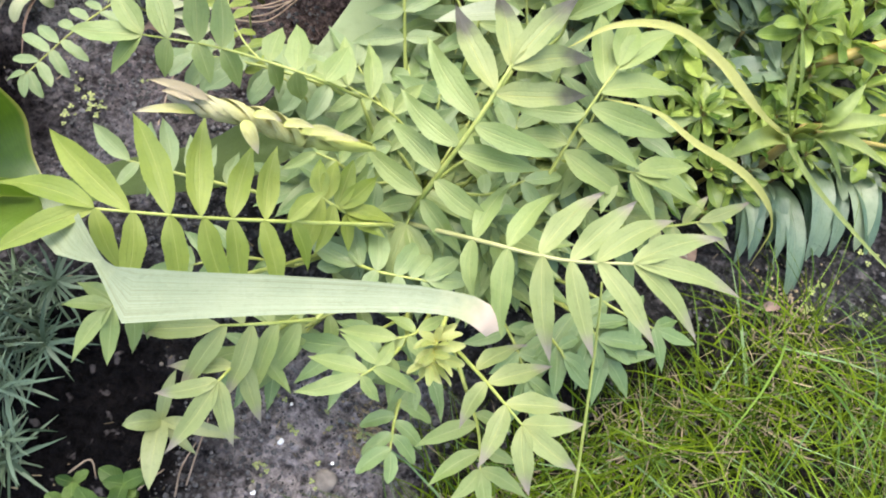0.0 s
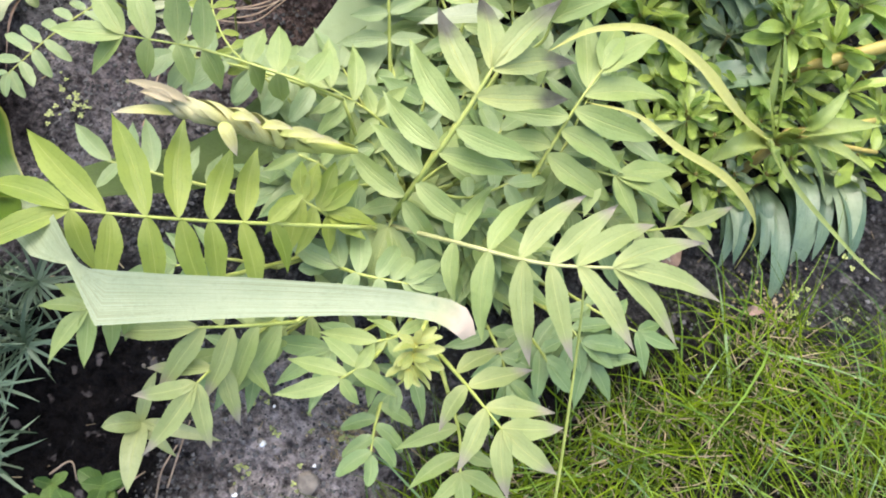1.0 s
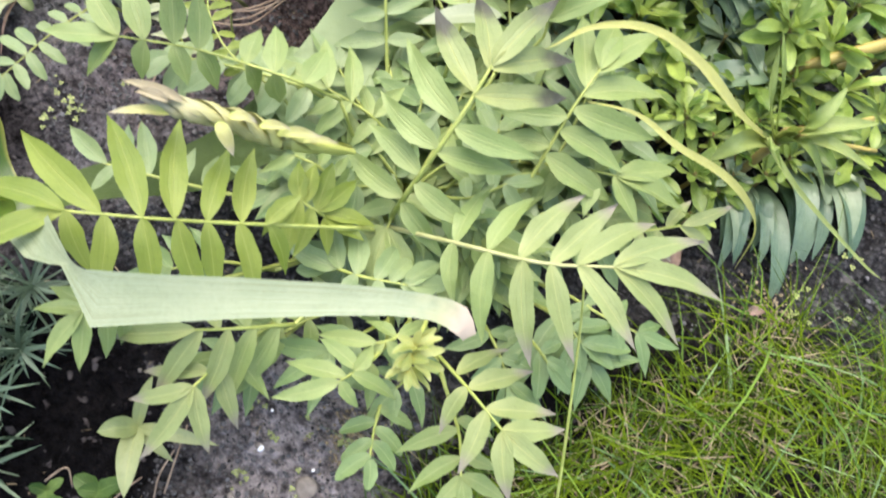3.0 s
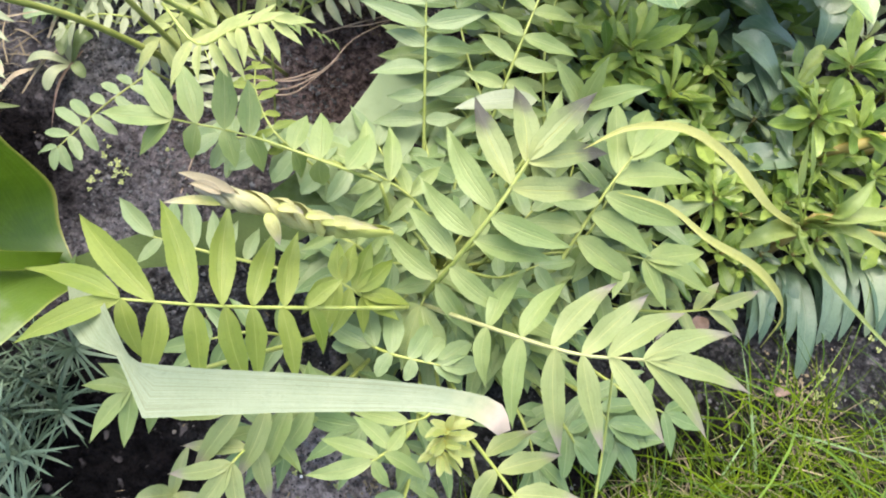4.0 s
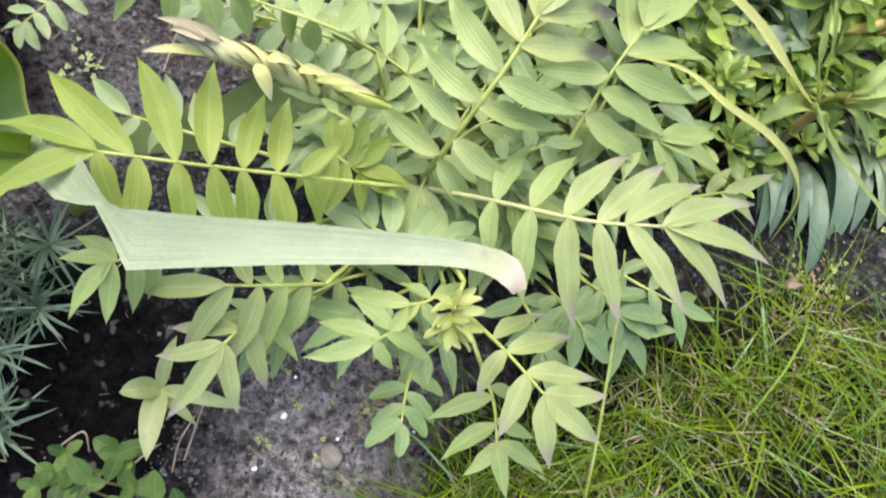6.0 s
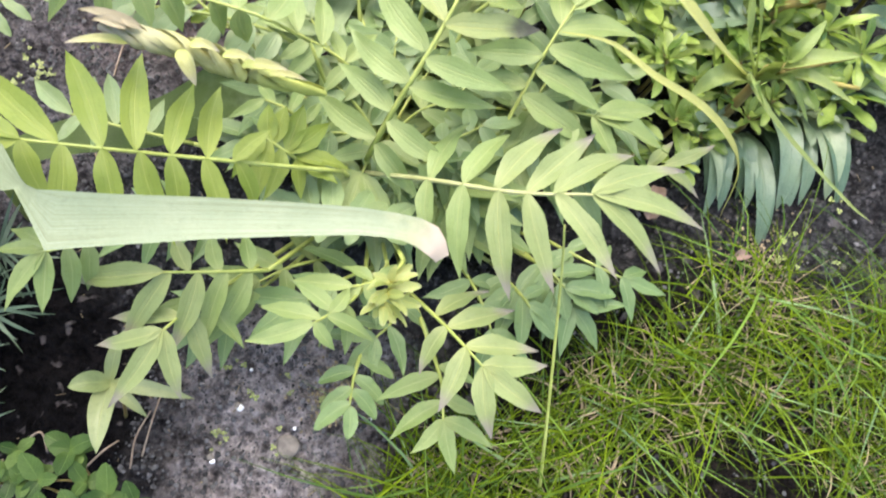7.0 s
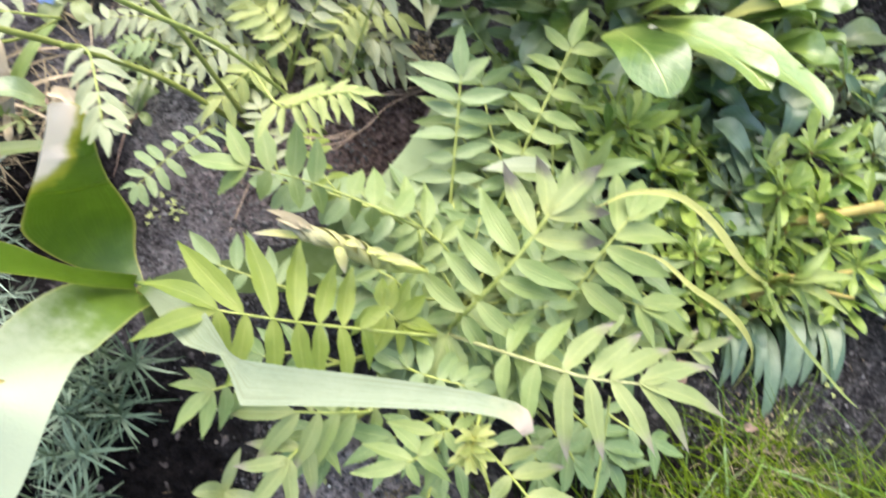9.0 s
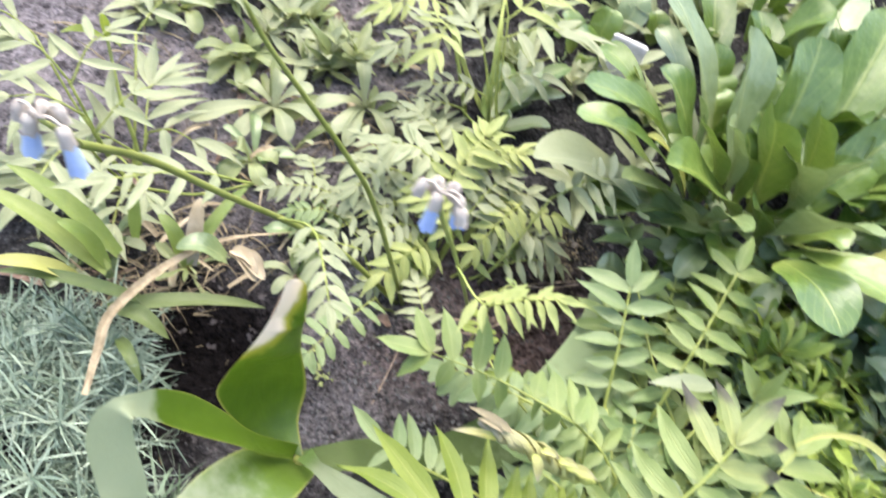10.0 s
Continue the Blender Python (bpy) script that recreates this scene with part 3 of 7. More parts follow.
def scatter_husks(at, spread, count, seed):
    """A patch of pale straw crumbs lying together."""
    rng = random.Random(seed)
    verts, faces = [], []
    for _ in range(count):
        p = on_soil(rng.gauss(at[0], spread), rng.gauss(at[1], spread), 0.0014)
        r = rng.uniform(0.0005, 0.0015)
        v, f = lump(r, p, rng, 0.4)
        k = len(verts)
        verts += v
        faces += [tuple(i + k for i in q) for q in f]
    tagged(new("pale_crumbs", mesh_from("pale_crumbs", verts, faces, STRAW, smooth=False)), "pale dry crumbs and husks on the soil", "debris", kind="stuff")


scatter_husks((0.067, 0.158, -0.035), 0.014, 260, 31)
scatter_husks((-0.091, 0.607, -0.006), 0.020, 200, 32)
scatter_husks((0.362, 0.354, 0.014), 0.016, 220, 33)
scatter_husks((-0.093, 0.629, -0.004), 0.018, 200, 34)

# ---- the valerian ----
CROWN = on_soil(*(0.046, 0.329, -0.010)[:2])
valerian = thing("valerian_plant", CROWN, "bushy green valerian with feather-shaped leaves, some tips purplish", "plant")

# long leaf over the tulip
compound_leaf(valerian, [(0.032, 0.272, 0.095), (-0.018, 0.239, 0.135), (-0.064, 0.211, 0.168), (-0.108, 0.192, 0.186)], [(0.37, -140, 0.026, 40), (0.45, -106, 0.049, 5), (0.56, -110, 0.050, 6), (0.66, -95, 0.062, 0), (0.76, -77, 0.070, -8), (0.89, -50, 0.073, -14), (1.00, -32, 0.055, -22), (1.00, 18, 0.052, -24), (1.00, 113, 0.032, -20), (0.88, 92, 0.044, -22), (0.76, 103, 0.044, -20), (0.65, 108, 0.048, -18), (0.56, 103, 0.042, -26), (0.46, 109, 0.045, -20), (0.36, 124, 0.032, -20)], 0.285, V_YELLOW, crown=CROWN)
# long leaf towards the lawn
compound_leaf(valerian, [(0.044, 0.286, 0.075), (0.087, 0.269, 0.125), (0.136, 0.260, 0.158), (0.178, 0.269, 0.166)], [(0.34, 99, 0.050, 2), (0.47, 90, 0.055, -5), (0.59, 78, 0.065, -11), (0.71, 57, 0.060, -14), (0.82, 39, 0.070, -9), (0.99, 29, 0.066, -12), (1.00, -1, 0.074, -13), (0.33, -80, 0.036, -30), (0.47, -79, 0.051, -24), (0.60, -74, 0.058, -22), (0.71, -70, 0.054, -20), (0.83, -52, 0.055, -8), (0.99, -37, 0.057, -12)], 0.262, V_GREEN, crown=CROWN, stalk=STALK_PALE, thick=0.0018, end_mat=V_PURPLE, end_from=0.55)
# tall leaf rising away
compound_leaf(valerian, [(0.043, 0.291, 0.085), (0.052, 0.301, 0.130), (0.065, 0.329, 0.168), (0.073, 0.358, 0.188)], [(0.18, 101, 0.054, 23), (0.36, 91, 0.049, -7), (0.51, 93, 0.052, -4), (0.66, 78, 0.065, -17), (0.82, 58, 0.067, -22), (0.98, 38, 0.063, -30), (1.00, -8, 0.065, -24), (0.15, -98, 0.043, -15), (0.31, -90, 0.047, -11), (0.49, -71, 0.053, -28), (0.62, -78, 0.053, -18), (0.80, -56, 0.064, -24), (0.98, -44, 0.062, -28)], 0.295, V_GREEN, crown=CROWN, thick=0.0022, end_mat=V_CHARCOAL, end_from=0.78)
# small spreading leaf in the middle
compound_leaf(valerian, [(0.018, 0.270, 0.085), (-0.006, 0.266, 0.112), (-0.017, 0.267, 0.118)], [(1.00, 77, 0.029, -16), (0.81, 107, 0.035, -13), (0.51, 101, 0.031, -10), (0.41, -121, 0.036, 20), (0.32, -167, 0.033, 40), (0.30, 155, 0.027, 36), (0.30, 117, 0.024, -6), (0.78, -55, 0.030, -18), (0.67, -81, 0.031, -13), (0.43, -97, 0.036, -1)], 0.42, V_YELLOW, crown=CROWN)
# blue-green leaf beneath
compound_leaf(valerian, [(0.002, 0.248, 0.070), (0.034, 0.240, 0.090), (0.068, 0.243, 0.095)], [(0.30, -171, 0.037, 26), (0.33, 133, 0.032, 15), (0.51, 110, 0.038, 1), (0.69, 71, 0.031, -10), (0.83, 65, 0.026, -11), (0.97, 51, 0.031, -12), (1.00, 18, 0.030, -15), (0.93, -15, 0.023, -15), (0.51, -108, 0.018, -7), (0.72, -88, 0.015, -15), (0.20, -134, 0.023, 14)], 0.46, V_BLUE, "ovate", crown=CROWN)
# leaves under the fallen tulip leaf
compound_leaf(valerian, [(0.006, 0.200, 0.075), (-0.020, 0.183, 0.095), (-0.043, 0.170, 0.110)], [(1.00, -12, 0.054, -33), (0.93, 54, 0.047, -38), (0.65, 75, 0.046, -30), (0.39, 69, 0.046, -35), (0.17, 62, 0.055, -42), (0.75, -81, 0.027, -15), (0.45, -91, 0.028, -9), (0.17, -100, 0.028, -4)], 0.31, V_GREEN, crown=CROWN, end_mat=V_PURPLE, end_from=0.6)
compound_leaf(valerian, [(-0.020, 0.179, 0.070), (-0.027, 0.161, 0.085), (-0.033, 0.140, 0.100)], [(1.00, -52, 0.036, -30), (1.00, 1, 0.048, -49), (0.99, 62, 0.039, -38), (0.71, -65, 0.037, -23), (0.56, 79, 0.043, -42), (0.37, -52, 0.034, -33), (0.26, 106, 0.038, -29)], 0.30, V_GREEN, crown=CROWN, end_mat=V_PURPLE, end_from=0.5)
compound_leaf(valerian, [(-0.072, 0.188, 0.100), (-0.086, 0.171, 0.120), (-0.098, 0.157, 0.130)], [(1.00, -49, 0.029, -28), (1.00, 22, 0.035, -40), (1.00, 70, 0.031, -36), (0.93, -73, 0.029, -17), (0.73, 87, 0.032, -46), (0.48, 98, 0.030, -50)], 0.34, V_GREEN, crown=CROWN)
# leaves towards the near side
compound_leaf(valerian, [(0.098, 0.217, 0.060), (0.122, 0.190, 0.100), (0.147, 0.167, 0.120)], [(0.36, 101, 0.038, 3), (0.52, 85, 0.042, -11), (0.51, -75, 0.030, -21), (0.76, 63, 0.042, -19), (0.77, -60, 0.037, -21), (0.98, 65, 0.039, -20), (1.00, 25, 0.041, -34), (0.99, -35, 0.038, -35)], 0.36, V_PURPLE, crown=CROWN)
compound_leaf(valerian, [(0.120, 0.195, 0.035), (0.132, 0.168, 0.055), (0.138, 0.141, 0.070)], [(0.44, -83, 0.041, -11), (0.78, -63, 0.037, -20), (0.99, -43, 0.026, -31), (0.99, 76, 0.034, -15), (0.99, 17, 0.031, -35), (0.71, 77, 0.027, -16), (0.32, 73, 0.028, -21)], 0.36, V_GREEN, crown=CROWN)
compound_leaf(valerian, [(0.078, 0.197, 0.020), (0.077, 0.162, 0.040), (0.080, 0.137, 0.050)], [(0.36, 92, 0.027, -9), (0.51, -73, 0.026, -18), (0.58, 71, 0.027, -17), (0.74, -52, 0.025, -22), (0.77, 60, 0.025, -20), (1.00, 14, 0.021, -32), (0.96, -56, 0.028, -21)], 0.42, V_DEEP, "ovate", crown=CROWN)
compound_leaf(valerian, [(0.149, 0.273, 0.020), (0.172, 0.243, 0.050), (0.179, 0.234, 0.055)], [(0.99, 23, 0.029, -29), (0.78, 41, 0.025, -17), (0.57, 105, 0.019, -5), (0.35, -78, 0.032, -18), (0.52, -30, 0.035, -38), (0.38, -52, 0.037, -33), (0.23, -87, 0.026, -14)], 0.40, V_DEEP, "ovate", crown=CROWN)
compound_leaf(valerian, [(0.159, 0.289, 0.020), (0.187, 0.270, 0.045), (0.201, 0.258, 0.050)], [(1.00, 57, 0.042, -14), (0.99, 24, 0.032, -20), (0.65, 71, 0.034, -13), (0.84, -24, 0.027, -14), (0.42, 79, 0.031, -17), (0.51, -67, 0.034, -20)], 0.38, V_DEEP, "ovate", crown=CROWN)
compound_leaf(valerian, [(0.067, 0.207, 0.075), (0.060, 0.188, 0.090), (0.046, 0.169, 0.100)], [(1.00, -23, 0.039, -27), (0.89, -57, 0.037, -18), (0.70, -83, 0.031, -11), (0.49, 63, 0.029, -38), (0.81, 123, 0.030, 4), (0.76, -161, 0.022, 9), (0.99, 94, 0.019, -12)], 0.36, V_GREEN, crown=CROWN)
compound_leaf(valerian, [(0.077, 0.228, 0.070), (0.071, 0.211, 0.080), (0.060, 0.202, 0.085)], [(0.99, -36, 0.037, -22), (0.80, 24, 0.025, -24), (0.50, -85, 0.022, -14), (0.43, 163, 0.024, 17), (0.73, 115, 0.021, -4)], 0.38, V_GREEN, crown=CROWN)
# leaves on the far side
compound_leaf(valerian, [(0.126, 0.343, 0.085), (0.138, 0.393, 0.120), (0.148, 0.425, 0.135)], [(0.67, -43, 0.073, -21), (0.53, -76, 0.063, -12), (0.96, -13, 0.072, -26), (0.76, 34, 0.063, -22), (0.47, 115, 0.048, 9), (0.37, -88, 0.051, -7), (0.27, 109, 0.041, 6), (0.22, -94, 0.056, -2), (1.00, 13, 0.057, -27)], 0.36, V_GREEN, crown=CROWN)
compound_leaf(valerian, [(0.136, 0.382, 0.060), (0.162, 0.372, 0.090), (0.186, 0.369, 0.100)], [(0.99, 42, 0.053, -21), (0.99, 6, 0.057, -26), (0.96, -46, 0.037, -20), (0.63, -77, 0.033, -14), (0.43, -62, 0.028, -34), (0.69, 68, 0.031, -16), (0.23, -92, 0.036, -8), (0.30, -88, 0.031, -14)], 0.42, V_GREEN, crown=CROWN)
compound_leaf(valerian, [(0.196, 0.349, 0.050), (0.224, 0.351, 0.070), (0.246, 0.357, 0.085)], [(1.00, 23, 0.041, -22), (0.95, -34, 0.036, -35), (0.78, 54, 0.035, -28), (0.63, -71, 0.025, -23), (0.46, -104, 0.022, -3)], 0.30, V_PURPLE, crown=CROWN)
compound_leaf(valerian, [(0.034, 0.350, 0.070), (0.005, 0.357, 0.090), (-0.027, 0.357, 0.105)], [(1.00, -12, 0.050, -29), (1.00, -68, 0.041, -4), (0.74, -75, 0.046, -1), (0.88, 61, 0.024, -22), (0.73, 64, 0.036, -18), (0.49, -58, 0.029, -26), (0.42, 80, 0.025, -17), (0.46, -101, 0.037, -1), (0.24, 95, 0.021, -10)], 0.36, V_GREEN, crown=CROWN)
compound_leaf(valerian, [(-0.014, 0.344, 0.118), (-0.041, 0.326, 0.153), (-0.100, 0.328, 0.147), (-0.156, 0.328, 0.131)], [(1.00, 20, 0.043, 20), (1.00, -41, 0.037, 29), (1.00, 54, 0.031, -12), (0.89, -59, 0.043, 25), (0.89, 65, 0.027, -45), (0.77, -80, 0.041, 37), (0.77, 123, 0.024, -38), (0.67, -77, 0.033, 34), (0.67, 139, 0.026, -51), (0.50, -76, 0.030, -4), (0.50, 152, 0.023, -70), (0.40, -72, 0.037, -5), (0.40, 123, 0.025, -68), (0.27, -122, 0.034, 12)], 0.47, V_GREEN, crown=CROWN, thick=0.0013)
compound_leaf(valerian, [(-0.060, 0.350, 0.090), (-0.100, 0.362, 0.100), (-0.128, 0.392, 0.092), (-0.142, 0.420, 0.080)], feather(7, 0.020, 0.017, 82, 55, -8, 0.22), 0.42, V_YELLOW, "ovate", crown=CROWN, thick=0.0010)
compound_leaf(valerian, [(-0.014, 0.362, 0.075), (-0.045, 0.352, 0.105), (-0.105, 0.352, 0.098), (-0.140, 0.350, 0.088)], feather(7, 0.034, 0.030, 84, 60, -6, 0.30), 0.46, V_BLUE, "ovate", crown=CROWN)
compound_leaf(valerian, [(-0.021, 0.381, 0.045), (-0.057, 0.377, 0.060), (-0.094, 0.370, 0.066)], [(1.00, -38, 0.025, -16), (0.98, 71, 0.028, -11), (0.80, 99, 0.031, -6), (0.59, 98, 0.034, -5), (0.96, -63, 0.026, -13), (0.76, -65, 0.037, -9), (0.51, -77, 0.040, -10), (0.33, -90, 0.030, -8), (0.38, 109, 0.026, -2)], 0.55, V_BLUE, "ovate", crown=CROWN)
compound_leaf(valerian, [(-0.078, 0.281, 0.050), (-0.114, 0.271, 0.065), (-0.154, 0.266, 0.070)], [(0.97, -33, 0.046, -10), (0.80, -69, 0.038, -8), (0.62, -68, 0.048, -8), (0.45, -80, 0.036, -10), (0.90, 63, 0.022, -13), (0.69, 64, 0.020, -14), (0.36, -100, 0.029, -5), (0.16, -103, 0.029, -3)], 0.34, V_BLUE, crown=CROWN)
compound_leaf(valerian, [(0.003, 0.304, 0.070), (-0.014, 0.303, 0.095), (-0.031, 0.303, 0.100)], [(0.99, 49, 0.025, -20), (0.80, -41, 0.024, -14), (0.62, 81, 0.021, -15), (0.50, -99, 0.027, -4), (0.25, -107, 0.023, 8), (0.31, 98, 0.017, -12)], 0.34, V_GREEN, crown=CROWN)
compound_leaf(valerian, [(0.076, 0.341, 0.060), (0.086, 0.357, 0.075), (0.097, 0.383, 0.085)], [(1.00, -8, 0.039, -25), (0.89, 59, 0.031, -17), (0.83, -66, 0.028, -16), (0.61, 76, 0.023, -16), (0.67, -83, 0.028, -11), (0.38, -90, 0.023, -12)], 0.42, V_BLUE, "ovate", crown=CROWN)
compound_leaf(valerian, [(0.066, 0.328, 0.060), (0.089, 0.324, 0.080), (0.112, 0.337, 0.095)], [(1.00, 3, 0.032, -36), (0.97, -76, 0.025, -18), (0.83, 74, 0.025, -18), (0.65, -74, 0.026, -19), (0.51, 101, 0.022, -5), (0.43, -56, 0.025, -35)], 0.42, V_BLUE, "ovate", crown=CROWN)

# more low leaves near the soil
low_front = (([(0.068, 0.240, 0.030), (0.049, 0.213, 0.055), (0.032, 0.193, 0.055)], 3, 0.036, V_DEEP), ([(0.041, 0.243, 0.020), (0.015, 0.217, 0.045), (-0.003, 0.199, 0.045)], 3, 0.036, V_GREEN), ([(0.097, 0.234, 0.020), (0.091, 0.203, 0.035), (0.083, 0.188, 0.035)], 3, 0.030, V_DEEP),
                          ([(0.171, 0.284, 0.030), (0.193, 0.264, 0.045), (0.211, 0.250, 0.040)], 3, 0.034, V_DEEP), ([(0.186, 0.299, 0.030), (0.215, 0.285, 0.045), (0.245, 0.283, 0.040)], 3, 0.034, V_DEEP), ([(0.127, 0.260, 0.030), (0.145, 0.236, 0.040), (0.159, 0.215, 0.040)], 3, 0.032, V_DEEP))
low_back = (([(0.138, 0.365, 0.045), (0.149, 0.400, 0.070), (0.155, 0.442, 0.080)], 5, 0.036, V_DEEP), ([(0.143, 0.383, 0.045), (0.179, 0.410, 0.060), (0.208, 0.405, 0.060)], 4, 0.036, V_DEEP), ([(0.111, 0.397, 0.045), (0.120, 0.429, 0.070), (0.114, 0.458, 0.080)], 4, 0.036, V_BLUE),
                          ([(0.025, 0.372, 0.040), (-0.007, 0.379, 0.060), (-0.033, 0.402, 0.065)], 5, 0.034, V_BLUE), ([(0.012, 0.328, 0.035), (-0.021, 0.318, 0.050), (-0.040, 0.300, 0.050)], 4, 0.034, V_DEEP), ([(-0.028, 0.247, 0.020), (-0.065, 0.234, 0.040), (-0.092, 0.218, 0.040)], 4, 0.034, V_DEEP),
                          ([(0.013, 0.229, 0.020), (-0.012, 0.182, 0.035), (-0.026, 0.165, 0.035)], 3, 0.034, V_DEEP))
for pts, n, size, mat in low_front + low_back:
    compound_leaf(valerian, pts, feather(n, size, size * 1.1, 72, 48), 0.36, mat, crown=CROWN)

# two tall leaves at the back
compound_leaf(valerian, [(0.006, 0.405, 0.055), (-0.015, 0.450, 0.105), (-0.033, 0.492, 0.140)], feather(6, 0.036, 0.042, 85, 60), 0.38, V_BLUE, crown=CROWN)
compound_leaf(valerian, [(0.045, 0.425, 0.065), (0.045, 0.479, 0.125), (0.048, 0.552, 0.165)], feather(7, 0.034, 0.042, 88, 62), 0.36, V_GREEN, crown=CROWN)
compound_leaf(valerian, [(0.081, 0.430, 0.085), (0.103, 0.442, 0.120), (0.103, 0.448, 0.140)], feather(2, 0.040, 0.042, 60, 45, 8), 0.34, V_GREEN, crown=CROWN)

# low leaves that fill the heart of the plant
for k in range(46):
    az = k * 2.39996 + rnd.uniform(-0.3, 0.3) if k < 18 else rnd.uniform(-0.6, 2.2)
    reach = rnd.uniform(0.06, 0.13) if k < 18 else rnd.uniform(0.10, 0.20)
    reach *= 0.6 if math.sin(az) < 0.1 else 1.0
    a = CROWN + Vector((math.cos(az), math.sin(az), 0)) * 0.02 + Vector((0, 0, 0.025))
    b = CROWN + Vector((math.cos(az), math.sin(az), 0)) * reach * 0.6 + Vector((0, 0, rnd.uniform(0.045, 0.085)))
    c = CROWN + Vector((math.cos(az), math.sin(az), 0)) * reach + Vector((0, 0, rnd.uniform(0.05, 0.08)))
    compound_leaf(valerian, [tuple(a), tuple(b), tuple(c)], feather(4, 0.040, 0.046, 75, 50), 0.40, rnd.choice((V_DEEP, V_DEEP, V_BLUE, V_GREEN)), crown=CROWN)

for k in range(12):
    az = k * 2.39996 + 0.4
    out = Vector((math.cos(az), math.sin(az), 0))
    reach, h = rnd.uniform(0.045, 0.085), rnd.uniform(0.060, 0.095)
    pts = [tuple(CROWN + out * 0.006 + Vector((0, 0, h * 0.75))), tuple(CROWN + out * reach * 0.55 + Vector((0, 0, h))), tuple(CROWN + out * reach + Vector((0, 0, h)))]
    compound_leaf(valerian, pts, feather(3, 0.036, 0.042, 80, 50, start=0.12), 0.40, rnd.choice((V_GREEN, V_DEEP)), crown=CROWN)

for pts in ([(0.071, 0.439, 0.060), (0.022, 0.477, 0.085), (-0.017, 0.537, 0.095)], [(0.053, 0.450, 0.050), (0.004, 0.468, 0.070), (-0.032, 0.506, 0.080)], [(0.089, 0.476, 0.060), (0.068, 0.528, 0.085), (0.061, 0.595, 0.095)], [(0.109, 0.482, 0.055), (0.119, 0.536, 0.080), (0.140, 0.601, 0.085)], [(0.055, 0.499, 0.050), (0.027, 0.537, 0.075), (0.018, 0.603, 0.080)]):
    compound_leaf(valerian, pts, feather(6, 0.036, 0.040, 80, 55), 0.38, rnd.choice((V_GREEN, V_DEEP)), crown=CROWN)
for pts in ([(0.004, 0.608, 0.053), (-0.034, 0.594, 0.088), (-0.069, 0.620, 0.097)], [(0.033, 0.625, 0.058), (0.036, 0.643, 0.090), (0.034, 0.690, 0.104)], [(0.018, 0.631, 0.047), (-0.002, 0.635, 0.075), (-0.012, 0.675, 0.088)], [(0.063, 0.642, 0.062), (0.074, 0.651, 0.095), (0.079, 0.703, 0.100)]):
    compound_leaf(valerian, pts, feather(5, 0.036, 0.040, 80, 55), 0.38, rnd.choice((V_GREEN, V_BLUE)), crown=CROWN)
simple_leaf(valerian, (0.071, 0.450, 0.125), (0.015, 0.417, 0.125), 0.0165, V_WHITISH, "lance", 0.004, 0.25, 0.05, name="leaflet")

# young leaf still rolled into a spindle, and the pale bud of new leaves
def rolled_leaf(plant, pts, bands, radius, mat):
    """A leaf still furled: its leaflets wind round one another into a spindle."""
    data = tube_data(pts, 0.0014, 0.0008, 14, 6)
    leaf = child("leaf", mesh_from("leaf_stalk", *data, STALK), plant, label="young leaf still rolled into a twisted spindle")
    for k in range(bands):
        verts, uvs, faces = [], [], []
        n, m = 44, 4
        for i in range(n + 1):
            s = i / n
            t = heading(pts, s)
            a = t.orthogonal().normalized()
            r = radius * (0.16 + 0.84 * math.sin(math.pi * min(1.0, 0.06 + s * 0.93)) ** 0.75) * (1 + 0.14 * math.sin(s * 17 + k * 1.9) + 0.06 * math.sin(s * 47 + k))
            for j in range(m + 1):
                u = j / m
                turn = (k + u * 1.25) * 2 * math.pi / bands + s * 11.0 + 0.35 * math.sin(s * 13 + k * 2.0)
                verts.append(along_curve(pts, s) + Matrix.Rotation(turn, 3, t) @ a * r * (1.16 - 0.42 * u + 0.20 * math.sin(math.pi * u) + 0.16 * (1 - u) * math.sin(s * 39 + k * 2.3)))
                uvs.append((u * 0.9, s))
        w = m + 1
        for i in range(n):
            for j in range(m):
                faces.append((i * w + j, (i + 1) * w + j, (i + 1) * w + j + 1, i * w + j + 1))
        child("leaflet", mesh_from("rolled_leaflet", verts, faces, mat, uvs), leaf)
    return leaf


spindle = rolled_leaf(valerian, [(0.005, 0.315, 0.110), (-0.023, 0.284, 0.155), (-0.041, 0.277, 0.170), (-0.062, 0.272, 0.180), (-0.085, 0.267, 0.186), (-0.101, 0.265, 0.187)], 6, 0.0060, V_TWIST)
for base, tip, w, mat in (((-0.078, 0.268, 0.192), (-0.112, 0.268, 0.192), 0.0065, V_TWIST_GREY), ((-0.084, 0.264, 0.194), (-0.103, 0.264, 0.192), 0.006, V_TWIST_GREY), ((-0.023, 0.283, 0.160), (0.000, 0.301, 0.140), 0.006, V_TWIST), ((-0.039, 0.274, 0.180), (-0.024, 0.283, 0.172), 0.006, V_TWIST), ((-0.054, 0.270, 0.188), (-0.040, 0.275, 0.182), 0.006, V_TWIST), ((-0.083, 0.263, 0.184), (-0.114, 0.251, 0.184), 0.006, V_TWIST), ((-0.058, 0.265, 0.188), (-0.046, 0.254, 0.176), 0.008, V_TWIST), ((-0.031, 0.278, 0.170), (-0.008, 0.291, 0.160), 0.007, V_TWIST)):
    simple_leaf(spindle, base, tip, w, mat, "lance", 0.003, 0.5, 0.1, name="leaflet")
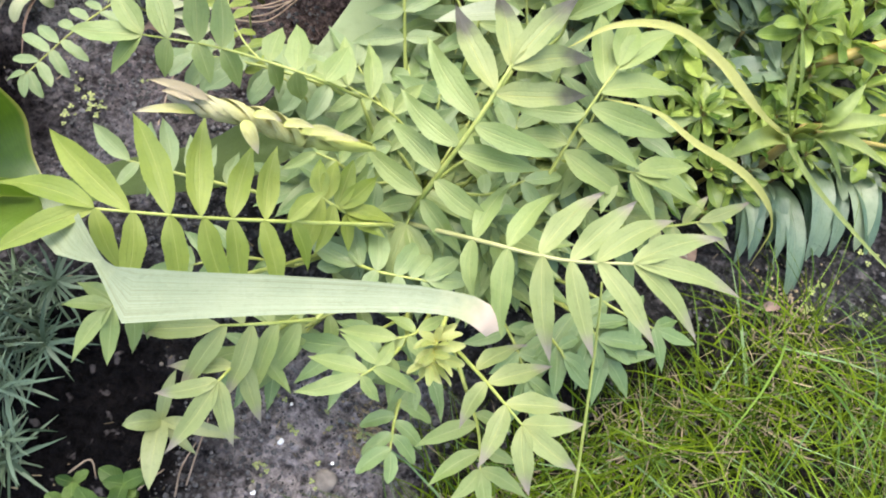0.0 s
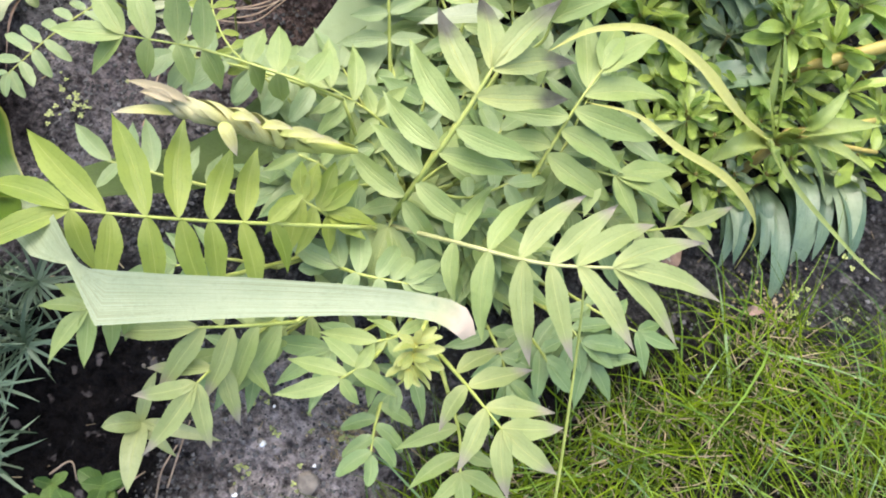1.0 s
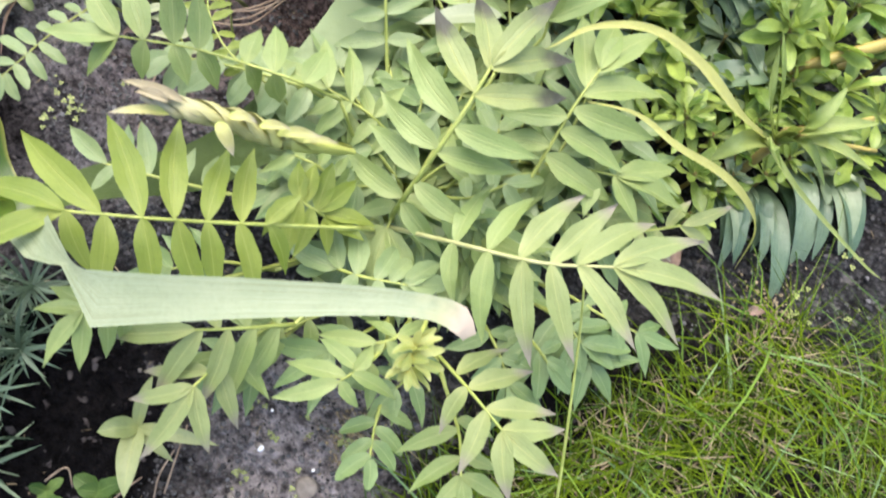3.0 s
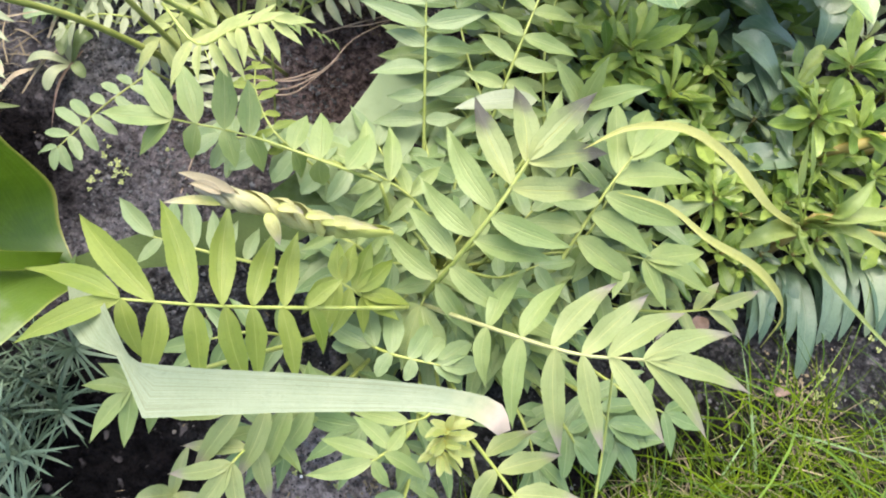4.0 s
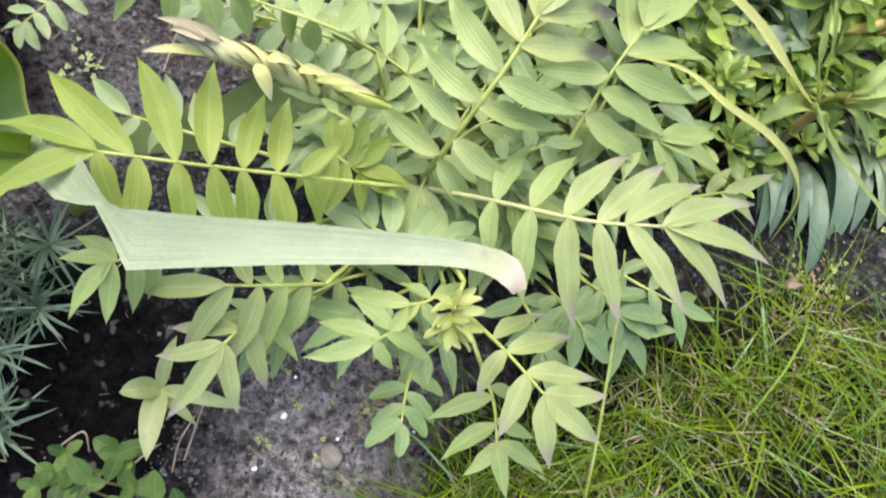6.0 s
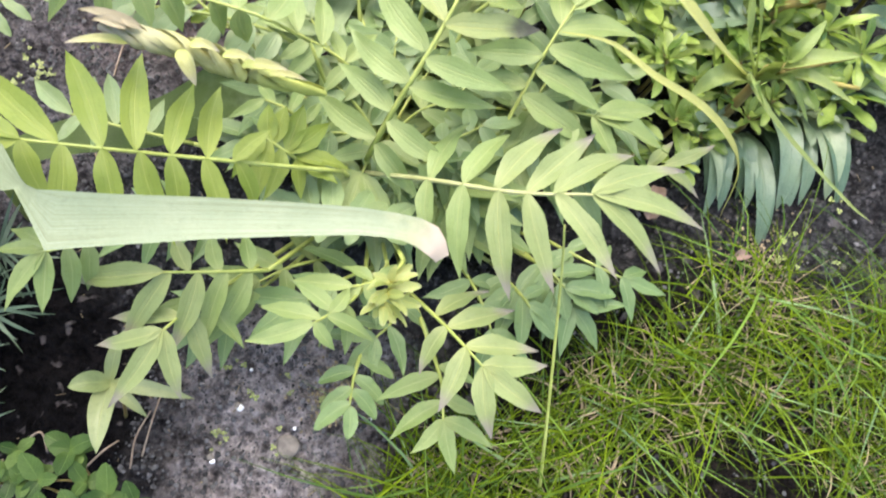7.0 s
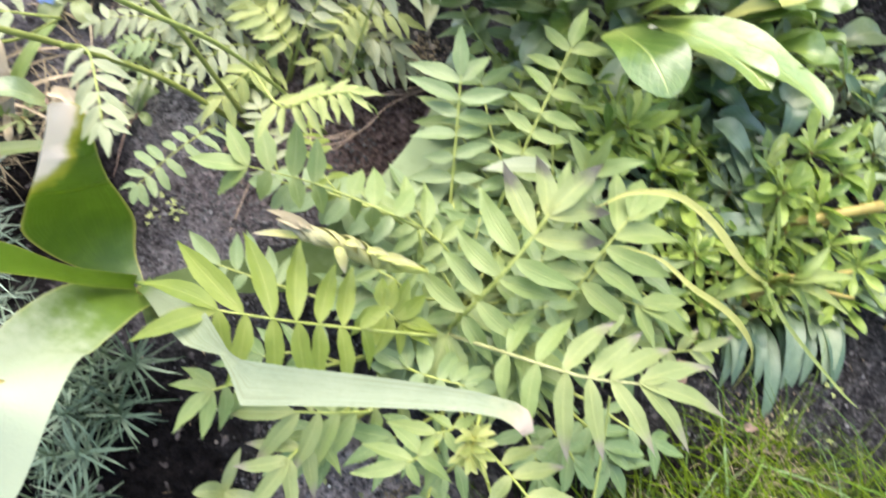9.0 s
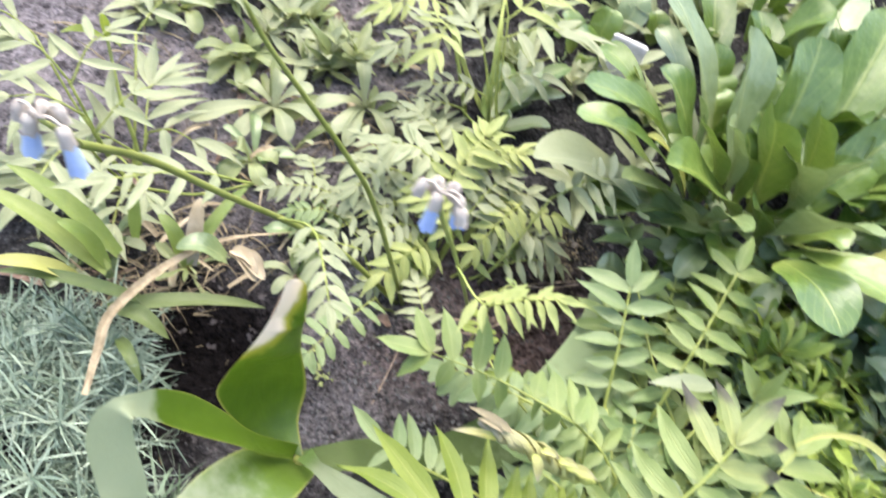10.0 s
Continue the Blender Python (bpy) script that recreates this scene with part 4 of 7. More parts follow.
compound_leaf(valerian, [(0.086, 0.223, 0.100), (0.083, 0.199, 0.122), (0.082, 0.181, 0.130)], [(0.50, -51, 0.016, -4), (0.67, -42, 0.015, -5), (0.89, -54, 0.016, -23), (0.46, -65, 0.013, 9), (0.49, 115, 0.016, 31), (0.65, 109, 0.019, 20), (0.80, 100, 0.022, -6), (0.91, 69, 0.019, -18), (1.00, 21, 0.012, -10), (0.40, 123, 0.013, 52), (0.91, -21, 0.011, -35), (0.76, 68, 0.013, 45), (0.69, -9, 0.016, 22), (0.58, -41, 0.015, 32), (0.63, 59, 0.015, 61), (0.82, -31, 0.013, 23), (0.78, 60, 0.018, 13), (0.52, -121, 0.011, 75), (0.93, 36, 0.014, -3)], 0.40, V_YOUNG, "ovate", crown=CROWN, tilt=40)
small_leaf_foot = on_soil(*(-0.225, 0.454, -0.035)[:2])
compound_leaf(valerian, [(-0.240, 0.419, 0.020), (-0.248, 0.364, 0.040), (-0.253, 0.310, 0.055)], [(1.00, 19, 0.017, -28), (1.00, -68, 0.016, -21), (0.97, 51, 0.021, -21), (0.87, -82, 0.022, -13), (0.87, 57, 0.021, -20), (0.76, -106, 0.029, -4), (0.74, 59, 0.023, -18), (0.66, -111, 0.027, -3), (0.63, 84, 0.023, -12), (0.50, -110, 0.022, -5), (0.36, -109, 0.022, -4), (0.22, -106, 0.020, -6), (0.39, 85, 0.024, -12), (0.24, 104, 0.026, -4), (0.12, 116, 0.021, -2)], 0.40, V_BLUE, "ovate", crown=small_leaf_foot, stalk=STALK_DARK, thick=0.0010)

# ---- the tulip ----
HEART = Vector((-0.209, 0.234, 0.045))
FOOT = on_soil(HEART.x + 0.004, HEART.y - 0.004)
tulip = thing("tulip_plant", FOOT, "tulip with broad green leaves, tips dried brown, no flower", "plant")
child("stem", mesh_from("tulip_stem", *tube_data([FOOT - Vector((0, 0, 0.01)), (FOOT + HEART) / 2, HEART - Vector((0, 0, 0.012))], 0.007, 0.004, 8, 10), STALK_DARK), tulip)
child("leaf", strap_mesh("tulip_leaf", [HEART - Vector((0, 0, 0.02)), (-0.214, 0.197, 0.075), (-0.221, 0.149, 0.100), (-0.208, 0.103, 0.128), (-0.197, 0.049, 0.100), (-0.199, -0.020, 0.060)], 0.062, TULIP_PALE, "tulip", 0.22, n=30, wave=0.04), tulip, label="wide pale leaf arching to the ground")
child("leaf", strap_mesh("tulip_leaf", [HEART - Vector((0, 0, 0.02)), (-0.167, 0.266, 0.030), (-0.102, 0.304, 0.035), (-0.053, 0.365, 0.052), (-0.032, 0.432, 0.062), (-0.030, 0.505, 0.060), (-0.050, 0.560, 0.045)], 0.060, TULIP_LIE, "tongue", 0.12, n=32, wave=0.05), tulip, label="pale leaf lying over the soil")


def straight(pts, s):
    n = len(pts) - 1
    k = max(0, min(int(s * n), n - 1))
    return Vector(pts[k]).lerp(Vector(pts[k + 1]), s * n - k)


def edged_leaf(edges, mat, cup, way, steps=4):
    """A broad leaf between two edges, hollowed along its middle."""
    lefts, rights = [q[0] for q in edges], [q[1] for q in edges]
    n, m = steps * (len(edges) - 1), 4
    mids = [(way(lefts, i / n) + way(rights, i / n)) / 2 for i in range(n + 1)]
    gone = [0.0]
    for a, b in zip(mids, mids[1:]):
        gone.append(gone[-1] + (b - a).length)
    verts, uvs, faces = [], [], []
    for i in range(n + 1):
        a, b = way(lefts, i / n), way(rights, i / n)
        face = (a - b).cross(mids[min(n, i + 2)] - mids[max(0, i - 2)])
        face = face.normalized() if face.length > 1e-9 else Vector((0, 0, 1))
        face = face if face.z > 0 else -face
        for j in range(-m, m + 1):
            u = j / m
            verts.append(mids[i] + (a - b) / 2 * u - face * (cup * (a - b).length / 2 * (1 - u * u)))
            uvs.append((0.5 + u / 2, gone[i] / gone[-1]))
    k = 2 * m + 1
    for i in range(n):
        for j in range(2 * m):
            faces.append((i * k + j, (i + 1) * k + j, (i + 1) * k + j + 1, i * k + j + 1))
    return mesh_from("tulip_leaf", verts, faces, mat, uvs)


# the leaf that runs out, kinks along a slanting crease and lies over as a long tongue
fold_edges = [(HEART + Vector((0.006, 0.008, 0.004)), HEART + Vector((0.0, -0.004, -0.004))), ((-0.187, 0.226, 0.075), (-0.190, 0.218, 0.070)), ((-0.147, 0.210, 0.125), (-0.163, 0.197, 0.112)), ((-0.112, 0.186, 0.190), (-0.138, 0.176, 0.166)), ((-0.097, 0.174, 0.200), (-0.117, 0.165, 0.180)),
              ((-0.087, 0.166, 0.206), (-0.100, 0.163, 0.192)), ((-0.082, 0.163, 0.210), (-0.090, 0.162, 0.202)), ((-0.075, 0.161, 0.214), (-0.078, 0.152, 0.207)), ((-0.066, 0.163, 0.215), (-0.065, 0.139, 0.203))]
fold_edges += [((-0.045, 0.169, 0.214), (-0.038, 0.150, 0.204)), ((-0.008, 0.181, 0.212), (-0.002, 0.164, 0.206)), ((0.033, 0.193, 0.210), (0.038, 0.179, 0.206)), ((0.060, 0.200, 0.209), (0.061, 0.187, 0.206)),
              ((0.076, 0.203, 0.208), (0.073, 0.190, 0.206)), ((0.088, 0.205, 0.206), (0.083, 0.192, 0.204)), ((0.097, 0.204, 0.204), (0.090, 0.192, 0.201)), ((0.102, 0.200, 0.201), (0.097, 0.191, 0.197)), ((0.106, 0.195, 0.196), (0.101, 0.191, 0.192))]
child("leaf", edged_leaf(fold_edges, TULIP_FOLD, 0.10, straight, 4), tulip, label="pale leaf creased over, with a dried pinkish-brown tip")
upright_edges = [(HEART + Vector((-0.012, 0.0, -0.012)), HEART + Vector((0.004, 0.002, -0.012))), ((-0.256, 0.217, 0.075), (-0.226, 0.258, 0.042)), ((-0.274, 0.211, 0.115), (-0.233, 0.276, 0.064)), ((-0.273, 0.219, 0.136), (-0.239, 0.277, 0.095)), ((-0.267, 0.226, 0.157), (-0.244, 0.275, 0.122)),
                 ((-0.260, 0.234, 0.180), (-0.246, 0.275, 0.147)), ((-0.256, 0.243, 0.200), (-0.246, 0.276, 0.170)), ((-0.256, 0.253, 0.212), (-0.249, 0.280, 0.184)), ((-0.258, 0.261, 0.220), (-0.254, 0.283, 0.196)), ((-0.257, 0.265, 0.221), (-0.258, 0.281, 0.202))]
# the leaf that arches out, bends over and hangs down, paler past the bend
arch_edges = [(HEART + Vector((-0.004, 0.006, 0.0)), HEART + Vector((-0.002, -0.006, -0.002))), ((-0.237, 0.207, 0.105), (-0.222, 0.201, 0.095)), ((-0.252, 0.188, 0.160), (-0.232, 0.179, 0.145)), ((-0.260, 0.168, 0.210), (-0.243, 0.153, 0.200)), ((-0.263, 0.147, 0.250), (-0.254, 0.135, 0.240)),
              ((-0.263, 0.133, 0.270), (-0.257, 0.125, 0.262)), ((-0.267, 0.120, 0.280), (-0.256, 0.120, 0.270)), ((-0.270, 0.109, 0.276), (-0.255, 0.118, 0.262)), ((-0.269, 0.101, 0.258), (-0.251, 0.115, 0.246)), ((-0.261, 0.095, 0.228), (-0.242, 0.110, 0.225)), ((-0.246, 0.086, 0.203), (-0.240, 0.106, 0.203)), ((-0.227, 0.085, 0.186), (-0.226, 0.104, 0.187)), ((-0.212, 0.091, 0.174), (-0.213, 0.105, 0.175)), ((-0.203, 0.107, 0.165), (-0.203, 0.108, 0.165))]
child("leaf", edged_leaf(arch_edges, TULIP_BENT, 0.16, along_curve, 5), tulip, label="arching leaf bent over, with a yellowed tip")
child("leaf", edged_leaf(upright_edges, TULIP, 0.16, along_curve, 5), tulip, label="upright green leaf with a brown papery tip")

# ---- small plants on the near side ----
seed_foot = on_soil(*(-0.077, 0.102, -0.055)[:2])
seedling = thing("young_seedling", seed_foot, "young light green seedling with paired oblong leaves", "plant")
top = Vector((-0.073, 0.114, 0.020))
child("stem", mesh_from("stem", *tube_data([seed_foot - Vector((0, 0, 0.004)), (seed_foot + top) / 2 + Vector((0.004, 0, 0)), top], 0.0014, 0.001, 6, 6), STALK_RED), seedling)
for tip, w in (((-0.093, 0.103, 0.030), 0.014), ((-0.061, 0.070, 0.026), 0.0155), ((-0.075, 0.148, 0.030), 0.009), ((-0.017, 0.118, 0.026), 0.010), ((-0.043, 0.100, 0.014), 0.008)):
    simple_leaf(seedling, top, tip, w, SEEDLING, "lance", 0.006, 0.4, 0.1)


def oval_plant(name, at, stems, label):
    plant = thing(name, at, label, "plant", "small oval-leaved plants")
    for tip, size in stems:
        tip = Vector(tip)
        child("stem", mesh_from("stem", *tube_data([at - Vector((0, 0, 0.004)), (at * 0.4 + tip * 0.6) + Vector((0, 0, 0.004)), tip], 0.001, 0.0007, 6, 5), STALK_RED), plant)
        az = rnd.uniform(0, 6.3)
        for k in range(4):
            d = Vector((math.cos(az + k * 2.1), math.sin(az + k * 2.1), 0.15 + 0.45 * (k > 1)))
            child("leaf", blade("ovate", SMALL_OVAL, rnd.randrange(8), 0.66), plant, blade_pose(tip - Vector((0, 0, 0.003 * (k < 2))), d, Vector((0, 0, 1)), size * rnd.uniform(0.6, 1.05)))
    return plant


oval_plant("oval_leaved_plant", on_soil(*(-0.107, 0.048, -0.064)[:2]), [((-0.082, 0.068, 0.010), 0.019), ((-0.115, 0.060, 0.002), 0.017), ((-0.092, 0.047, 0.010), 0.020), ((-0.110, 0.043, 0.006), 0.019), ((-0.066, 0.053, 0.008), 0.019), ((-0.122, 0.036, 0.004), 0.020)], "low plant with small round dark green leaves")
oval_plant("oval_leaved_plant", on_soil(*(-0.060, 0.039, -0.060)[:2]), [((-0.078, 0.069, 0.008), 0.019), ((-0.050, 0.049, 0.008), 0.020), ((-0.033, 0.049, 0.004), 0.018), ((-0.062, 0.032, 0.008), 0.020), ((-0.082, 0.030, 0.006), 0.020), ((-0.100, 0.045, 0.006), 0.020)], "low plant with small round dark green leaves")

# ---- strap-leaved bulb plant with yellowing blades ----
bulb_at = Vector((0.304, 0.449, 0.110))
bulb = thing("strap_leaved_plant", on_soil(bulb_at.x, bulb_at.y), "plant with narrow strap leaves and reddish yellow base", "plant")
child("stem", mesh_from("stem", *tube_data([bulb.location - Vector((0, 0, 0.01)), (bulb.location + bulb_at) / 2, bulb_at], 0.004, 0.004, 8, 8), STALK_RED), bulb)
for tips, w in ((((0.312, 0.440, 0.135), (0.356, 0.458, 0.140)), 0.016), (((0.321, 0.433, 0.130), (0.366, 0.432, 0.120)), 0.013), (((0.257, 0.403, 0.140), (0.241, 0.390, 0.125)), 0.016),
                (((0.270, 0.450, 0.155), (0.253, 0.470, 0.180)), 0.006), (((0.308, 0.443, 0.140), (0.322, 0.470, 0.150)), 0.012), (((0.283, 0.415, 0.130), (0.303, 0.412, 0.110)), 0.009),
                (((0.268, 0.442, 0.145), (0.257, 0.466, 0.170)), 0.008), (((0.309, 0.430, 0.125), (0.340, 0.416, 0.105)), 0.012)):
    child("leaf", strap_mesh("strap_leaf", [bulb_at - Vector((0, 0, 0.02)), *tips], w, STRAP, "strap", 0.5, n=16), bulb)
child("leaf", strap_mesh("strap_leaf", [bulb_at - Vector((0, 0, 0.02)), (0.240, 0.401, 0.165), (0.194, 0.404, 0.195), (0.156, 0.401, 0.212), (0.121, 0.382, 0.220), (0.098, 0.358, 0.218)], 0.0115, STRAP_YELLOW, "grass", 0.45, n=30), bulb, label="long arching yellow blade")
child("leaf", strap_mesh("strap_leaf", [bulb_at - Vector((0, 0, 0.02)), (0.282, 0.428, 0.120), (0.321, 0.409, 0.100), (0.403, 0.393, 0.060), (0.431, 0.389, 0.050)], 0.008, STRAP, "grass", 0.4, n=20), bulb)
STALK_ORANGE = plain_material("orange_yellow_stalk", (0.15, 0.105, 0.018), (0.25, 0.205, 0.045), 50.0, 0.5, 0.2)
for pts, r in (([bulb_at, (0.329, 0.458, 0.115), (0.371, 0.487, 0.110)], 0.0034), ([bulb_at, (0.334, 0.451, 0.110), (0.382, 0.467, 0.100)], 0.0026), ([(0.328, 0.539, 0.070), (0.348, 0.545, 0.085), (0.381, 0.563, 0.095)], 0.0044)):
    child("stem", mesh_from("stem", *tube_data(pts, r, r * 0.7, 10, 7), STALK_ORANGE), bulb, label="orange-yellow stem")
child("stem", mesh_from("stem", *tube_data([(0.296, 0.519, 0.075), (0.326, 0.531, 0.100), (0.394, 0.574, 0.115)], 0.0034, 0.0058, 12, 9), STALK_ORANGE), bulb, label="thick orange-brown stem")
blade_foot = on_soil(0.327, 0.376)
tall_blade = thing("broad_grass_blade", blade_foot, "yellow-green broad blade of grass bending over", "grass")
child("leaf", strap_mesh("strap_leaf", [blade_foot - Vector((0, 0, 0.005)), (0.303, 0.374, 0.080), (0.273, 0.370, 0.120), (0.241, 0.368, 0.145), (0.201, 0.363, 0.165), (0.169, 0.371, 0.172), (0.136, 0.371, 0.168)], 0.0110, STRAP_YELLOW, "sedge", 0.4, n=34), tall_blade)

# ---- mat of rosettes with spoon leaves ----
def rosette(at, count, length, ratio, mat, label, lift=(10, 60), foot=None):
    at = Vector(at)
    ground_at = on_soil(at.x, at.y) if foot is None else foot
    plant = thing("leaf_rosette", ground_at, label, "plant", "leaf rosettes in a mat")
    child("stem", mesh_from("stem", *tube_data([ground_at - Vector((0, 0, 0.004)), (ground_at + at) / 2 + Vector((0.004, 0.002, 0)), at], 0.0022, 0.0018, 6, 6), STALK_RED), plant)
    start = rnd.uniform(0, 6)
    for k in range(count):
        f = k / count
        az = start + k * 2.39996 + rnd.uniform(-0.5, 0.5)
        el = radians(lift[0] + (lift[1] - lift[0]) * f + rnd.uniform(-16, 18))
        d = Vector((math.cos(az) * math.cos(el), math.sin(az) * math.cos(el), math.sin(el)))
        child("leaf", blade(rnd.choice(("spoon", "spoon", "oblong")), mat, rnd.randrange(8), ratio), plant,
              blade_pose(at - Vector((0, 0, 0.008 * (1 - f))), d, Vector((0, 0, 1)) - d * 0.3, length * (1.15 - 0.5 * f) * rnd.uniform(0.6, 1.2), radians(rnd.uniform(-40, 40))))
    return plant


YOUNG, OLD = "rosette of fresh green spoon-shaped leaves", "rosette of grey-green spoon-shaped leaves"
rosettes_first = (((0.135, 0.553, 0.100), 13, 0.046, MAT_LEAF), ((0.117, 0.540, 0.090), 9, 0.044, MAT_LEAF), ((0.180, 0.539, 0.080), 9, 0.046, MAT_LEAF), ((0.297, 0.547, 0.110), 15, 0.038, MAT_LEAF),
                               ((0.281, 0.578, 0.095), 10, 0.044, MAT_LEAF), ((0.241, 0.463, 0.070), 12, 0.026, MAT_LEAF), ((0.276, 0.499, 0.075), 9, 0.030, MAT_LEAF), ((0.335, 0.552, 0.105), 14, 0.040, MAT_LEAF),
                               ((0.357, 0.521, 0.095), 12, 0.040, MAT_LEAF), ((0.315, 0.518, 0.090), 11, 0.036, MAT_LEAF), ((0.326, 0.621, 0.100), 12, 0.046, MAT_LEAF), ((0.216, 0.524, 0.070), 9, 0.040, MAT_LEAF),)
rosettes_second = (((0.257, 0.547, 0.080), 10, 0.042, MAT_BLUE), ((0.298, 0.479, 0.075), 10, 0.030, MAT_LEAF), ((0.363, 0.615, 0.095), 12, 0.042, MAT_LEAF), ((0.340, 0.488, 0.080), 10, 0.032, MAT_LEAF),
                               ((0.205, 0.605, 0.060), 9, 0.052, MAT_DARK), ((0.252, 0.631, 0.070), 9, 0.060, MAT_DARK), ((0.253, 0.525, 0.045), 9, 0.044, MAT_DARK), ((0.388, 0.484, 0.070), 10, 0.036, MAT_LEAF),
                               ((0.396, 0.579, 0.095), 12, 0.042, MAT_LEAF), ((0.395, 0.519, 0.085), 12, 0.040, MAT_LEAF), ((0.405, 0.653, 0.095), 12, 0.046, MAT_LEAF), ((0.285, 0.464, 0.050), 9, 0.032, MAT_LEAF),)
for at, count, length, mat in rosettes_first + rosettes_second:
    rosette(at, count + 5, length * 1.10, 0.26, mat, OLD if mat is not MAT_LEAF else YOUNG)
for k in range(56):
    x, y = rnd.uniform(0.20, 0.50), rnd.uniform(0.40, 0.78)
    if y < 0.49:
        x, y = x - 0.17, y + 0.10
    at = on_soil(x, y, rnd.uniform(0.03, 0.065))
    mat = rnd.choice((MAT_LEAF, MAT_LEAF, MAT_BLUE, MAT_BLUE, MAT_DARK))
    rosette(at, rnd.randint(12, 16), rnd.uniform(0.030, 0.052), 0.255, mat, OLD if mat is not MAT_LEAF else YOUNG)
for at in ((0.219, 0.457, 0.060), (0.237, 0.467, 0.070), (0.236, 0.426, 0.045), (0.265, 0.431, 0.045), (0.226, 0.501, 0.055), (0.270, 0.466, 0.055), (0.237, 0.393, 0.035), (0.273, 0.403, 0.030), (0.296, 0.440, 0.050), (0.320, 0.447, 0.055), (0.337, 0.467, 0.060), (0.363, 0.466, 0.060), (0.297, 0.463, 0.060), (0.391, 0.474, 0.055), (0.289, 0.426, 0.040)):
    rosette(at, 13, rnd.uniform(0.022, 0.031), 0.34, rnd.choice((MAT_LEAF, MAT_LEAF, MAT_BLUE)), YOUNG)
for k in range(18):
    x = rnd.uniform(0.0, 0.27)
    at = on_soil(x, 0.52 + 0.25 * x + rnd.uniform(0, 0.12), rnd.uniform(0.03, 0.06))
    rosette(at, 13, rnd.uniform(0.034, 0.050), 0.27, MAT_LEAF, YOUNG)
for at in ((0.335, 0.842, 0.060), (0.403, 0.841, 0.060), (0.386, 0.762, 0.060), (0.302, 0.864, 0.060), (0.422, 0.937, 0.060), (0.348, 0.779, 0.050), (0.430, 0.750, 0.060), (0.304, 0.798, 0.045)):
    rosette(at, 11, rnd.uniform(0.045, 0.06), 0.26, rnd.choice((MAT_LEAF, MAT_LEAF, MAT_BLUE)), YOUNG)
for at in ((0.044, 0.601, 0.066), (0.048, 0.659, 0.073), (0.086, 0.603, 0.081), (0.120, 0.587, 0.083), (0.150, 0.567, 0.084), (0.175, 0.596, 0.084), (0.082, 0.552, 0.075), (0.156, 0.633, 0.081)):
    rosette(at, 12, rnd.uniform(0.040, 0.052), 0.25, MAT_LEAF, YOUNG, (20, 70))
# broad blue-green leaves lying in the mat
blue_tuft = thing("blue_leaf_tuft", on_soil(0.285, 0.50), "flat glossy blue-green strap leaves lying among the rosettes", "plant")
for base, tip, w in (((0.239, 0.501, 0.055), (0.297, 0.512, 0.085), 0.030), ((0.256, 0.591, 0.080), (0.275, 0.529, 0.085), 0.022), ((0.243, 0.616, 0.050), (0.286, 0.511, 0.090), 0.030), ((0.200, 0.643, 0.070), (0.258, 0.550, 0.090), 0.030), ((0.222, 0.644, 0.080), (0.266, 0.544, 0.095), 0.028), ((0.279, 0.657, 0.080), (0.293, 0.588, 0.090), 0.024), ((0.194, 0.620, 0.060), (0.237, 0.594, 0.075), 0.030)):
    simple_leaf(blue_tuft, base, tip, w, MAT_DARK, "strap", 0.012, 0.25, 0.08, roll=rnd.uniform(-0.2, 0.2))
# grey-blue leaves hanging over the edge of the mat
skirt = thing("grey_leaf_tuft", on_soil(*(0.366, 0.463, 0.025)[:2]), "tuft of drooping grey-blue strap leaves at the bed's edge", "plant")
for base, tip, w in (((0.300, 0.431, 0.050), (0.320, 0.375, 0.020), 0.017), ((0.346, 0.462, 0.055), (0.366, 0.389, 0.025), 0.022), ((0.371, 0.472, 0.055), (0.405, 0.410, 0.030), 0.026), ((0.330, 0.439, 0.045), (0.359, 0.354, 0.010), 0.018),
                     ((0.388, 0.478, 0.055), (0.414, 0.444, 0.035), 0.016), ((0.287, 0.425, 0.040), (0.306, 0.387, 0.020), 0.010), ((0.320, 0.435, 0.045), (0.333, 0.391, 0.020), 0.018), ((0.365, 0.466, 0.050), (0.385, 0.400, 0.025), 0.018),
                     ((0.279, 0.425, 0.035), (0.293, 0.389, 0.015), 0.010), ((0.339, 0.448, 0.045), (0.364, 0.404, 0.015), 0.014), ((0.313, 0.435, 0.040), (0.321, 0.404, 0.030), 0.010)):
    for q in range(2):
        shift = Vector((rnd.uniform(-0.008, 0.008), rnd.uniform(-0.012, 0.006), rnd.uniform(-0.008, 0.004))) * q
        simple_leaf(skirt, Vector(base) + shift * 0.5 + Vector((0.0, 0.018, -0.022)), Vector(tip) + shift * 1.6, w * rnd.uniform(0.75, 1.05), rnd.choice((MAT_BLUE, MAT_DARK)), "strap", 0.018 + rnd.uniform(-0.004, 0.01), 0.25, 0.08, roll=rnd.uniform(-0.25, 0.25))
for base, tip, w in (((0.294, 0.611, 0.085), (0.216, 0.605, 0.110), 0.024), ((0.281, 0.564, 0.080), (0.211, 0.588, 0.115), 0.026), ((0.280, 0.622, 0.080), (0.189, 0.645, 0.100), 0.028), ((0.297, 0.617, 0.080), (0.287, 0.657, 0.115), 0.026), ((0.260, 0.509, 0.045), (0.297, 0.534, 0.060), 0.026), ((0.254, 0.659, 0.080), (0.195, 0.670, 0.070), 0.030)):
    simple_leaf(skirt, base, tip, w, MAT_DARK, "spoon", 0.015, 0.35, 0.15)

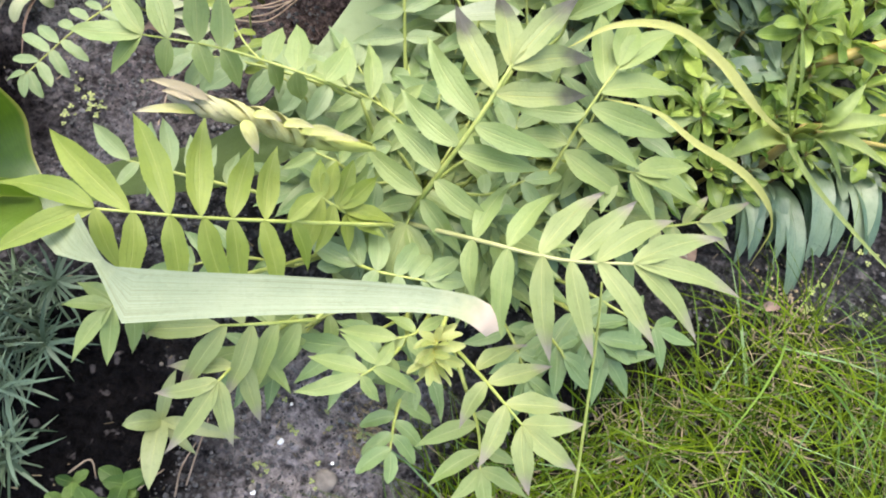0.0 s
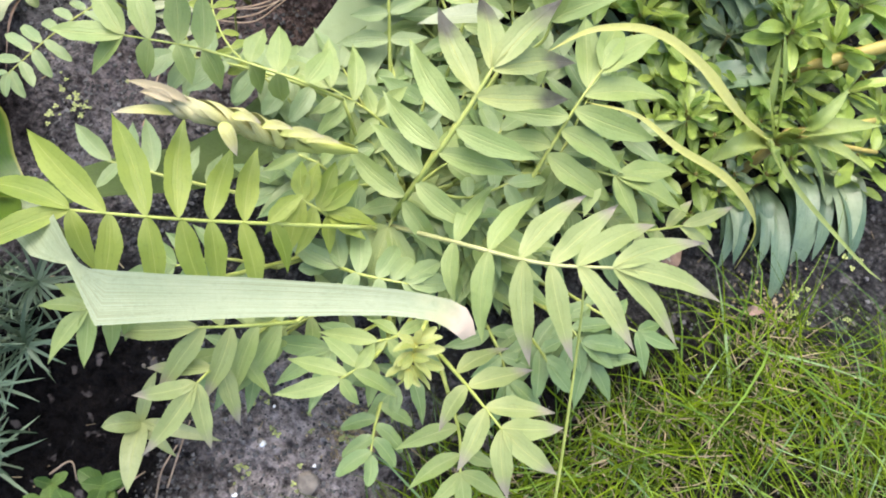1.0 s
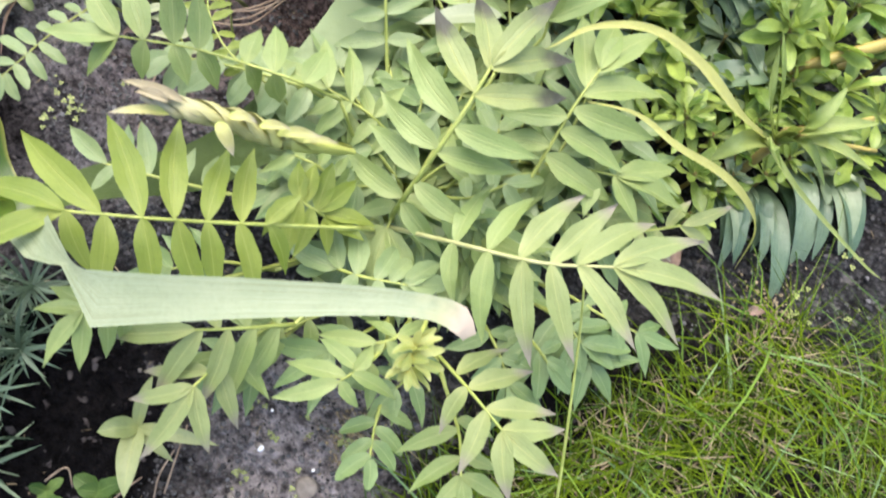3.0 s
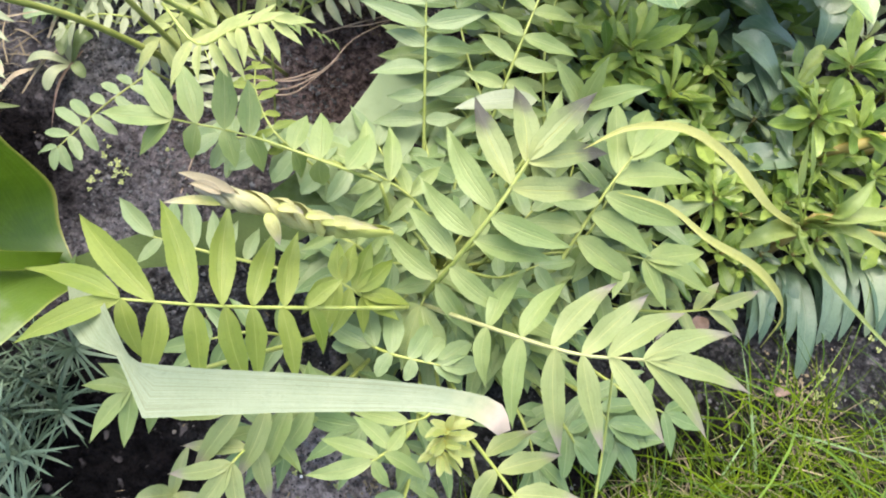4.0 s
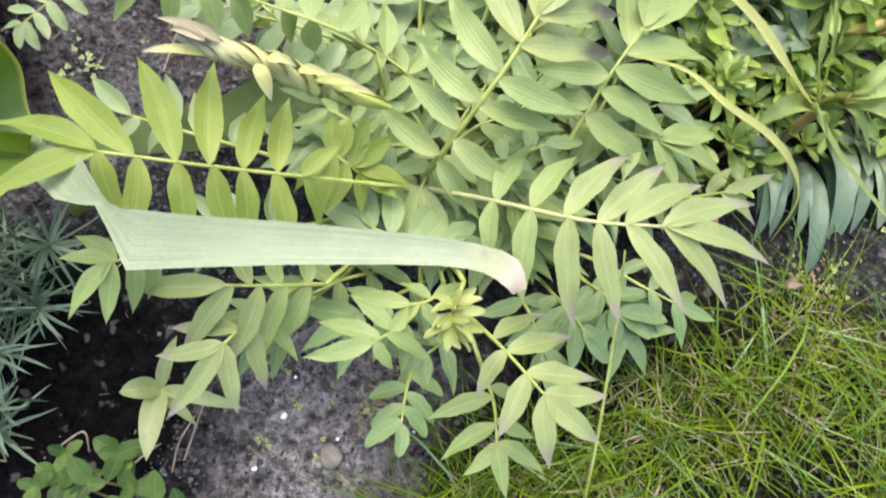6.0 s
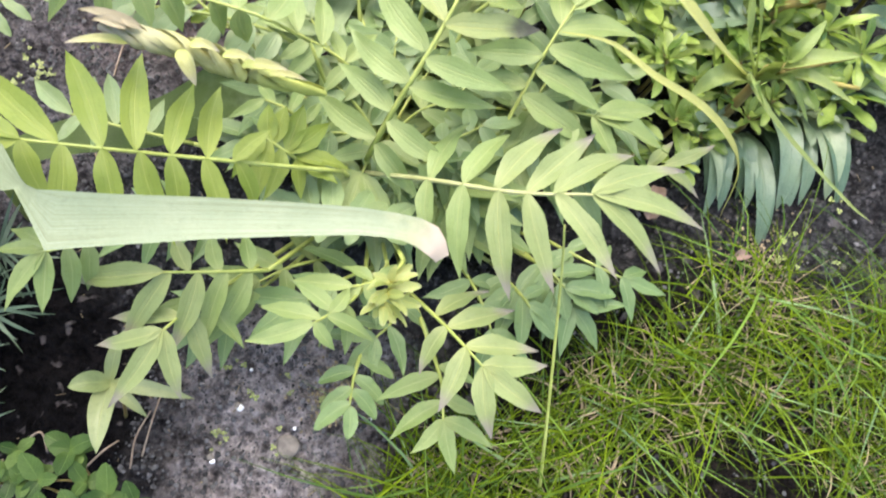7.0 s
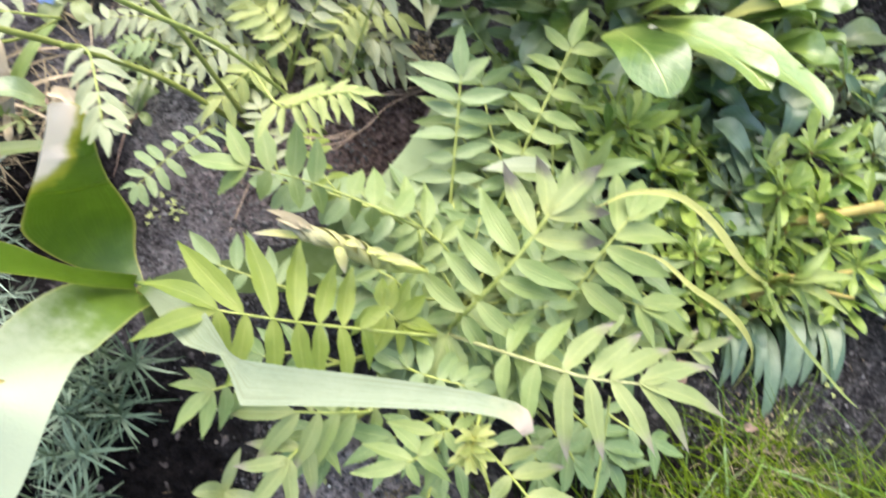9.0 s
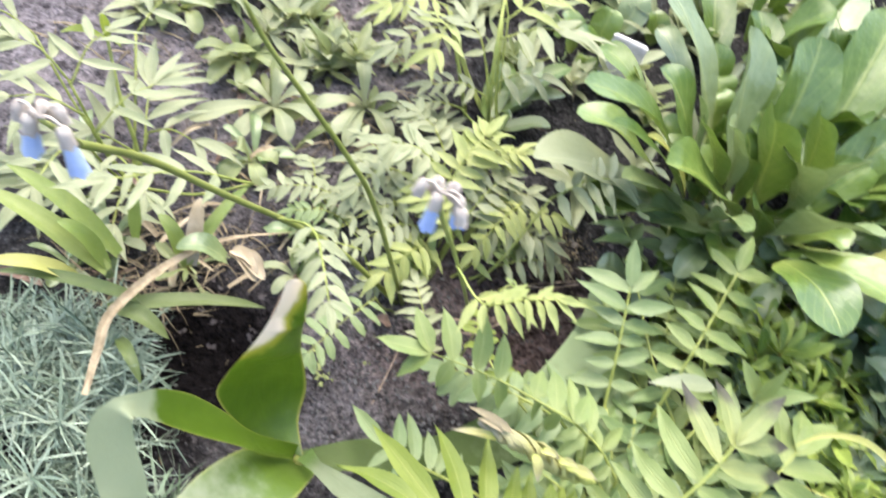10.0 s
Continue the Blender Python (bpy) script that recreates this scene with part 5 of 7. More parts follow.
# ---- broad-leaved plant behind ----
broad_foot = on_soil(*(0.077, 0.780, 0.030)[:2])
broad = thing("broad_leaved_plant", broad_foot, "large clump of glossy spoon-shaped green leaves", "plant")
broad_leaves_left = (((-0.063, 0.705, 0.160), (-0.162, 0.579, 0.250), 0.030, BROAD), ((-0.093, 0.703, 0.130), (-0.158, 0.641, 0.170), 0.036, BROAD), ((-0.068, 0.637, 0.130), (-0.170, 0.542, 0.175), 0.050, V_PALE), ((-0.011, 0.612, 0.130), (-0.113, 0.568, 0.150), 0.046, BROAD_PALE), ((0.034, 0.656, 0.100), (-0.040, 0.582, 0.140), 0.040, BROAD_PALE), ((0.001, 0.640, 0.120), (-0.106, 0.559, 0.150), 0.050, BROAD),
    ((-0.026, 0.673, 0.120), (-0.124, 0.560, 0.240), 0.017, BROAD_DARK), ((-0.049, 0.628, 0.180), (-0.090, 0.560, 0.245), 0.010, STRAP_YELLOW), ((-0.048, 0.666, 0.160), (-0.064, 0.648, 0.250), 0.013, BROAD_PALE), ((-0.078, 0.833, 0.120), (-0.130, 0.847, 0.180), 0.032, BROAD_PALE),
    ((-0.044, 0.704, 0.150), (-0.107, 0.707, 0.220), 0.038, BROAD), ((-0.036, 0.827, 0.150), (-0.146, 0.834, 0.240), 0.046, BROAD_PALE), ((-0.142, 0.915, 0.060), (-0.189, 0.909, 0.080), 0.030, BROAD_DARK))
broad_leaves_middle = (((0.003, 0.737, 0.160), (-0.049, 0.773, 0.270), 0.056, BROAD_PALE), ((0.063, 0.808, 0.140), (0.029, 0.845, 0.260), 0.062, BROAD), ((0.064, 0.726, 0.130), (0.006, 0.654, 0.260), 0.044, BROAD), ((0.054, 0.694, 0.120), (-0.064, 0.558, 0.230), 0.046, BROAD),
    ((-0.006, 0.631, 0.140), (0.025, 0.545, 0.215), 0.020, BROAD_PALE), ((0.087, 0.684, 0.120), (0.044, 0.642, 0.170), 0.030, BROAD), ((-0.002, 0.674, 0.160), (-0.050, 0.641, 0.230), 0.028, BROAD), ((0.006, 0.669, 0.170), (-0.024, 0.657, 0.230), 0.026, BROAD_PALE), ((0.026, 0.678, 0.150), (0.013, 0.670, 0.200), 0.020, BROAD),
    ((0.042, 1.031, 0.100), (-0.021, 1.049, 0.160), 0.050, BROAD_DARK), ((-0.018, 0.665, 0.090), (-0.090, 0.548, 0.200), 0.022, BROAD_PALE))
broad_leaves_right = (((0.127, 0.738, 0.140), (0.036, 0.640, 0.240), 0.034, BROAD_PALE), ((0.125, 0.788, 0.140), (0.051, 0.715, 0.250), 0.036, BROAD), ((0.099, 0.712, 0.170), (0.109, 0.686, 0.250), 0.022, BROAD_PALE), ((0.092, 0.658, 0.160), (0.115, 0.568, 0.260), 0.038, BROAD_PALE),
    ((0.125, 0.828, 0.130), (0.115, 1.020, 0.250), 0.064, BROAD_DARK), ((0.161, 0.908, 0.120), (0.177, 1.000, 0.220), 0.056, BROAD), ((0.139, 0.777, 0.140), (0.157, 0.819, 0.220), 0.040, BROAD), ((0.145, 0.787, 0.120), (0.188, 0.768, 0.200), 0.044, BROAD),
    ((0.132, 0.659, 0.160), (0.234, 0.592, 0.175), 0.038, BROAD), ((0.153, 0.810, 0.150), (0.219, 0.788, 0.250), 0.056, BROAD), ((0.113, 0.689, 0.110), (0.150, 0.671, 0.160), 0.030, BROAD), ((0.143, 0.689, 0.150), (0.296, 0.593, 0.170), 0.044, BROAD), ((0.219, 0.689, 0.150), (0.250, 0.716, 0.190), 0.014, STRAP_YELLOW),
    ((0.127, 1.162, 0.080), (0.084, 1.283, 0.160), 0.056, BROAD), ((-0.062, 1.118, 0.060), (-0.096, 1.165, 0.120), 0.050, BROAD_DARK), ((0.198, 1.095, 0.080), (0.188, 1.232, 0.140), 0.050, BROAD_PALE))
for base, tip, w, mat in broad_leaves_left + broad_leaves_middle + broad_leaves_right:
    low = Vector(base).lerp(Vector((0.06, 0.72, 0.02)), 0.30)
    simple_leaf(broad, low, tip, w * (1.32 if w < 0.045 else 1.18), mat, "paddle", rnd.uniform(0.010, 0.026), rnd.uniform(0.22, 0.50), 0.22, roll=rnd.uniform(-0.22, 0.22))
simple_leaf(broad, (0.079, 0.579, 0.180), (0.140, 0.516, 0.190), 0.074, BROAD, "ovate", 0.012, 0.12, 0.10)
# stalks and inner leaves of the clump
for k in range(52):
    az = k * 2.39996
    out = Vector((math.cos(az), math.sin(az), 0))
    r = 0.03 + 0.17 * math.sqrt(k / 52)
    foot = on_soil(0.10 + out.x * r * 0.85, 0.76 + out.y * r * 0.75)
    if foot.y < 0.67 or foot.x < -0.01:
        continue
    mid = foot + out * 0.012 + Vector((0, 0, rnd.uniform(0.04, 0.07)))
    tip = mid + out * rnd.uniform(0.02, 0.08) + Vector((rnd.uniform(-0.02, 0.02), rnd.uniform(-0.02, 0.02), rnd.uniform(0.035, 0.075)))
    child("stem", mesh_from("stem", *tube_data([foot - Vector((0, 0, 0.005)), (foot + mid) / 2, mid], 0.0032, 0.0024, 5, 6), rnd.choice((STALK, STALK_RED, STALK_PALE))), broad)
    simple_leaf(broad, mid, tip, rnd.uniform(0.032, 0.050), rnd.choice((BROAD, BROAD_DARK, BROAD_DARK)), "paddle", rnd.uniform(0.006, 0.02), rnd.uniform(0.25, 0.6), 0.34, roll=rnd.uniform(-0.6, 0.6))
for base, tip, w in (((-0.008, 0.614, 0.040), (-0.070, 0.619, 0.070), 0.034), ((0.008, 0.650, 0.040), (-0.030, 0.688, 0.080), 0.036), ((0.045, 0.653, 0.050), (0.037, 0.699, 0.090), 0.036), ((0.097, 0.721, 0.050), (0.096, 0.765, 0.090), 0.036), ((0.160, 0.759, 0.050), (0.167, 0.799, 0.090), 0.040),
                     ((-0.009, 0.587, 0.030), (-0.059, 0.583, 0.050), 0.030), ((0.229, 0.789, 0.060), (0.226, 0.845, 0.100), 0.040), ((0.063, 0.636, 0.050), (0.006, 0.635, 0.080), 0.034), ((0.284, 0.812, 0.050), (0.318, 0.872, 0.090), 0.040), ((0.343, 0.826, 0.050), (0.409, 0.875, 0.080), 0.044)):
    simple_leaf(broad, base, tip, w, rnd.choice((BROAD, BROAD_PALE)), "spoon", 0.015, 0.32, 0.16)
# leaves behind the slab
for base, tip, w in (((-0.221, 0.946, 0.030), (-0.255, 0.955, 0.080), 0.045), ((-0.196, 0.980, 0.030), (-0.199, 1.003, 0.090), 0.045), ((-0.174, 1.057, 0.030), (-0.174, 1.100, 0.080), 0.050), ((-0.181, 0.976, 0.020), (-0.182, 0.968, 0.060), 0.030), ((-0.191, 0.915, 0.010), (-0.196, 0.929, 0.050), 0.036), ((-0.170, 0.988, 0.030), (-0.224, 0.934, 0.070), 0.036), ((-0.128, 1.049, 0.040), (-0.146, 1.070, 0.080), 0.040), ((-0.081, 1.177, 0.050), (-0.138, 1.161, 0.090), 0.050)):
    simple_leaf(broad, base, tip, w, rnd.choice((BROAD, BROAD_PALE)), "ovate", 0.012, 0.3, 0.15)
# further leaves that fill the clump
for k in range(58):
    az = rnd.uniform(0, 6.283)
    x = rnd.uniform(0.0, 0.36)
    foot = on_soil(x, 0.67 + 0.40 * x + rnd.uniform(0, 0.26), rnd.uniform(0.03, 0.09))
    r, h = rnd.uniform(0.03, 0.08), rnd.uniform(0.04, 0.09)
    simple_leaf(broad, foot, foot + Vector((math.cos(az) * r, math.sin(az) * r, h)), rnd.uniform(0.034, 0.060), rnd.choice((BROAD, BROAD_DARK, BROAD_DARK)), "spoon", 0.014, 0.4, 0.28)

for k in range(60):
    az = rnd.uniform(0, 6.283)
    x, y = rnd.uniform(-0.02, 0.55), rnd.uniform(0.84, 1.25)
    foot = on_soil(x, y, rnd.uniform(0.0, 0.05))
    r = rnd.uniform(0.04, 0.09)
    simple_leaf(broad, foot, foot + Vector((math.cos(az) * r, math.sin(az) * r, rnd.uniform(0.05, 0.13))), rnd.uniform(0.034, 0.056), rnd.choice((BROAD, BROAD_DARK, BROAD_DARK)), "spoon", 0.014, 0.32, 0.18)

for k in range(34):
    az = rnd.uniform(3.6, 6.6)
    x = rnd.uniform(0.02, 0.32)
    foot = on_soil(x, 0.60 + 0.36 * x + rnd.uniform(-0.02, 0.08), rnd.uniform(0.02, 0.06))
    r, h = rnd.uniform(0.05, 0.09), rnd.uniform(-0.01, 0.05)
    simple_leaf(broad, foot, foot + Vector((math.cos(az) * r, math.sin(az) * r, h)), rnd.uniform(0.026, 0.040), rnd.choice((BROAD, MAT_BLUE, BROAD_PALE)), "spoon", 0.02, 0.32, 0.18)

# ---- blue-flowered plant with arching stems ----
bell_foot = on_soil(*(-0.220, 0.499, -0.030)[:2])
bells = thing("blue_flowered_plant", bell_foot, "plant with feathery leaves and arching stems of blue bell flowers", "plant")
for pts, r in (([(-0.227, 0.465, -0.038), (-0.283, 0.418, 0.060), (-0.313, 0.369, 0.130), (-0.329, 0.291, 0.230), (-0.329, 0.224, 0.320), (-0.305, 0.160, 0.400)], 0.0032),
               ([(-0.221, 0.467, -0.037), (-0.263, 0.413, 0.150), (-0.284, 0.385, 0.220), (-0.313, 0.360, 0.280), (-0.339, 0.340, 0.330), (-0.348, 0.329, 0.360)], 0.0026),
               ([(-0.151, 0.493, -0.028), (-0.164, 0.438, 0.080), (-0.176, 0.343, 0.240), (-0.172, 0.247, 0.370), (-0.170, 0.210, 0.425)], 0.0020)):
    child("flower_stem", mesh_from("flower_stem", *tube_data(pts, r, r * 0.6, 22, 7), STALK if r < 0.0025 else STALK_DARK), bells, label="arching olive-green stem")


def bell_flowers(parent, at, cups, size):
    """A nodding cluster of mauve cups on short stalks; the open ones hold a hanging blue bell."""
    at = Vector(at)
    for dx, dy, dz, open_bell in cups:
        top = at + Vector((dx, dy, dz)) * size
        down = Vector((dx * 0.25, dy * 0.25, -1)).normalized()
        stalk = [at, (at + top) / 2 + Vector((0, 0, size * 0.25)), top]
        shape = [(0.0, 0.07), (0.12, 0.20), (0.35, 0.27), (0.62, 0.26), (0.80, 0.30)]
        a = down.orthogonal().normalized()
        b = down.cross(a)
        verts, faces = [], []
        for d, r in shape:
            for q in range(10):
                k = q * math.pi / 5
                tooth = 0.16 if d == 0.80 and q % 2 else 0.0
                verts.append(top + down * size * (d + tooth) + (a * math.cos(k) + b * math.sin(k)) * size * r)
        for i in range(len(shape) - 1):
            faces += [(i * 10 + q, i * 10 + (q + 1) % 10, (i + 1) * 10 + (q + 1) % 10, (i + 1) * 10 + q) for q in range(10)]
        cup = child("flower_cup", mesh_from("cup", *joined((verts, faces), tube_data(stalk, size * 0.05, size * 0.06, 6, 6)), CALYX), parent)
        if not open_bell:
            continue
        verts, faces = [], []
        bell = [(0.45, 0.17), (0.85, 0.25), (1.25, 0.29), (1.65, 0.32), (2.00, 0.38)]
        for d, r in bell:
            for q in range(10):
                k = q * math.pi / 5
                lobe = 0.20 if d == 2.00 and q % 2 else 0.0
                verts.append(top + down * size * (d * open_bell + lobe) + (a * math.cos(k) + b * math.sin(k)) * size * r)
        for i in range(len(bell) - 1):
            faces += [(i * 10 + q, i * 10 + (q + 1) % 10, (i + 1) * 10 + (q + 1) % 10, (i + 1) * 10 + q) for q in range(10)]
        child("petals", mesh_from("petals", verts, faces, PETAL), cup, label="blue bell-shaped petals")


bell_flowers(bells, (-0.169, 0.206, 0.430), ((0.0, -0.1, 0.10, 1.0), (0.75, 0.25, 0.15, 0.75), (-0.75, 0.1, 0.15, 0), (0.35, 0.55, 0.35, 0), (-0.30, 0.45, 0.30, 0), (1.05, -0.1, 0.0, 0)), 0.0098)
bell_at = Vector((-0.300, 0.142, 0.430))
bell_flowers(bells, bell_at, ((-0.35, -0.1, 0.10, 0.9), (0.75, 0.15, 0.05, 1.0), (-0.9, 0.1, 0.15, 0), (0.2, 0.55, 0.35, 0), (-0.30, 0.45, 0.30, 0)), 0.0105)
child("flower_stem", mesh_from("flower_stem", *tube_data([(-0.305, 0.160, 0.400), (-0.295, 0.145, 0.425), tuple(bell_at)], 0.0017, 0.001, 6, 6), STALK_DARK), bells)

# feathery leaves of the flowering plant: foot, tip, pairs, leaflet length
feather_leaves = (((-0.164, 0.406, -0.014), (-0.213, 0.461, 0.017), 7, 0.027, V_PALE), ((-0.346, 0.532, -0.009), (-0.413, 0.495, -0.005), 8, 0.026, V_PALE), ((-0.329, 0.514, -0.019), (-0.378, 0.482, -0.008), 7, 0.022, V_BLUE),
                  ((-0.254, 0.578, 0.024), (-0.346, 0.558, 0.033), 6, 0.044, V_PALE), ((-0.254, 0.614, 0.038), (-0.194, 0.639, 0.086), 8, 0.036, V_FRESH), ((-0.197, 0.571, 0.019), (-0.119, 0.584, 0.039), 7, 0.036, V_PALE), ((-0.227, 0.581, 0.027), (-0.162, 0.618, 0.058), 7, 0.034, V_PALE),
                  ((-0.229, 0.523, 0.011), (-0.247, 0.449, 0.022), 6, 0.036, V_FRESH), ((-0.249, 0.529, 0.020), (-0.286, 0.479, 0.021), 6, 0.032, V_PALE), ((-0.180, 0.535, -0.003), (-0.148, 0.565, 0.024), 6, 0.024, V_GREEN), ((-0.137, 0.548, 0.135), (-0.087, 0.583, 0.170), 6, 0.036, V_PALE),
                  ((-0.272, 0.645, 0.019), (-0.328, 0.662, 0.045), 6, 0.036, V_PALE), ((-0.209, 0.508, -0.008), (-0.242, 0.498, 0.018), 5, 0.030, V_GREEN), ((-0.216, 0.618, 0.032), (-0.215, 0.612, 0.082), 5, 0.036, V_PALE), ((-0.301, 0.583, 0.000), (-0.371, 0.611, 0.016), 6, 0.030, V_PALE))
feather_leaves += (((-0.283, 0.469, 0.011), (-0.339, 0.440, -0.003), 6, 0.021, V_PALE), ((-0.287, 0.528, 0.016), (-0.339, 0.512, 0.019), 6, 0.028, V_PALE),
                   ((-0.274, 0.541, 0.029), (-0.321, 0.478, 0.008), 5, 0.030, V_PALE), ((-0.215, 0.560, 0.026), (-0.245, 0.500, 0.008), 5, 0.028, V_GREEN), ((-0.163, 0.595, 0.065), (-0.181, 0.526, 0.036), 6, 0.030, V_FRESH), ((-0.198, 0.610, 0.033), (-0.135, 0.575, 0.036), 6, 0.028, V_PALE), ((-0.260, 0.572, 0.033), (-0.290, 0.517, 0.025), 6, 0.030, V_PALE),
                   ((-0.308, 0.578, 0.029), (-0.326, 0.516, 0.041), 6, 0.030, V_PALE), ((-0.193, 0.584, 0.031), (-0.125, 0.613, 0.051), 6, 0.034, V_FRESH), ((-0.242, 0.561, 0.064), (-0.232, 0.612, 0.110), 7, 0.040, V_FRESH), ((-0.258, 0.579, 0.064), (-0.316, 0.557, 0.086), 6, 0.042, V_PALE), ((-0.227, 0.498, -0.001), (-0.262, 0.450, -0.009), 6, 0.026, V_PALE),
                   ((-0.152, 0.544, 0.011), (-0.095, 0.580, 0.020), 6, 0.030, V_PALE), ((-0.209, 0.528, 0.034), (-0.265, 0.546, 0.060), 7, 0.036, V_FRESH), ((-0.208, 0.546, 0.046), (-0.192, 0.613, 0.074), 7, 0.036, V_PALE), ((-0.346, 0.485, -0.034), (-0.388, 0.468, -0.030), 6, 0.020, V_BLUE), ((-0.380, 0.532, -0.013), (-0.408, 0.555, -0.003), 6, 0.024, V_PALE))
for a, b, pairs, size, mat in feather_leaves:
    p, q = Vector(a), Vector(b)
    compound_leaf(bells, [a, tuple((p + q) / 2 + Vector((0, 0, 0.012))), b], feather(pairs, size, size * 0.9, 78, 48, -8, 0.12), 0.36, mat, crown=on_soil(*bell_foot.lerp(p, 0.7)[:2]), thick=0.0011)
compound_leaf(bells, [(-0.318, 0.345, 0.160), (-0.279, 0.329, 0.195), (-0.250, 0.298, 0.205), (-0.228, 0.270, 0.210)], feather(6, 0.030, 0.022, 72, 45, -14, 0.34), 0.36, V_PALE, thick=0.0012)
compound_leaf(bells, [(-0.172, 0.371, 0.190), (-0.140, 0.352, 0.190), (-0.116, 0.356, 0.212), (-0.093, 0.362, 0.226)], feather(9, 0.031, 0.022, 78, 46, -20, 0.28), 0.30, V_FRESH, thick=0.0012, tilt=16)
compound_leaf(bells, [(-0.135, 0.438, 0.105), (-0.128, 0.451, 0.107), (-0.116, 0.472, 0.080), (-0.105, 0.494, 0.045)], feather(6, 0.012, 0.011, 74, 45, -10, 0.32), 0.42, V_GREEN, crown=on_soil(-0.137, 0.433), thick=0.0008)

# ---- plants further back ----
back_foot = on_soil(*(-0.567, 0.441, -0.071)[:2])
back = thing("narrow_leaved_plant", back_foot, "pale green plant with long narrow leaflets on an upright stem", "plant")
back_stem = [(-0.569, 0.443, -0.075), (-0.577, 0.464, -0.039), (-0.601, 0.472, 0.019), (-0.643, 0.504, 0.062)]
child("stem", mesh_from("stem", *tube_data(back_stem, 0.0032, 0.0018, 12, 7), STALK), back)
for a, b, pairs, size in (((-0.574, 0.472, -0.038), (-0.615, 0.533, -0.005), 3, 0.070), ((-0.579, 0.463, -0.040), (-0.633, 0.426, -0.015), 3, 0.062), ((-0.555, 0.428, -0.041), (-0.598, 0.374, -0.030), 4, 0.060), ((-0.581, 0.487, -0.027), (-0.524, 0.498, -0.011), 2, 0.060), ((-0.565, 0.411, -0.043), (-0.626, 0.367, -0.021), 3, 0.062),
                          ((-0.554, 0.419, -0.051), (-0.517, 0.359, -0.024), 3, 0.050), ((-0.609, 0.363, -0.062), (-0.651, 0.358, -0.032), 3, 0.060)):
    p, q = Vector(a), Vector(b)
    compound_leaf(back, [a, tuple((p + q) / 2 + Vector((0, 0, 0.012))), b], feather(pairs, size, size * 0.95, 62, 30, 4, 0.35), 0.24, V_PALE, crown=back_foot, thick=0.0014)
for a, b, pairs, size in (((-0.587, 0.403, 0.020), (-0.557, 0.309, 0.050), 3, 0.055), ((-0.580, 0.413, 0.030), (-0.555, 0.476, 0.070), 3, 0.055), ((-0.597, 0.417, 0.040), (-0.641, 0.371, 0.070), 3, 0.060), ((-0.577, 0.421, 0.000), (-0.487, 0.380, 0.030), 3, 0.045), ((-0.621, 0.428, 0.060), (-0.627, 0.490, 0.090), 3, 0.055), ((-0.629, 0.432, 0.060), (-0.676, 0.421, 0.090), 3, 0.055), ((-0.402, 0.436, 0.060), (-0.467, 0.321, 0.120), 4, 0.048), ((-0.701, 0.461, 0.060), (-0.732, 0.427, 0.090), 3, 0.055), ((-0.657, 0.561, 0.030), (-0.646, 0.639, 0.060), 3, 0.055)):
    p, q = Vector(a), Vector(b)
    compound_leaf(back, [a, tuple((p + q) / 2 + Vector((0, 0, 0.014))), b], feather(pairs, size, size * 0.95, 62, 32, -6, 0.30), 0.22, V_PALE, crown=back_foot, thick=0.0014)
for b, w in (((-0.659, 0.458, 0.088), 0.016), ((-0.639, 0.497, 0.102), 0.010), ((-0.607, 0.487, 0.081), 0.010)):
    simple_leaf(back, back_stem[-1], b, w, V_YELLOW, "lance", 0.006, 0.4, 0.1)

far_foot = on_soil(*(-0.234, 0.737, -0.008)[:2])
far_plant = thing("feathery_back_plant", far_foot, "feathery pale green leaves on upright stems", "plant")
for pts in ([(-0.251, 0.748, -0.012), (-0.262, 0.717, 0.067), (-0.280, 0.727, 0.137), (-0.299, 0.766, 0.169)], [(-0.290, 0.759, -0.015), (-0.315, 0.755, 0.046), (-0.349, 0.778, 0.085), (-0.364, 0.790, 0.105)]):
    child("stem", mesh_from("stem", *tube_data(pts, 0.0030, 0.002, 12, 7), STALK), far_plant)
for a, b, pairs, size, mat in (((-0.287, 0.764, 0.120), (-0.216, 0.798, 0.150), 4, 0.060, V_PALE), ((-0.295, 0.782, 0.131), (-0.249, 0.850, 0.162), 4, 0.056, V_FRESH), ((-0.356, 0.787, 0.085), (-0.398, 0.718, 0.074), 5, 0.044, V_PALE), ((-0.366, 0.807, 0.086), (-0.345, 0.713, 0.099), 4, 0.044, V_FRESH), ((-0.391, 0.850, 0.068), (-0.447, 0.793, 0.067), 5, 0.046, V_FRESH),
                               ((-0.278, 0.769, 0.051), (-0.225, 0.805, 0.070), 4, 0.046, V_PALE), ((-0.277, 0.757, 0.040), (-0.343, 0.724, 0.040), 5, 0.036, V_PALE), ((-0.297, 0.731, 0.025), (-0.354, 0.687, 0.015), 6, 0.030, V_PALE), ((-0.292, 0.770, 0.070), (-0.336, 0.784, 0.107), 4, 0.040, V_PALE), ((-0.300, 0.824, 0.114), (-0.356, 0.877, 0.134), 5, 0.050, V_PALE)):
    p, q = Vector(a), Vector(b)
    compound_leaf(far_plant, [a, tuple((p + q) / 2 + Vector((0, 0, 0.012))), b], feather(pairs, size, size * 0.95, 68, 40, 0, 0.25), 0.30, mat, crown=far_foot, thick=0.0014)
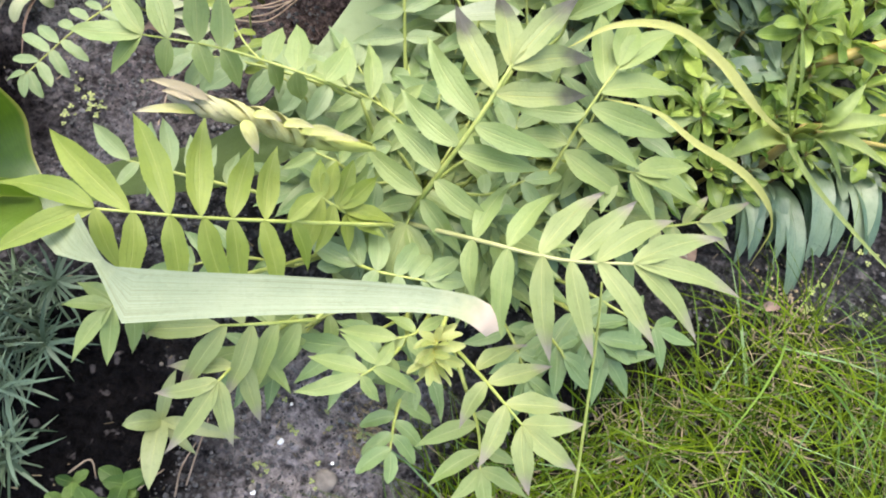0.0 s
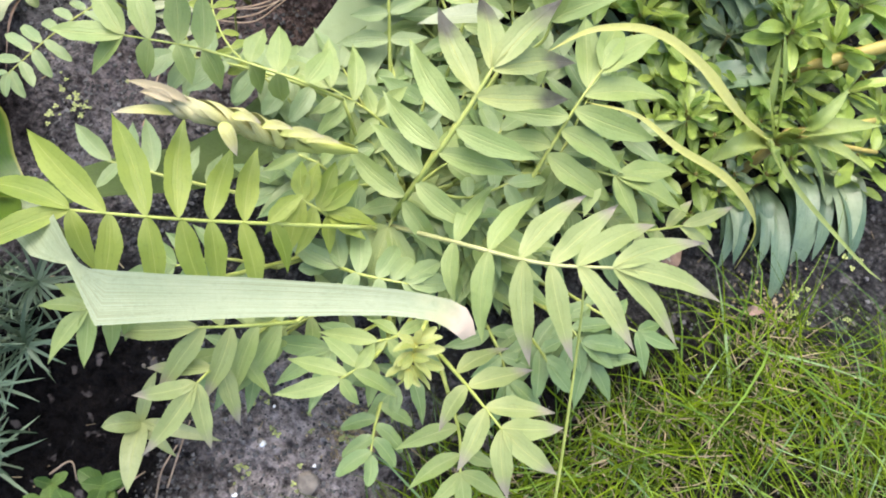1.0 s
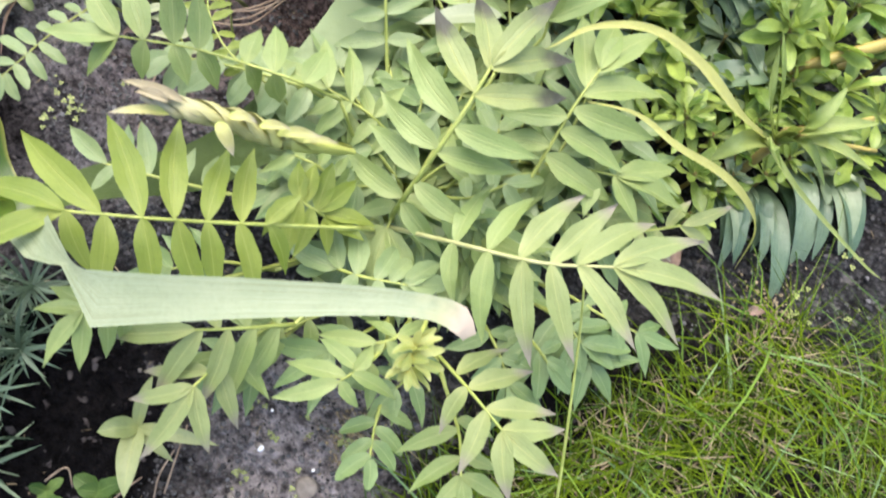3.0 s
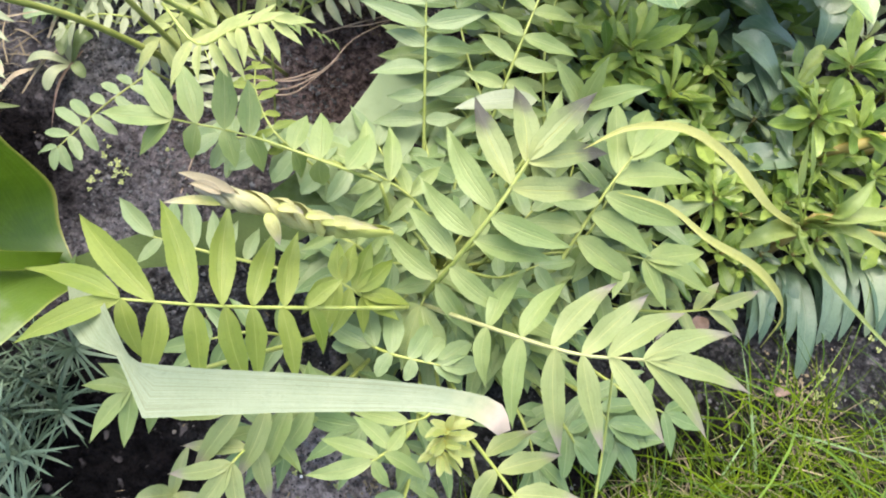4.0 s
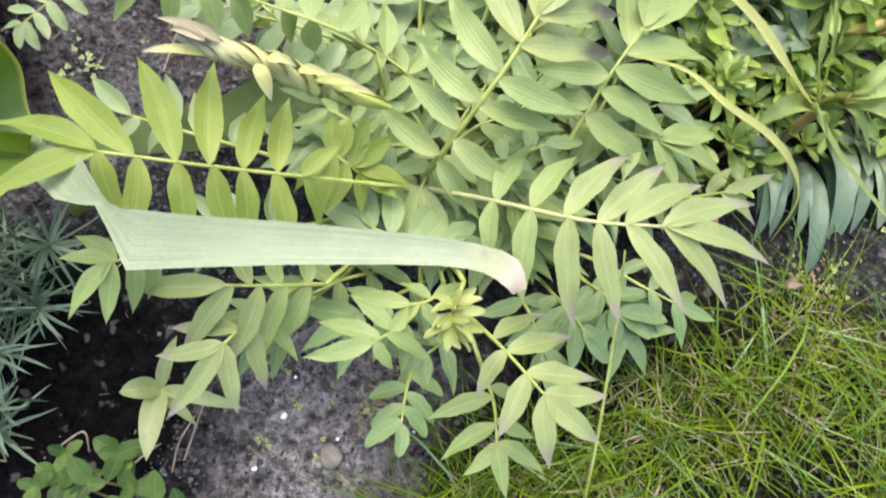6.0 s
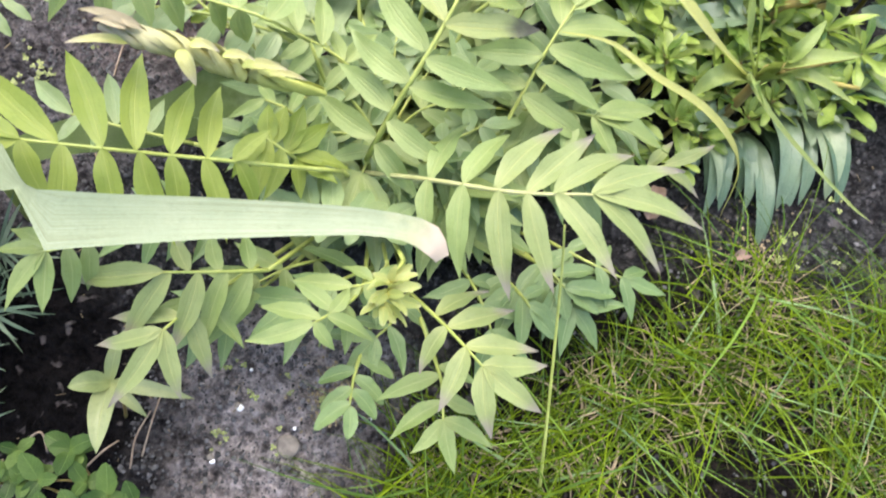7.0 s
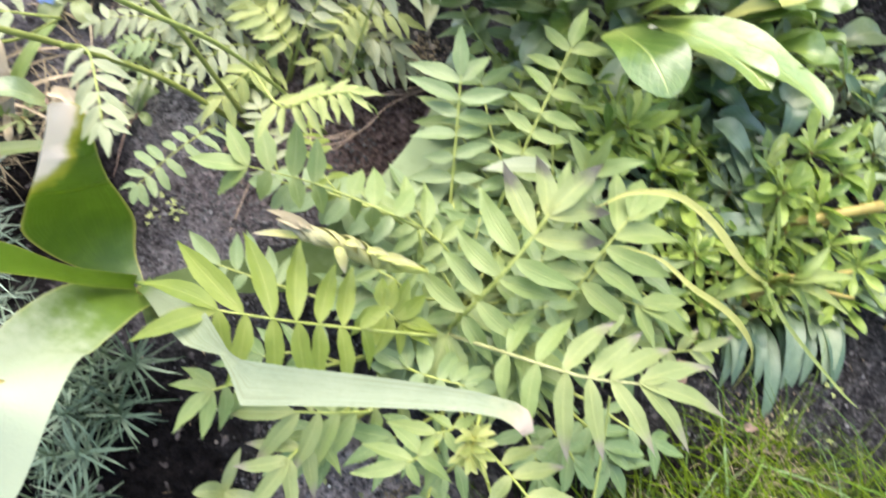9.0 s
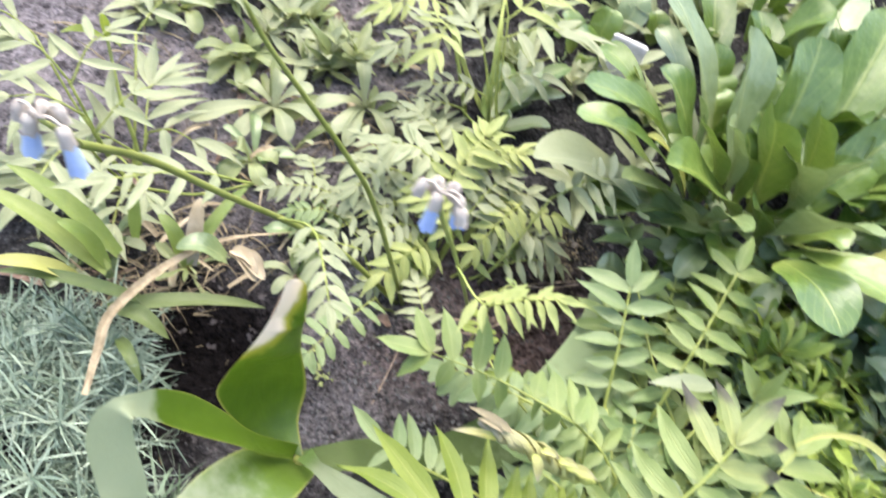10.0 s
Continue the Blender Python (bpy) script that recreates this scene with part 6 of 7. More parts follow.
for a, b, w, mat in (((-0.238, 0.747, 0.013), (-0.186, 0.777, 0.031), 0.024, BROAD_PALE), ((-0.242, 0.739, 0.012), (-0.234, 0.744, 0.043), 0.022, BROAD_PALE), ((-0.262, 0.781, 0.014), (-0.190, 0.817, 0.055), 0.026, BROAD_PALE), ((-0.261, 0.756, 0.021), (-0.233, 0.840, 0.053), 0.040, BROAD), ((-0.263, 0.743, 0.020), (-0.280, 0.833, 0.047), 0.036, BROAD), ((-0.254, 0.799, 0.017), (-0.206, 0.886, 0.050), 0.030, BROAD_DARK), ((-0.246, 0.791, 0.006), (-0.227, 0.805, 0.030), 0.026, BROAD_DARK)):
    simple_leaf(far_plant, a, b, w, mat, "ovate", 0.008, 0.3, 0.12)

# tongue-leaved rosettes lying on the bare soil
for at, tips, mat in (((-0.503, 0.626, -0.034), ((-0.569, 0.545, -0.040), (-0.506, 0.546, -0.034), (-0.452, 0.580, -0.025), (-0.437, 0.619, -0.010), (-0.551, 0.620, -0.021), (-0.514, 0.657, -0.004), (-0.465, 0.653, 0.001)), V_PALE), ((-0.591, 0.675, -0.038), ((-0.588, 0.607, -0.036), (-0.636, 0.639, -0.024), (-0.622, 0.685, -0.010), (-0.569, 0.698, -0.005), (-0.532, 0.671, -0.014), (-0.545, 0.618, -0.031), (-0.600, 0.622, -0.016)), SEEDLING),
                      ((-0.472, 0.532, -0.040), ((-0.477, 0.489, -0.037), (-0.485, 0.525, -0.014), (-0.437, 0.505, -0.031), (-0.441, 0.544, -0.028)), SEEDLING), ((-0.409, 0.690, -0.018), ((-0.411, 0.619, -0.017), (-0.451, 0.639, -0.009), (-0.390, 0.611, -0.016), (-0.348, 0.650, -0.008), (-0.370, 0.694, 0.014), (-0.439, 0.722, 0.020)), V_PALE), ((-0.539, 0.776, -0.022), ((-0.585, 0.760, -0.010), (-0.523, 0.803, 0.010), (-0.485, 0.773, 0.001), (-0.514, 0.711, -0.018), (-0.496, 0.738, -0.014)), SEEDLING),
                      ((-0.700, 0.703, -0.036), ((-0.707, 0.655, -0.033), (-0.708, 0.725, -0.005), (-0.666, 0.719, -0.016), (-0.724, 0.698, -0.018), (-0.656, 0.671, -0.031)), SEEDLING)):
    low = thing("low_tongue_leaved_plant", on_soil(at[0], at[1]), "low pale green rosette of tongue-shaped leaves on soil", "plant", "low plants behind the tulip")
    for tip in tips:
        simple_leaf(low, at, tip, rnd.uniform(0.018, 0.025), mat, "spoon", 0.012, 0.35, 0.18, roll=rnd.uniform(-0.5, 0.5))

# leafy weeds over the back of the bed
for k in range(330):
    x, y = rnd.uniform(-1.0, 0.30), rnd.uniform(0.58, 1.50)
    if y < 0.72 + 0.12 * x or (x > 0.0 and y < 1.05) or noise.noise(Vector((x * 7, y * 7, 1.0))) < -0.12:
        continue
    foot = on_soil(x, y)
    weed = thing("leafy_weed", foot, "pale green leafy weed growing on the soil", "plant", "leafy weeds behind")
    mat, start = rnd.choice((SEEDLING, V_PALE, V_PALE)), rnd.uniform(0, 6)
    for q in range(rnd.randint(7, 11)):
        az, el = start + q * 2.4, radians(rnd.uniform(8, 65))
        d = Vector((math.cos(az) * math.cos(el), math.sin(az) * math.cos(el), math.sin(el)))
        child("leaf", blade("lance", mat, rnd.randrange(8), 0.27), weed, blade_pose(foot + Vector((0, 0, 0.004 + 0.003 * q)), d, Vector((0, 0, 1)) - d * 0.4, rnd.uniform(0.03, 0.075)))

# low rosettes and strap leaves at the back
for at, count, length, mat in (((-0.509, 0.629, -0.040), 8, 0.060, SEEDLING), ((-0.397, 0.694, -0.022), 9, 0.050, SEEDLING), ((-0.504, 0.781, -0.024), 9, 0.050, SEEDLING), ((-0.595, 0.674, -0.044), 9, 0.050, SEEDLING), ((-0.443, 0.382, -0.058), 6, 0.038, SEEDLING),
                               ((-0.582, 0.815, -0.029), 9, 0.05, SEEDLING), ((-0.428, 0.806, -0.014), 9, 0.05, SEEDLING), ((-0.722, 0.694, -0.043), 9, 0.06, SEEDLING), ((-0.246, 0.996, 0.023), 9, 0.05, BROAD), ((-0.228, 1.144, 0.040), 9, 0.06, BROAD)):
    rosette(at, count + 4, length * 1.1, 0.26, mat, "low rosette of pale green tongue-shaped leaves", (4, 45))
side_foot = on_soil(*(-0.510, 0.320, -0.077)[:2])
side_plant = thing("green_strap_plant", side_foot, "clump of fresh green strap leaves, some yellowing", "plant")
straps_first = (((-0.464, 0.314, 0.020), (-0.563, 0.297, 0.090), 0.020, STRAP), ((-0.459, 0.293, 0.020), (-0.569, 0.270, 0.080), 0.022, STRAP), ((-0.466, 0.272, 0.020), (-0.513, 0.220, 0.070), 0.018, STRAP_YELLOW), ((-0.408, 0.293, 0.010), (-0.517, 0.224, 0.050), 0.014, STRAP_DARK),
                          ((-0.408, 0.341, 0.020), (-0.446, 0.350, 0.060), 0.016, STRAP), ((-0.404, 0.344, 0.020), (-0.424, 0.383, 0.070), 0.016, PAPERY),)
straps_second = (((-0.408, 0.341, 0.020), (-0.408, 0.438, 0.050), 0.014, STRAP), ((-0.437, 0.267, 0.010), (-0.323, 0.351, 0.010), 0.016, STRAP_DARK),
                          ((-0.460, 0.333, 0.030), (-0.469, 0.347, 0.070), 0.012, STRAP), ((-0.379, 0.363, 0.030), (-0.414, 0.334, 0.050), 0.026, BROAD_PALE), ((-0.433, 0.270, 0.010), (-0.375, 0.275, 0.005), 0.018, STRAP_DARK), ((-0.412, 0.252, 0.000), (-0.363, 0.225, 0.010), 0.012, STRAP_DARK),
                          ((-0.463, 0.298, 0.020), (-0.501, 0.286, 0.070), 0.018, STRAP),)
for base, tip, w, mat in straps_first + straps_second:
    simple_leaf(side_plant, base, tip, w, mat, "strap", 0.014, 0.35, 0.1)
pod = Vector((-0.357, 0.369, 0.030))
dry = thing("dry_tulip_stalk", on_soil(*(-0.473, 0.294, -0.076)[:2]), "bent dry straw-coloured stalk lying on the bed", "dead stalk")
child("stalk", strap_mesh("stalk", [(-0.393, 0.192, 0.010), (-0.409, 0.227, 0.020), (-0.420, 0.258, 0.030), (-0.411, 0.321, 0.040), (-0.391, 0.379, 0.035), (-0.346, 0.441, 0.020)], 0.0095, DRY, "strap", 0.7, n=24, wave=0.25), dry)
for k in range(4):
    turn = Vector((math.cos(k * 1.6), math.sin(k * 1.6), 0.5)) * 0.006
    simple_leaf(dry, pod + Vector((-0.022, 0.004, 0.004)), pod + Vector((0.016, -0.006, 0.0)) + turn, 0.016, PAPERY, "ovate", 0.006, 0.7, 0.3, name="pod_husk")

# old stems and dead leaves littered behind the tulip
near_litter, far_litter = (Vector((-0.553, 0.277, -0.086)), Vector((-0.328, 0.416, -0.049))), (Vector((-0.693, 0.421, -0.076)), Vector((-0.390, 0.657, -0.031)))
for k in range(26):
    u, v = rnd.random(), rnd.random()
    p = near_litter[0].lerp(near_litter[1], u).lerp(far_litter[0].lerp(far_litter[1], u), v)
    az, long = rnd.uniform(0, 6.283), rnd.uniform(0.03, 0.09)
    d = Vector((math.cos(az), math.sin(az), 0)) * long
    a, b, c = on_soil(p.x, p.y, 0.004), on_soil(p.x + d.x * 0.5, p.y + d.y * 0.5, rnd.uniform(0.006, 0.02)), on_soil(p.x + d.x, p.y + d.y, 0.004)
    old = thing("dry_straw", a, "dry straw-coloured dead stem lying on the soil", "straw", "dry straws")
    child("stem", strap_mesh("dead_stem", [a, b, c], rnd.choice((0.003, 0.004, 0.007, 0.011)), rnd.choice((DRY, PAPERY, DEAD)), "strap", 0.6, n=10, wave=0.3, roll=rnd.uniform(-1, 1)), old)
for k in range(34):
    x, y = rnd.uniform(-0.68, -0.20), rnd.uniform(0.52, 0.92)
    az, long = rnd.uniform(0, 6.283), rnd.uniform(0.02, 0.08)
    d = Vector((math.cos(az), math.sin(az), 0)) * long
    a, b, c = on_soil(x, y, 0.004), on_soil(x + d.x * 0.5, y + d.y * 0.5, rnd.uniform(0.006, 0.02)), on_soil(x + d.x, y + d.y, 0.004)
    old = thing("dry_straw", a, "dry straw-coloured dead stem lying on the soil", "straw", "dry straws")
    child("stem", strap_mesh("dead_stem", [a, b, c], rnd.choice((0.002, 0.003, 0.006, 0.012)), rnd.choice((DRY, PAPERY, DEAD, DEAD)), "strap", 0.6, n=10, wave=0.3, roll=rnd.uniform(-1, 1)), old)
for k in range(7):
    u, v = rnd.random(), rnd.random()
    p = near_litter[0].lerp(near_litter[1], u).lerp(far_litter[0].lerp(far_litter[1], u), v)
    low = thing("low_tongue_leaved_plant", on_soil(p.x, p.y), "low pale green plant with tongue-shaped leaves", "plant", "low plants behind the tulip")
    start = rnd.uniform(0, 6.283)
    for q in range(rnd.randint(4, 6)):
        az = start + q * 1.25 + rnd.uniform(-0.3, 0.3)
        r = rnd.uniform(0.025, 0.06)
        foot = on_soil(p.x, p.y, 0.003)
        simple_leaf(low, foot, on_soil(p.x + math.cos(az) * r, p.y + math.sin(az) * r, rnd.uniform(0.004, 0.03)), rnd.uniform(0.010, 0.017), rnd.choice((V_PALE, STRAP_DARK, BROAD_PALE)), "spoon", 0.010, 0.35, 0.15, roll=rnd.uniform(-0.5, 0.5))

# ---- silvery needle-leaved clump ----
def needle_shoot(at, tip, count, length, rng, wide=1.0):
    verts, faces = [], []
    pts = [at, (at + tip) / 2 + Vector((rng.uniform(-0.006, 0.006), rng.uniform(-0.006, 0.006), 0.006)), tip]
    v, f = tube_data(pts, 0.0011, 0.0007, 5, 4)
    verts, faces = list(v), list(f)
    for k in range(count):
        s = 0.25 + 0.75 * k / count
        c, t = along_curve(pts, s), heading(pts, s)
        az = k * 2.39996
        a = t.orthogonal().normalized()
        out = Matrix.Rotation(az, 3, t) @ a
        d = (out + t * rng.uniform(0.2, 0.9)).normalized()
        L = length * rng.uniform(0.4, 1.2)
        side = d.cross(t).normalized() * rng.uniform(0.0008, 0.0016) * wide
        bend = Vector((rng.uniform(-0.25, 0.25), rng.uniform(-0.25, 0.25), -rng.uniform(0.05, 0.45))) * L
        k0 = len(verts)
        for q, w in ((0, 0.8), (0.35, 1.0), (0.7, 0.75), (1.0, 0.1)):
            p = c + d * L * q + bend * q * q
            verts += [p - side * w, p + side * w]
        faces += [(k0 + 2 * q, k0 + 2 * q + 1, k0 + 2 * q + 3, k0 + 2 * q + 2) for q in range(3)]
    return verts, faces


def needle_clump(region, count, label, mat, needles, length, wide):
    rng = random.Random(count)
    pieces = []
    for _ in range(count):
        i = rng.randrange(1, len(region) - 1)
        u, v = sorted((rng.random(), rng.random()))
        a, b, c = Vector(region[0]), Vector(region[i]), Vector(region[i + 1])
        p = a * u + b * (v - u) + c * (1 - v)
        at = on_soil(p.x, p.y, -0.003)
        tip = at + Vector((rng.uniform(-0.03, 0.03), rng.uniform(-0.03, 0.03), rng.uniform(0.02, 0.065)))
        pieces.append(needle_shoot(at, tip, needles, length, rng, wide))
    tagged(new("needle_leaved_clump", mesh_from("needle_leaved_clump", *joined(*pieces), mat)), label, "plant", "silvery needle clumps", "stuff")


needle_clump([(-0.626, 0.199, -0.098), (-0.436, 0.286, -0.073), (-0.385, 0.255, -0.067), (-0.345, 0.195, -0.068), (-0.320, 0.136, -0.075), (-0.489, 0.062, -0.101)], 135, "dense clump of silvery green needle-like leaves", NEEDLE, 20, 0.054, 0.85)
needle_clump([(-0.310, 0.136, -0.075), (-0.224, 0.192, -0.061), (-0.191, 0.153, -0.062), (-0.175, 0.099, -0.066), (-0.185, 0.040, -0.073), (-0.264, 0.016, -0.083)], 25, "straggly green edge of a needle-leaved clump", NEEDLE_GREEN, 26, 0.044, 1.05)

# ---- fine lawn grass ----
LAWN = [(0.371, 0.237, 0.003), (0.136, -0.002, -0.045), (0.112, 0.097, -0.037), (0.150, 0.142, -0.029), (0.216, 0.200, -0.016), (0.262, 0.242, -0.008), (0.294, 0.287, 0.000), (0.340, 0.326, 0.009), (0.370, 0.349, 0.014), (0.428, 0.324, 0.017), (0.499, 0.336, 0.026), (0.616, 0.303, 0.034), (0.579, 0.092, 0.009)]


def grass_blades(name, region, count, mat, width, lengths, lean, label, seed):
    rng = random.Random(seed)
    tri = [(region[0], region[i], region[i + 1]) for i in range(1, len(region) - 1)]
    area = [abs((b[0] - a[0]) * (c[1] - a[1]) - (b[1] - a[1]) * (c[0] - a[0])) for a, b, c in tri]
    verts, faces = [], []
    for _ in range(count):
        a, b, c = (Vector(q) for q in rng.choices(tri, area)[0])
        u, v = sorted((rng.random(), rng.random()))
        p = a * u + b * (v - u) + c * (1 - v)
        if noise.noise(Vector((p.x * 16, p.y * 16, 3.0))) < rng.uniform(-0.40, 0.12):
            continue
        p = on_soil(p.x + rng.gauss(0, 0.008), p.y + rng.gauss(0, 0.008), -0.002)
        az, L = rng.uniform(0, 6.283), rng.uniform(*lengths)
        d = Vector((math.cos(az), math.sin(az), 0))
        k, up = rng.uniform(*lean), rng.uniform(0.25, 0.8)
        side = Vector((-d.y, d.x, rng.uniform(-0.5, 0.5))).normalized() * width * rng.choice((0.5, 0.7, 0.9, 1.0, 1.2, 1.8))
        drift = Vector((-d.y, d.x, 0)) * rng.uniform(-0.25, 0.25)
        n = len(verts)
        for q in (0, 0.25, 0.5, 0.75, 1.0):
            w = (1 - q ** 2) * 0.95 + 0.05
            o = p + (d * k * q + drift * q * q) * L + Vector((0, 0, max(0.002 * q, L * (up * q - (up * 0.75) * q * q))))
            verts += [o - side * w, o + side * w]
        faces += [(n + 2 * q, n + 2 * q + 1, n + 2 * q + 3, n + 2 * q + 2) for q in range(4)]
    tagged(new(name, mesh_from(name, verts, faces, mat)), label, "grass", kind="stuff")


grass_blades("lawn_grass", LAWN, 3200, GRASS, 0.00050, (0.04, 0.16), (0.45, 0.95), "fine tangled yellow-green grass blades", 3)
grass_blades("long_grass", LAWN, 480, GRASS_LONG, 0.00068, (0.08, 0.20), (0.5, 0.95), "longer light green grass blades across the lawn", 9)
grass_blades("dead_grass", LAWN, 1900, STRAW, 0.0006, (0.02, 0.07), (0.6, 1.0), "dry straw-coloured grass at the foot of the blades", 4)
GRASS_GREY = plain_material("grey_green_grass", (0.040, 0.080, 0.026), (0.150, 0.215, 0.090), 30.0, 0.45, 0.1, island=True, specular=0.12)
grass_blades("grey_grass", LAWN, 110, GRASS_GREY, 0.0008, (0.07, 0.16), (0.6, 0.98), "flat grey-green grass blades lying across the lawn", 21)
LITTER = [(-0.496, 0.354, -0.072), (-0.615, 0.341, -0.084), (-0.578, 0.403, -0.075), (-0.433, 0.458, -0.056), (-0.357, 0.415, -0.052), (-0.406, 0.335, -0.065), (-0.515, 0.285, -0.081)]
grass_blades("dead_straw", LITTER, 420, STRAW, 0.0007, (0.02, 0.08), (0.6, 1.0), "dry straw and old stems littered over the soil", 12)
BACK = [(-0.541, 0.603, -0.052), (-0.843, 0.539, -0.064), (-0.771, 0.753, -0.043), (-0.439, 0.930, -0.009), (-0.312, 0.758, -0.013), (-0.391, 0.485, -0.049), (-0.612, 0.441, -0.074)]
grass_blades("old_straw", BACK, 260, STRAW, 0.0009, (0.03, 0.10), (0.6, 1.0), "scattered dry stems at the back of the bed", 13)
stalk_foot = on_soil(*(0.231, 0.121, -0.023)[:2])
stalk = thing("grass_stalk", stalk_foot, "single long thin green grass stalk", "grass")
child("stem", mesh_from("stem", *tube_data([stalk_foot - Vector((0, 0, 0.003)), (0.211, 0.163, 0.035), (0.194, 0.225, 0.075), (0.186, 0.260, 0.090), (0.180, 0.280, 0.100)], 0.0012, 0.0008, 14, 5), STALK), stalk)

# ---- small weeds, stones, roots and dead leaves ----
def tiny_weeds():
    rng = random.Random(8)
    verts, faces = [], []
    spots = [(0.034, 0.155, -0.039), (-0.006, 0.108, -0.048), (0.009, 0.141, -0.043), (-0.014, 0.154, -0.044), (0.061, 0.150, -0.037), (0.423, 0.357, 0.020), (0.381, 0.372, 0.017), (0.380, 0.347, 0.015), (-0.251, 0.353, -0.048), (-0.271, 0.335, -0.052), (-0.276, 0.362, -0.049), (0.414, 0.408, 0.024), (-0.242, 0.347, -0.047), (-0.216, 0.382, -0.041), (-0.004, 0.106, -0.048), (0.038, 0.112, -0.043), (-0.256, 0.355, -0.048)]
    for sx, sy, _ in spots:
        for _ in range(rng.randint(3, 6)):
            at = on_soil(sx + rng.gauss(0, 0.005), sy + rng.gauss(0, 0.005), rng.uniform(0.002, 0.007))
            r, az = rng.uniform(0.0007, 0.0017), rng.uniform(0, 6.283)
            for leaf in range(3):
                a = az + leaf * 2.094
                c = at + Vector((math.cos(a), math.sin(a), 0.15)) * r
                n = len(verts)
                verts.append(c + Vector((0, 0, -0.0004)))
                verts += [c + Vector((math.cos(q * 1.0472), math.sin(q * 1.0472), 0.1 * math.sin(q))) * r * 0.85 for q in range(6)]
                faces += [(n, n + 1 + q, n + 1 + (q + 1) % 6) for q in range(6)]
    tagged(new("tiny_weeds", mesh_from("tiny_weeds", verts, faces, WEED)), "tiny yellow-green weed seedlings on the soil", "weed", kind="stuff")


tiny_weeds()


def stone(at, r, mat, label, flat=0.6):
    rng = random.Random(int(at[0] * 1e4))
    bm = bmesh.new()
    bmesh.ops.create_icosphere(bm, subdivisions=2, radius=r)
    for v in bm.verts:
        v.co *= 1 + noise.noise(v.co * (1.2 / r) + Vector((rng.random() * 9, 0, 0))) * 0.22
        v.co.z *= flat
    me = bpy.data.meshes.new("stone")
    bm.to_mesh(me)
    bm.free()
    me.materials.append(mat)
    me.polygons.foreach_set("use_smooth", [True] * len(me.polygons))
    ob = tagged(new("stone", me), label, "stone", "small stones on the soil")
    ob.location = on_soil(at[0], at[1], r * flat * 0.35)


for at, r in (((0.001, 0.130, -0.045), 0.0032), ((-0.006, 0.091, -0.049), 0.003), ((-0.006, 0.090, -0.050), 0.0026), ((-0.098, 0.657, -0.002), 0.004), ((-0.087, 0.643, -0.002), 0.005), ((-0.111, 0.657, -0.003), 0.0035), ((-0.107, 0.158, -0.053), 0.0018)):
    stone(at, r, STONE, "small whitish stone chip on dark soil")
CHIP = plain_material("white_shell_chip", (0.45, 0.45, 0.45), (0.72, 0.71, 0.70), 200.0, 0.6, 0.3)
for at, r in (((0.003, 0.129, -0.045), 0.0028), ((-0.004, 0.089, -0.050), 0.0026), ((0.046, 0.125, -0.041), 0.0016), ((0.097, 0.146, -0.034), 0.0014), ((0.001, 0.158, -0.042), 0.0014)):
    stone(at, r, CHIP, "small white chip lying on dark soil", 0.45)
stone((0.045, 0.112, -0.042), 0.0090, STONE, "flat pale rounded stone pressed into the soil", 0.22)
slab_top = Vector((-0.151, 0.934, 0.095))
slab = thing("stone_slab", on_soil(slab_top.x, slab_top.y), "grey speckled stone slab standing among the leaves", "stone")
tall = slab_top.z - slab.location.z + 0.02
bm = bmesh.new()
bmesh.ops.create_cube(bm, size=1.0)
bmesh.ops.scale(bm, vec=(0.050, 0.013, tall), verts=bm.verts)
bmesh.ops.bevel(bm, geom=bm.edges, offset=0.002, segments=2, affect="EDGES")
me = bpy.data.meshes.new("slab")
bm.to_mesh(me)
bm.free()
me.materials.append(SLAB)
child("slab", me, slab, pose(*(slab_top - Vector((0, 0, tall / 2))), -12, 0, 6))
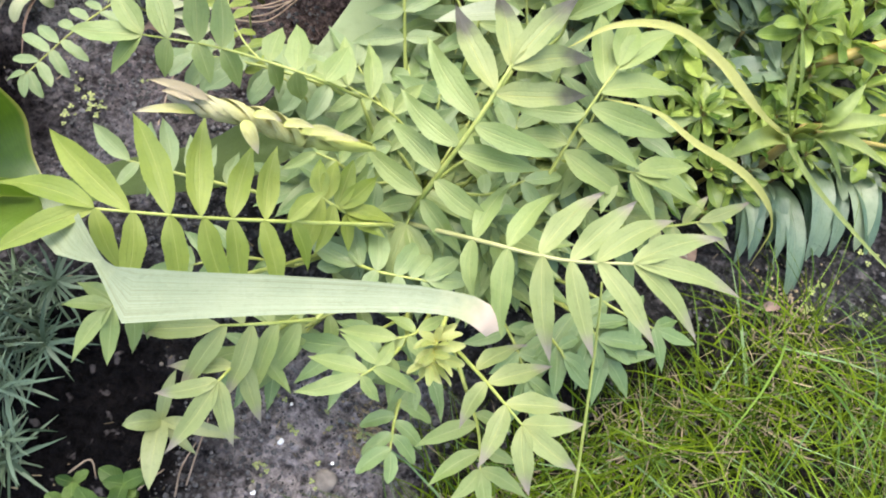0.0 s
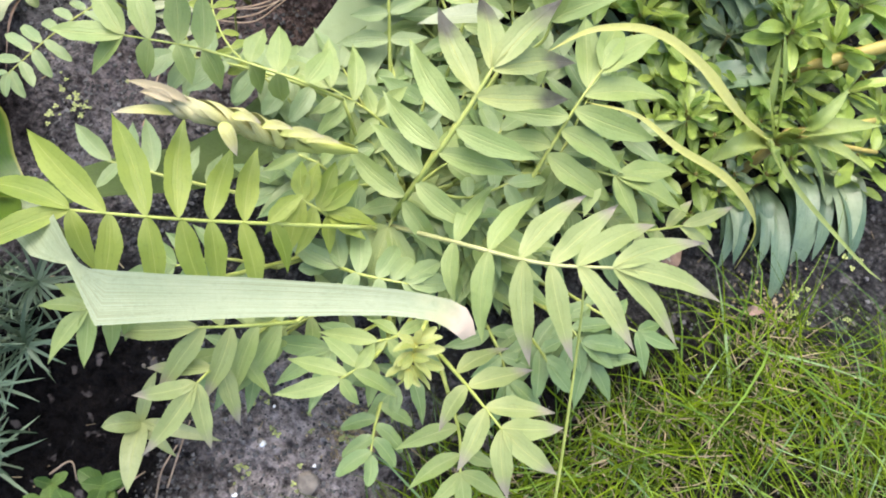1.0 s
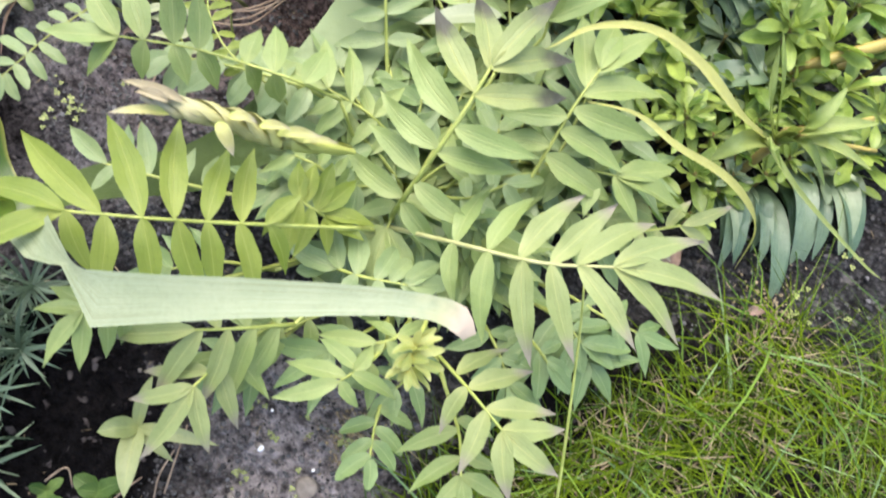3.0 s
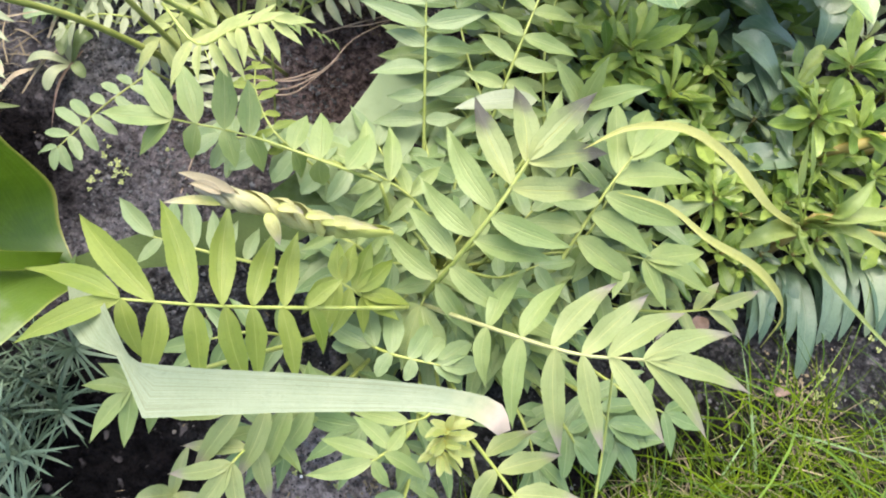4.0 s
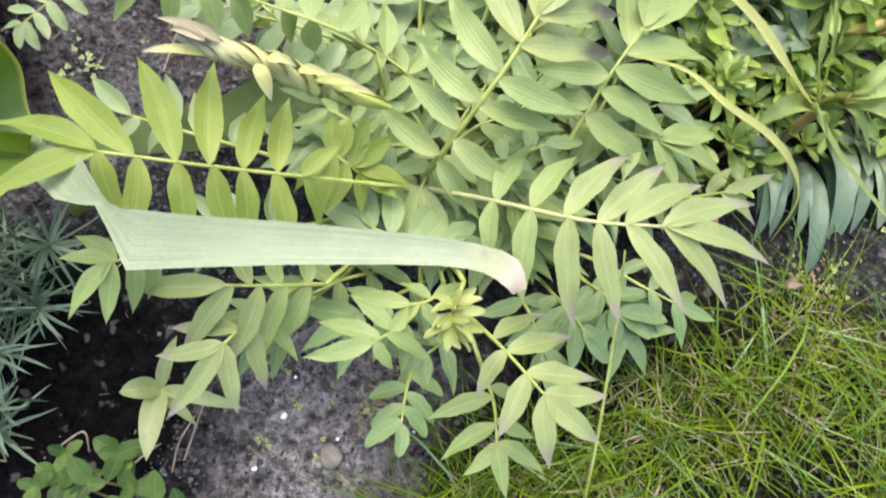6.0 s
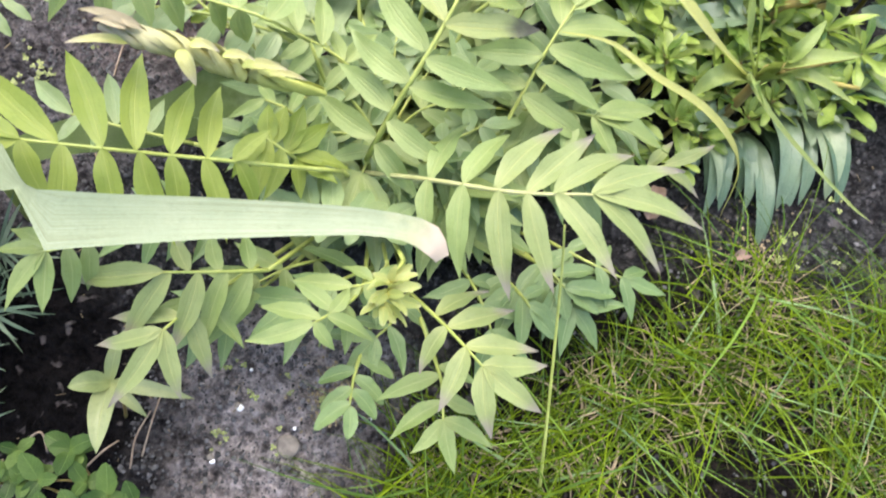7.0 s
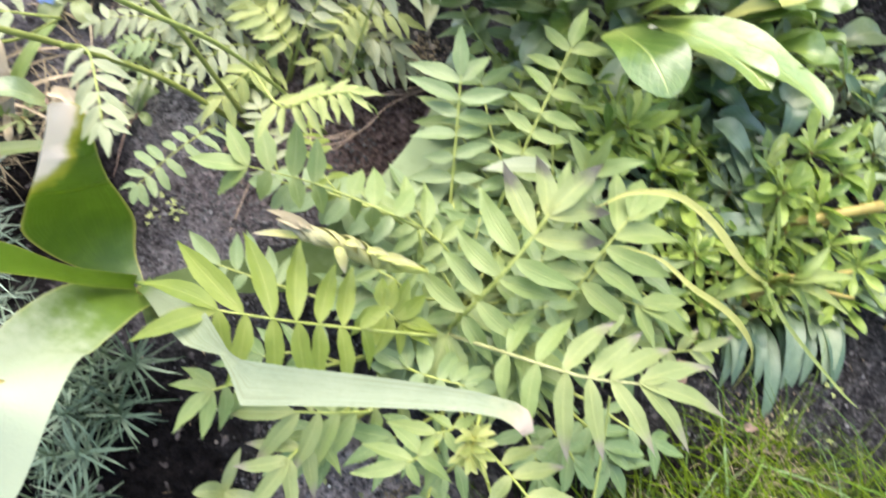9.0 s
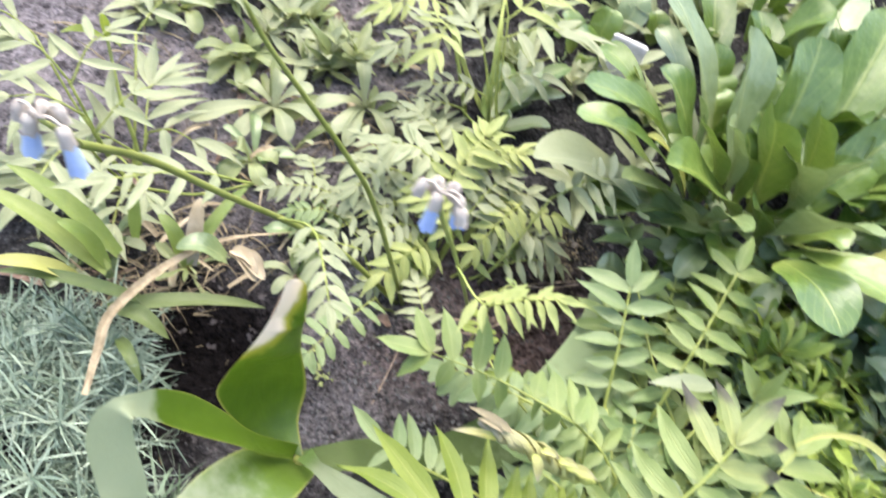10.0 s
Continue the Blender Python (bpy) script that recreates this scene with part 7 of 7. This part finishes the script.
for pts in ([(-0.158, 0.464, -0.019), (-0.131, 0.468, -0.002), (-0.109, 0.494, 0.010), (-0.099, 0.532, 0.009), (-0.072, 0.582, -0.001)], [(-0.171, 0.471, -0.022), (-0.141, 0.481, -0.012), (-0.124, 0.501, -0.014)], [(-0.119, 0.553, -0.009), (-0.093, 0.558, 0.003), (-0.062, 0.588, 0.001)], [(-0.170, 0.456, -0.017), (-0.135, 0.462, -0.009), (-0.120, 0.492, -0.011), (-0.109, 0.520, -0.011)], [(-0.171, 0.470, -0.020), (-0.137, 0.480, -0.012), (-0.120, 0.498, -0.012)], [(-0.188, 0.336, -0.039), (-0.193, 0.387, -0.029), (-0.196, 0.411, -0.032)],
                         [(-0.058, 0.069, -0.054), (-0.059, 0.089, -0.039), (-0.055, 0.109, -0.033)], [(-0.053, 0.079, -0.052), (-0.052, 0.104, -0.035), (-0.054, 0.129, -0.038)], [(-0.140, 0.063, -0.064), (-0.126, 0.076, -0.051), (-0.119, 0.065, -0.061)],
                         [(-0.134, 0.540, -0.011), (-0.103, 0.561, -0.002), (-0.066, 0.593, -0.001)], [(-0.089, 0.060, -0.057), (-0.079, 0.075, -0.048), (-0.073, 0.085, -0.053)]):
    twig = thing("twig", Vector(pts[0]), "thin pale brown dry root or twig on the soil", "twig", "dry twigs")
    child("twig_stem", mesh_from("twig_stem", *tube_data(pts, 0.0009, 0.0006, 16, 5), ROOT), twig)
for at, size, mat, label in (((-0.228, 0.430, -0.034), 0.022, DEAD, "curled brown dead leaf on the soil"), ((0.265, 0.365, 0.017), 0.030, DEAD, "dry reddish brown dead leaf under the plants"), ((-0.169, 0.566, -0.012), 0.022, PAPERY, "small tan dead leaf on the soil"),
                             ((0.341, 0.339, 0.022), 0.016, DEAD, "bleached dry leaf at the lawn's edge"), ((-0.056, 0.765, 0.019), 0.022, DEAD, "brown dead leaf on the soil")):
    dead = thing("dead_leaf", Vector(at), label, "dead leaf", "dead leaves")
    az = rnd.uniform(0, 6)
    a = Vector(at) - Vector((math.cos(az), math.sin(az), 0)) * size * 0.5
    b = Vector(at) + Vector((math.cos(az), math.sin(az), 0.2)) * size * 0.5
    child("blade", strap_mesh("dead_leaf", [a, (a + b) / 2 + Vector((0, 0, 0.005)), b], size * 0.55, mat, "ovate", 0.6, n=10, wave=0.5), dead)
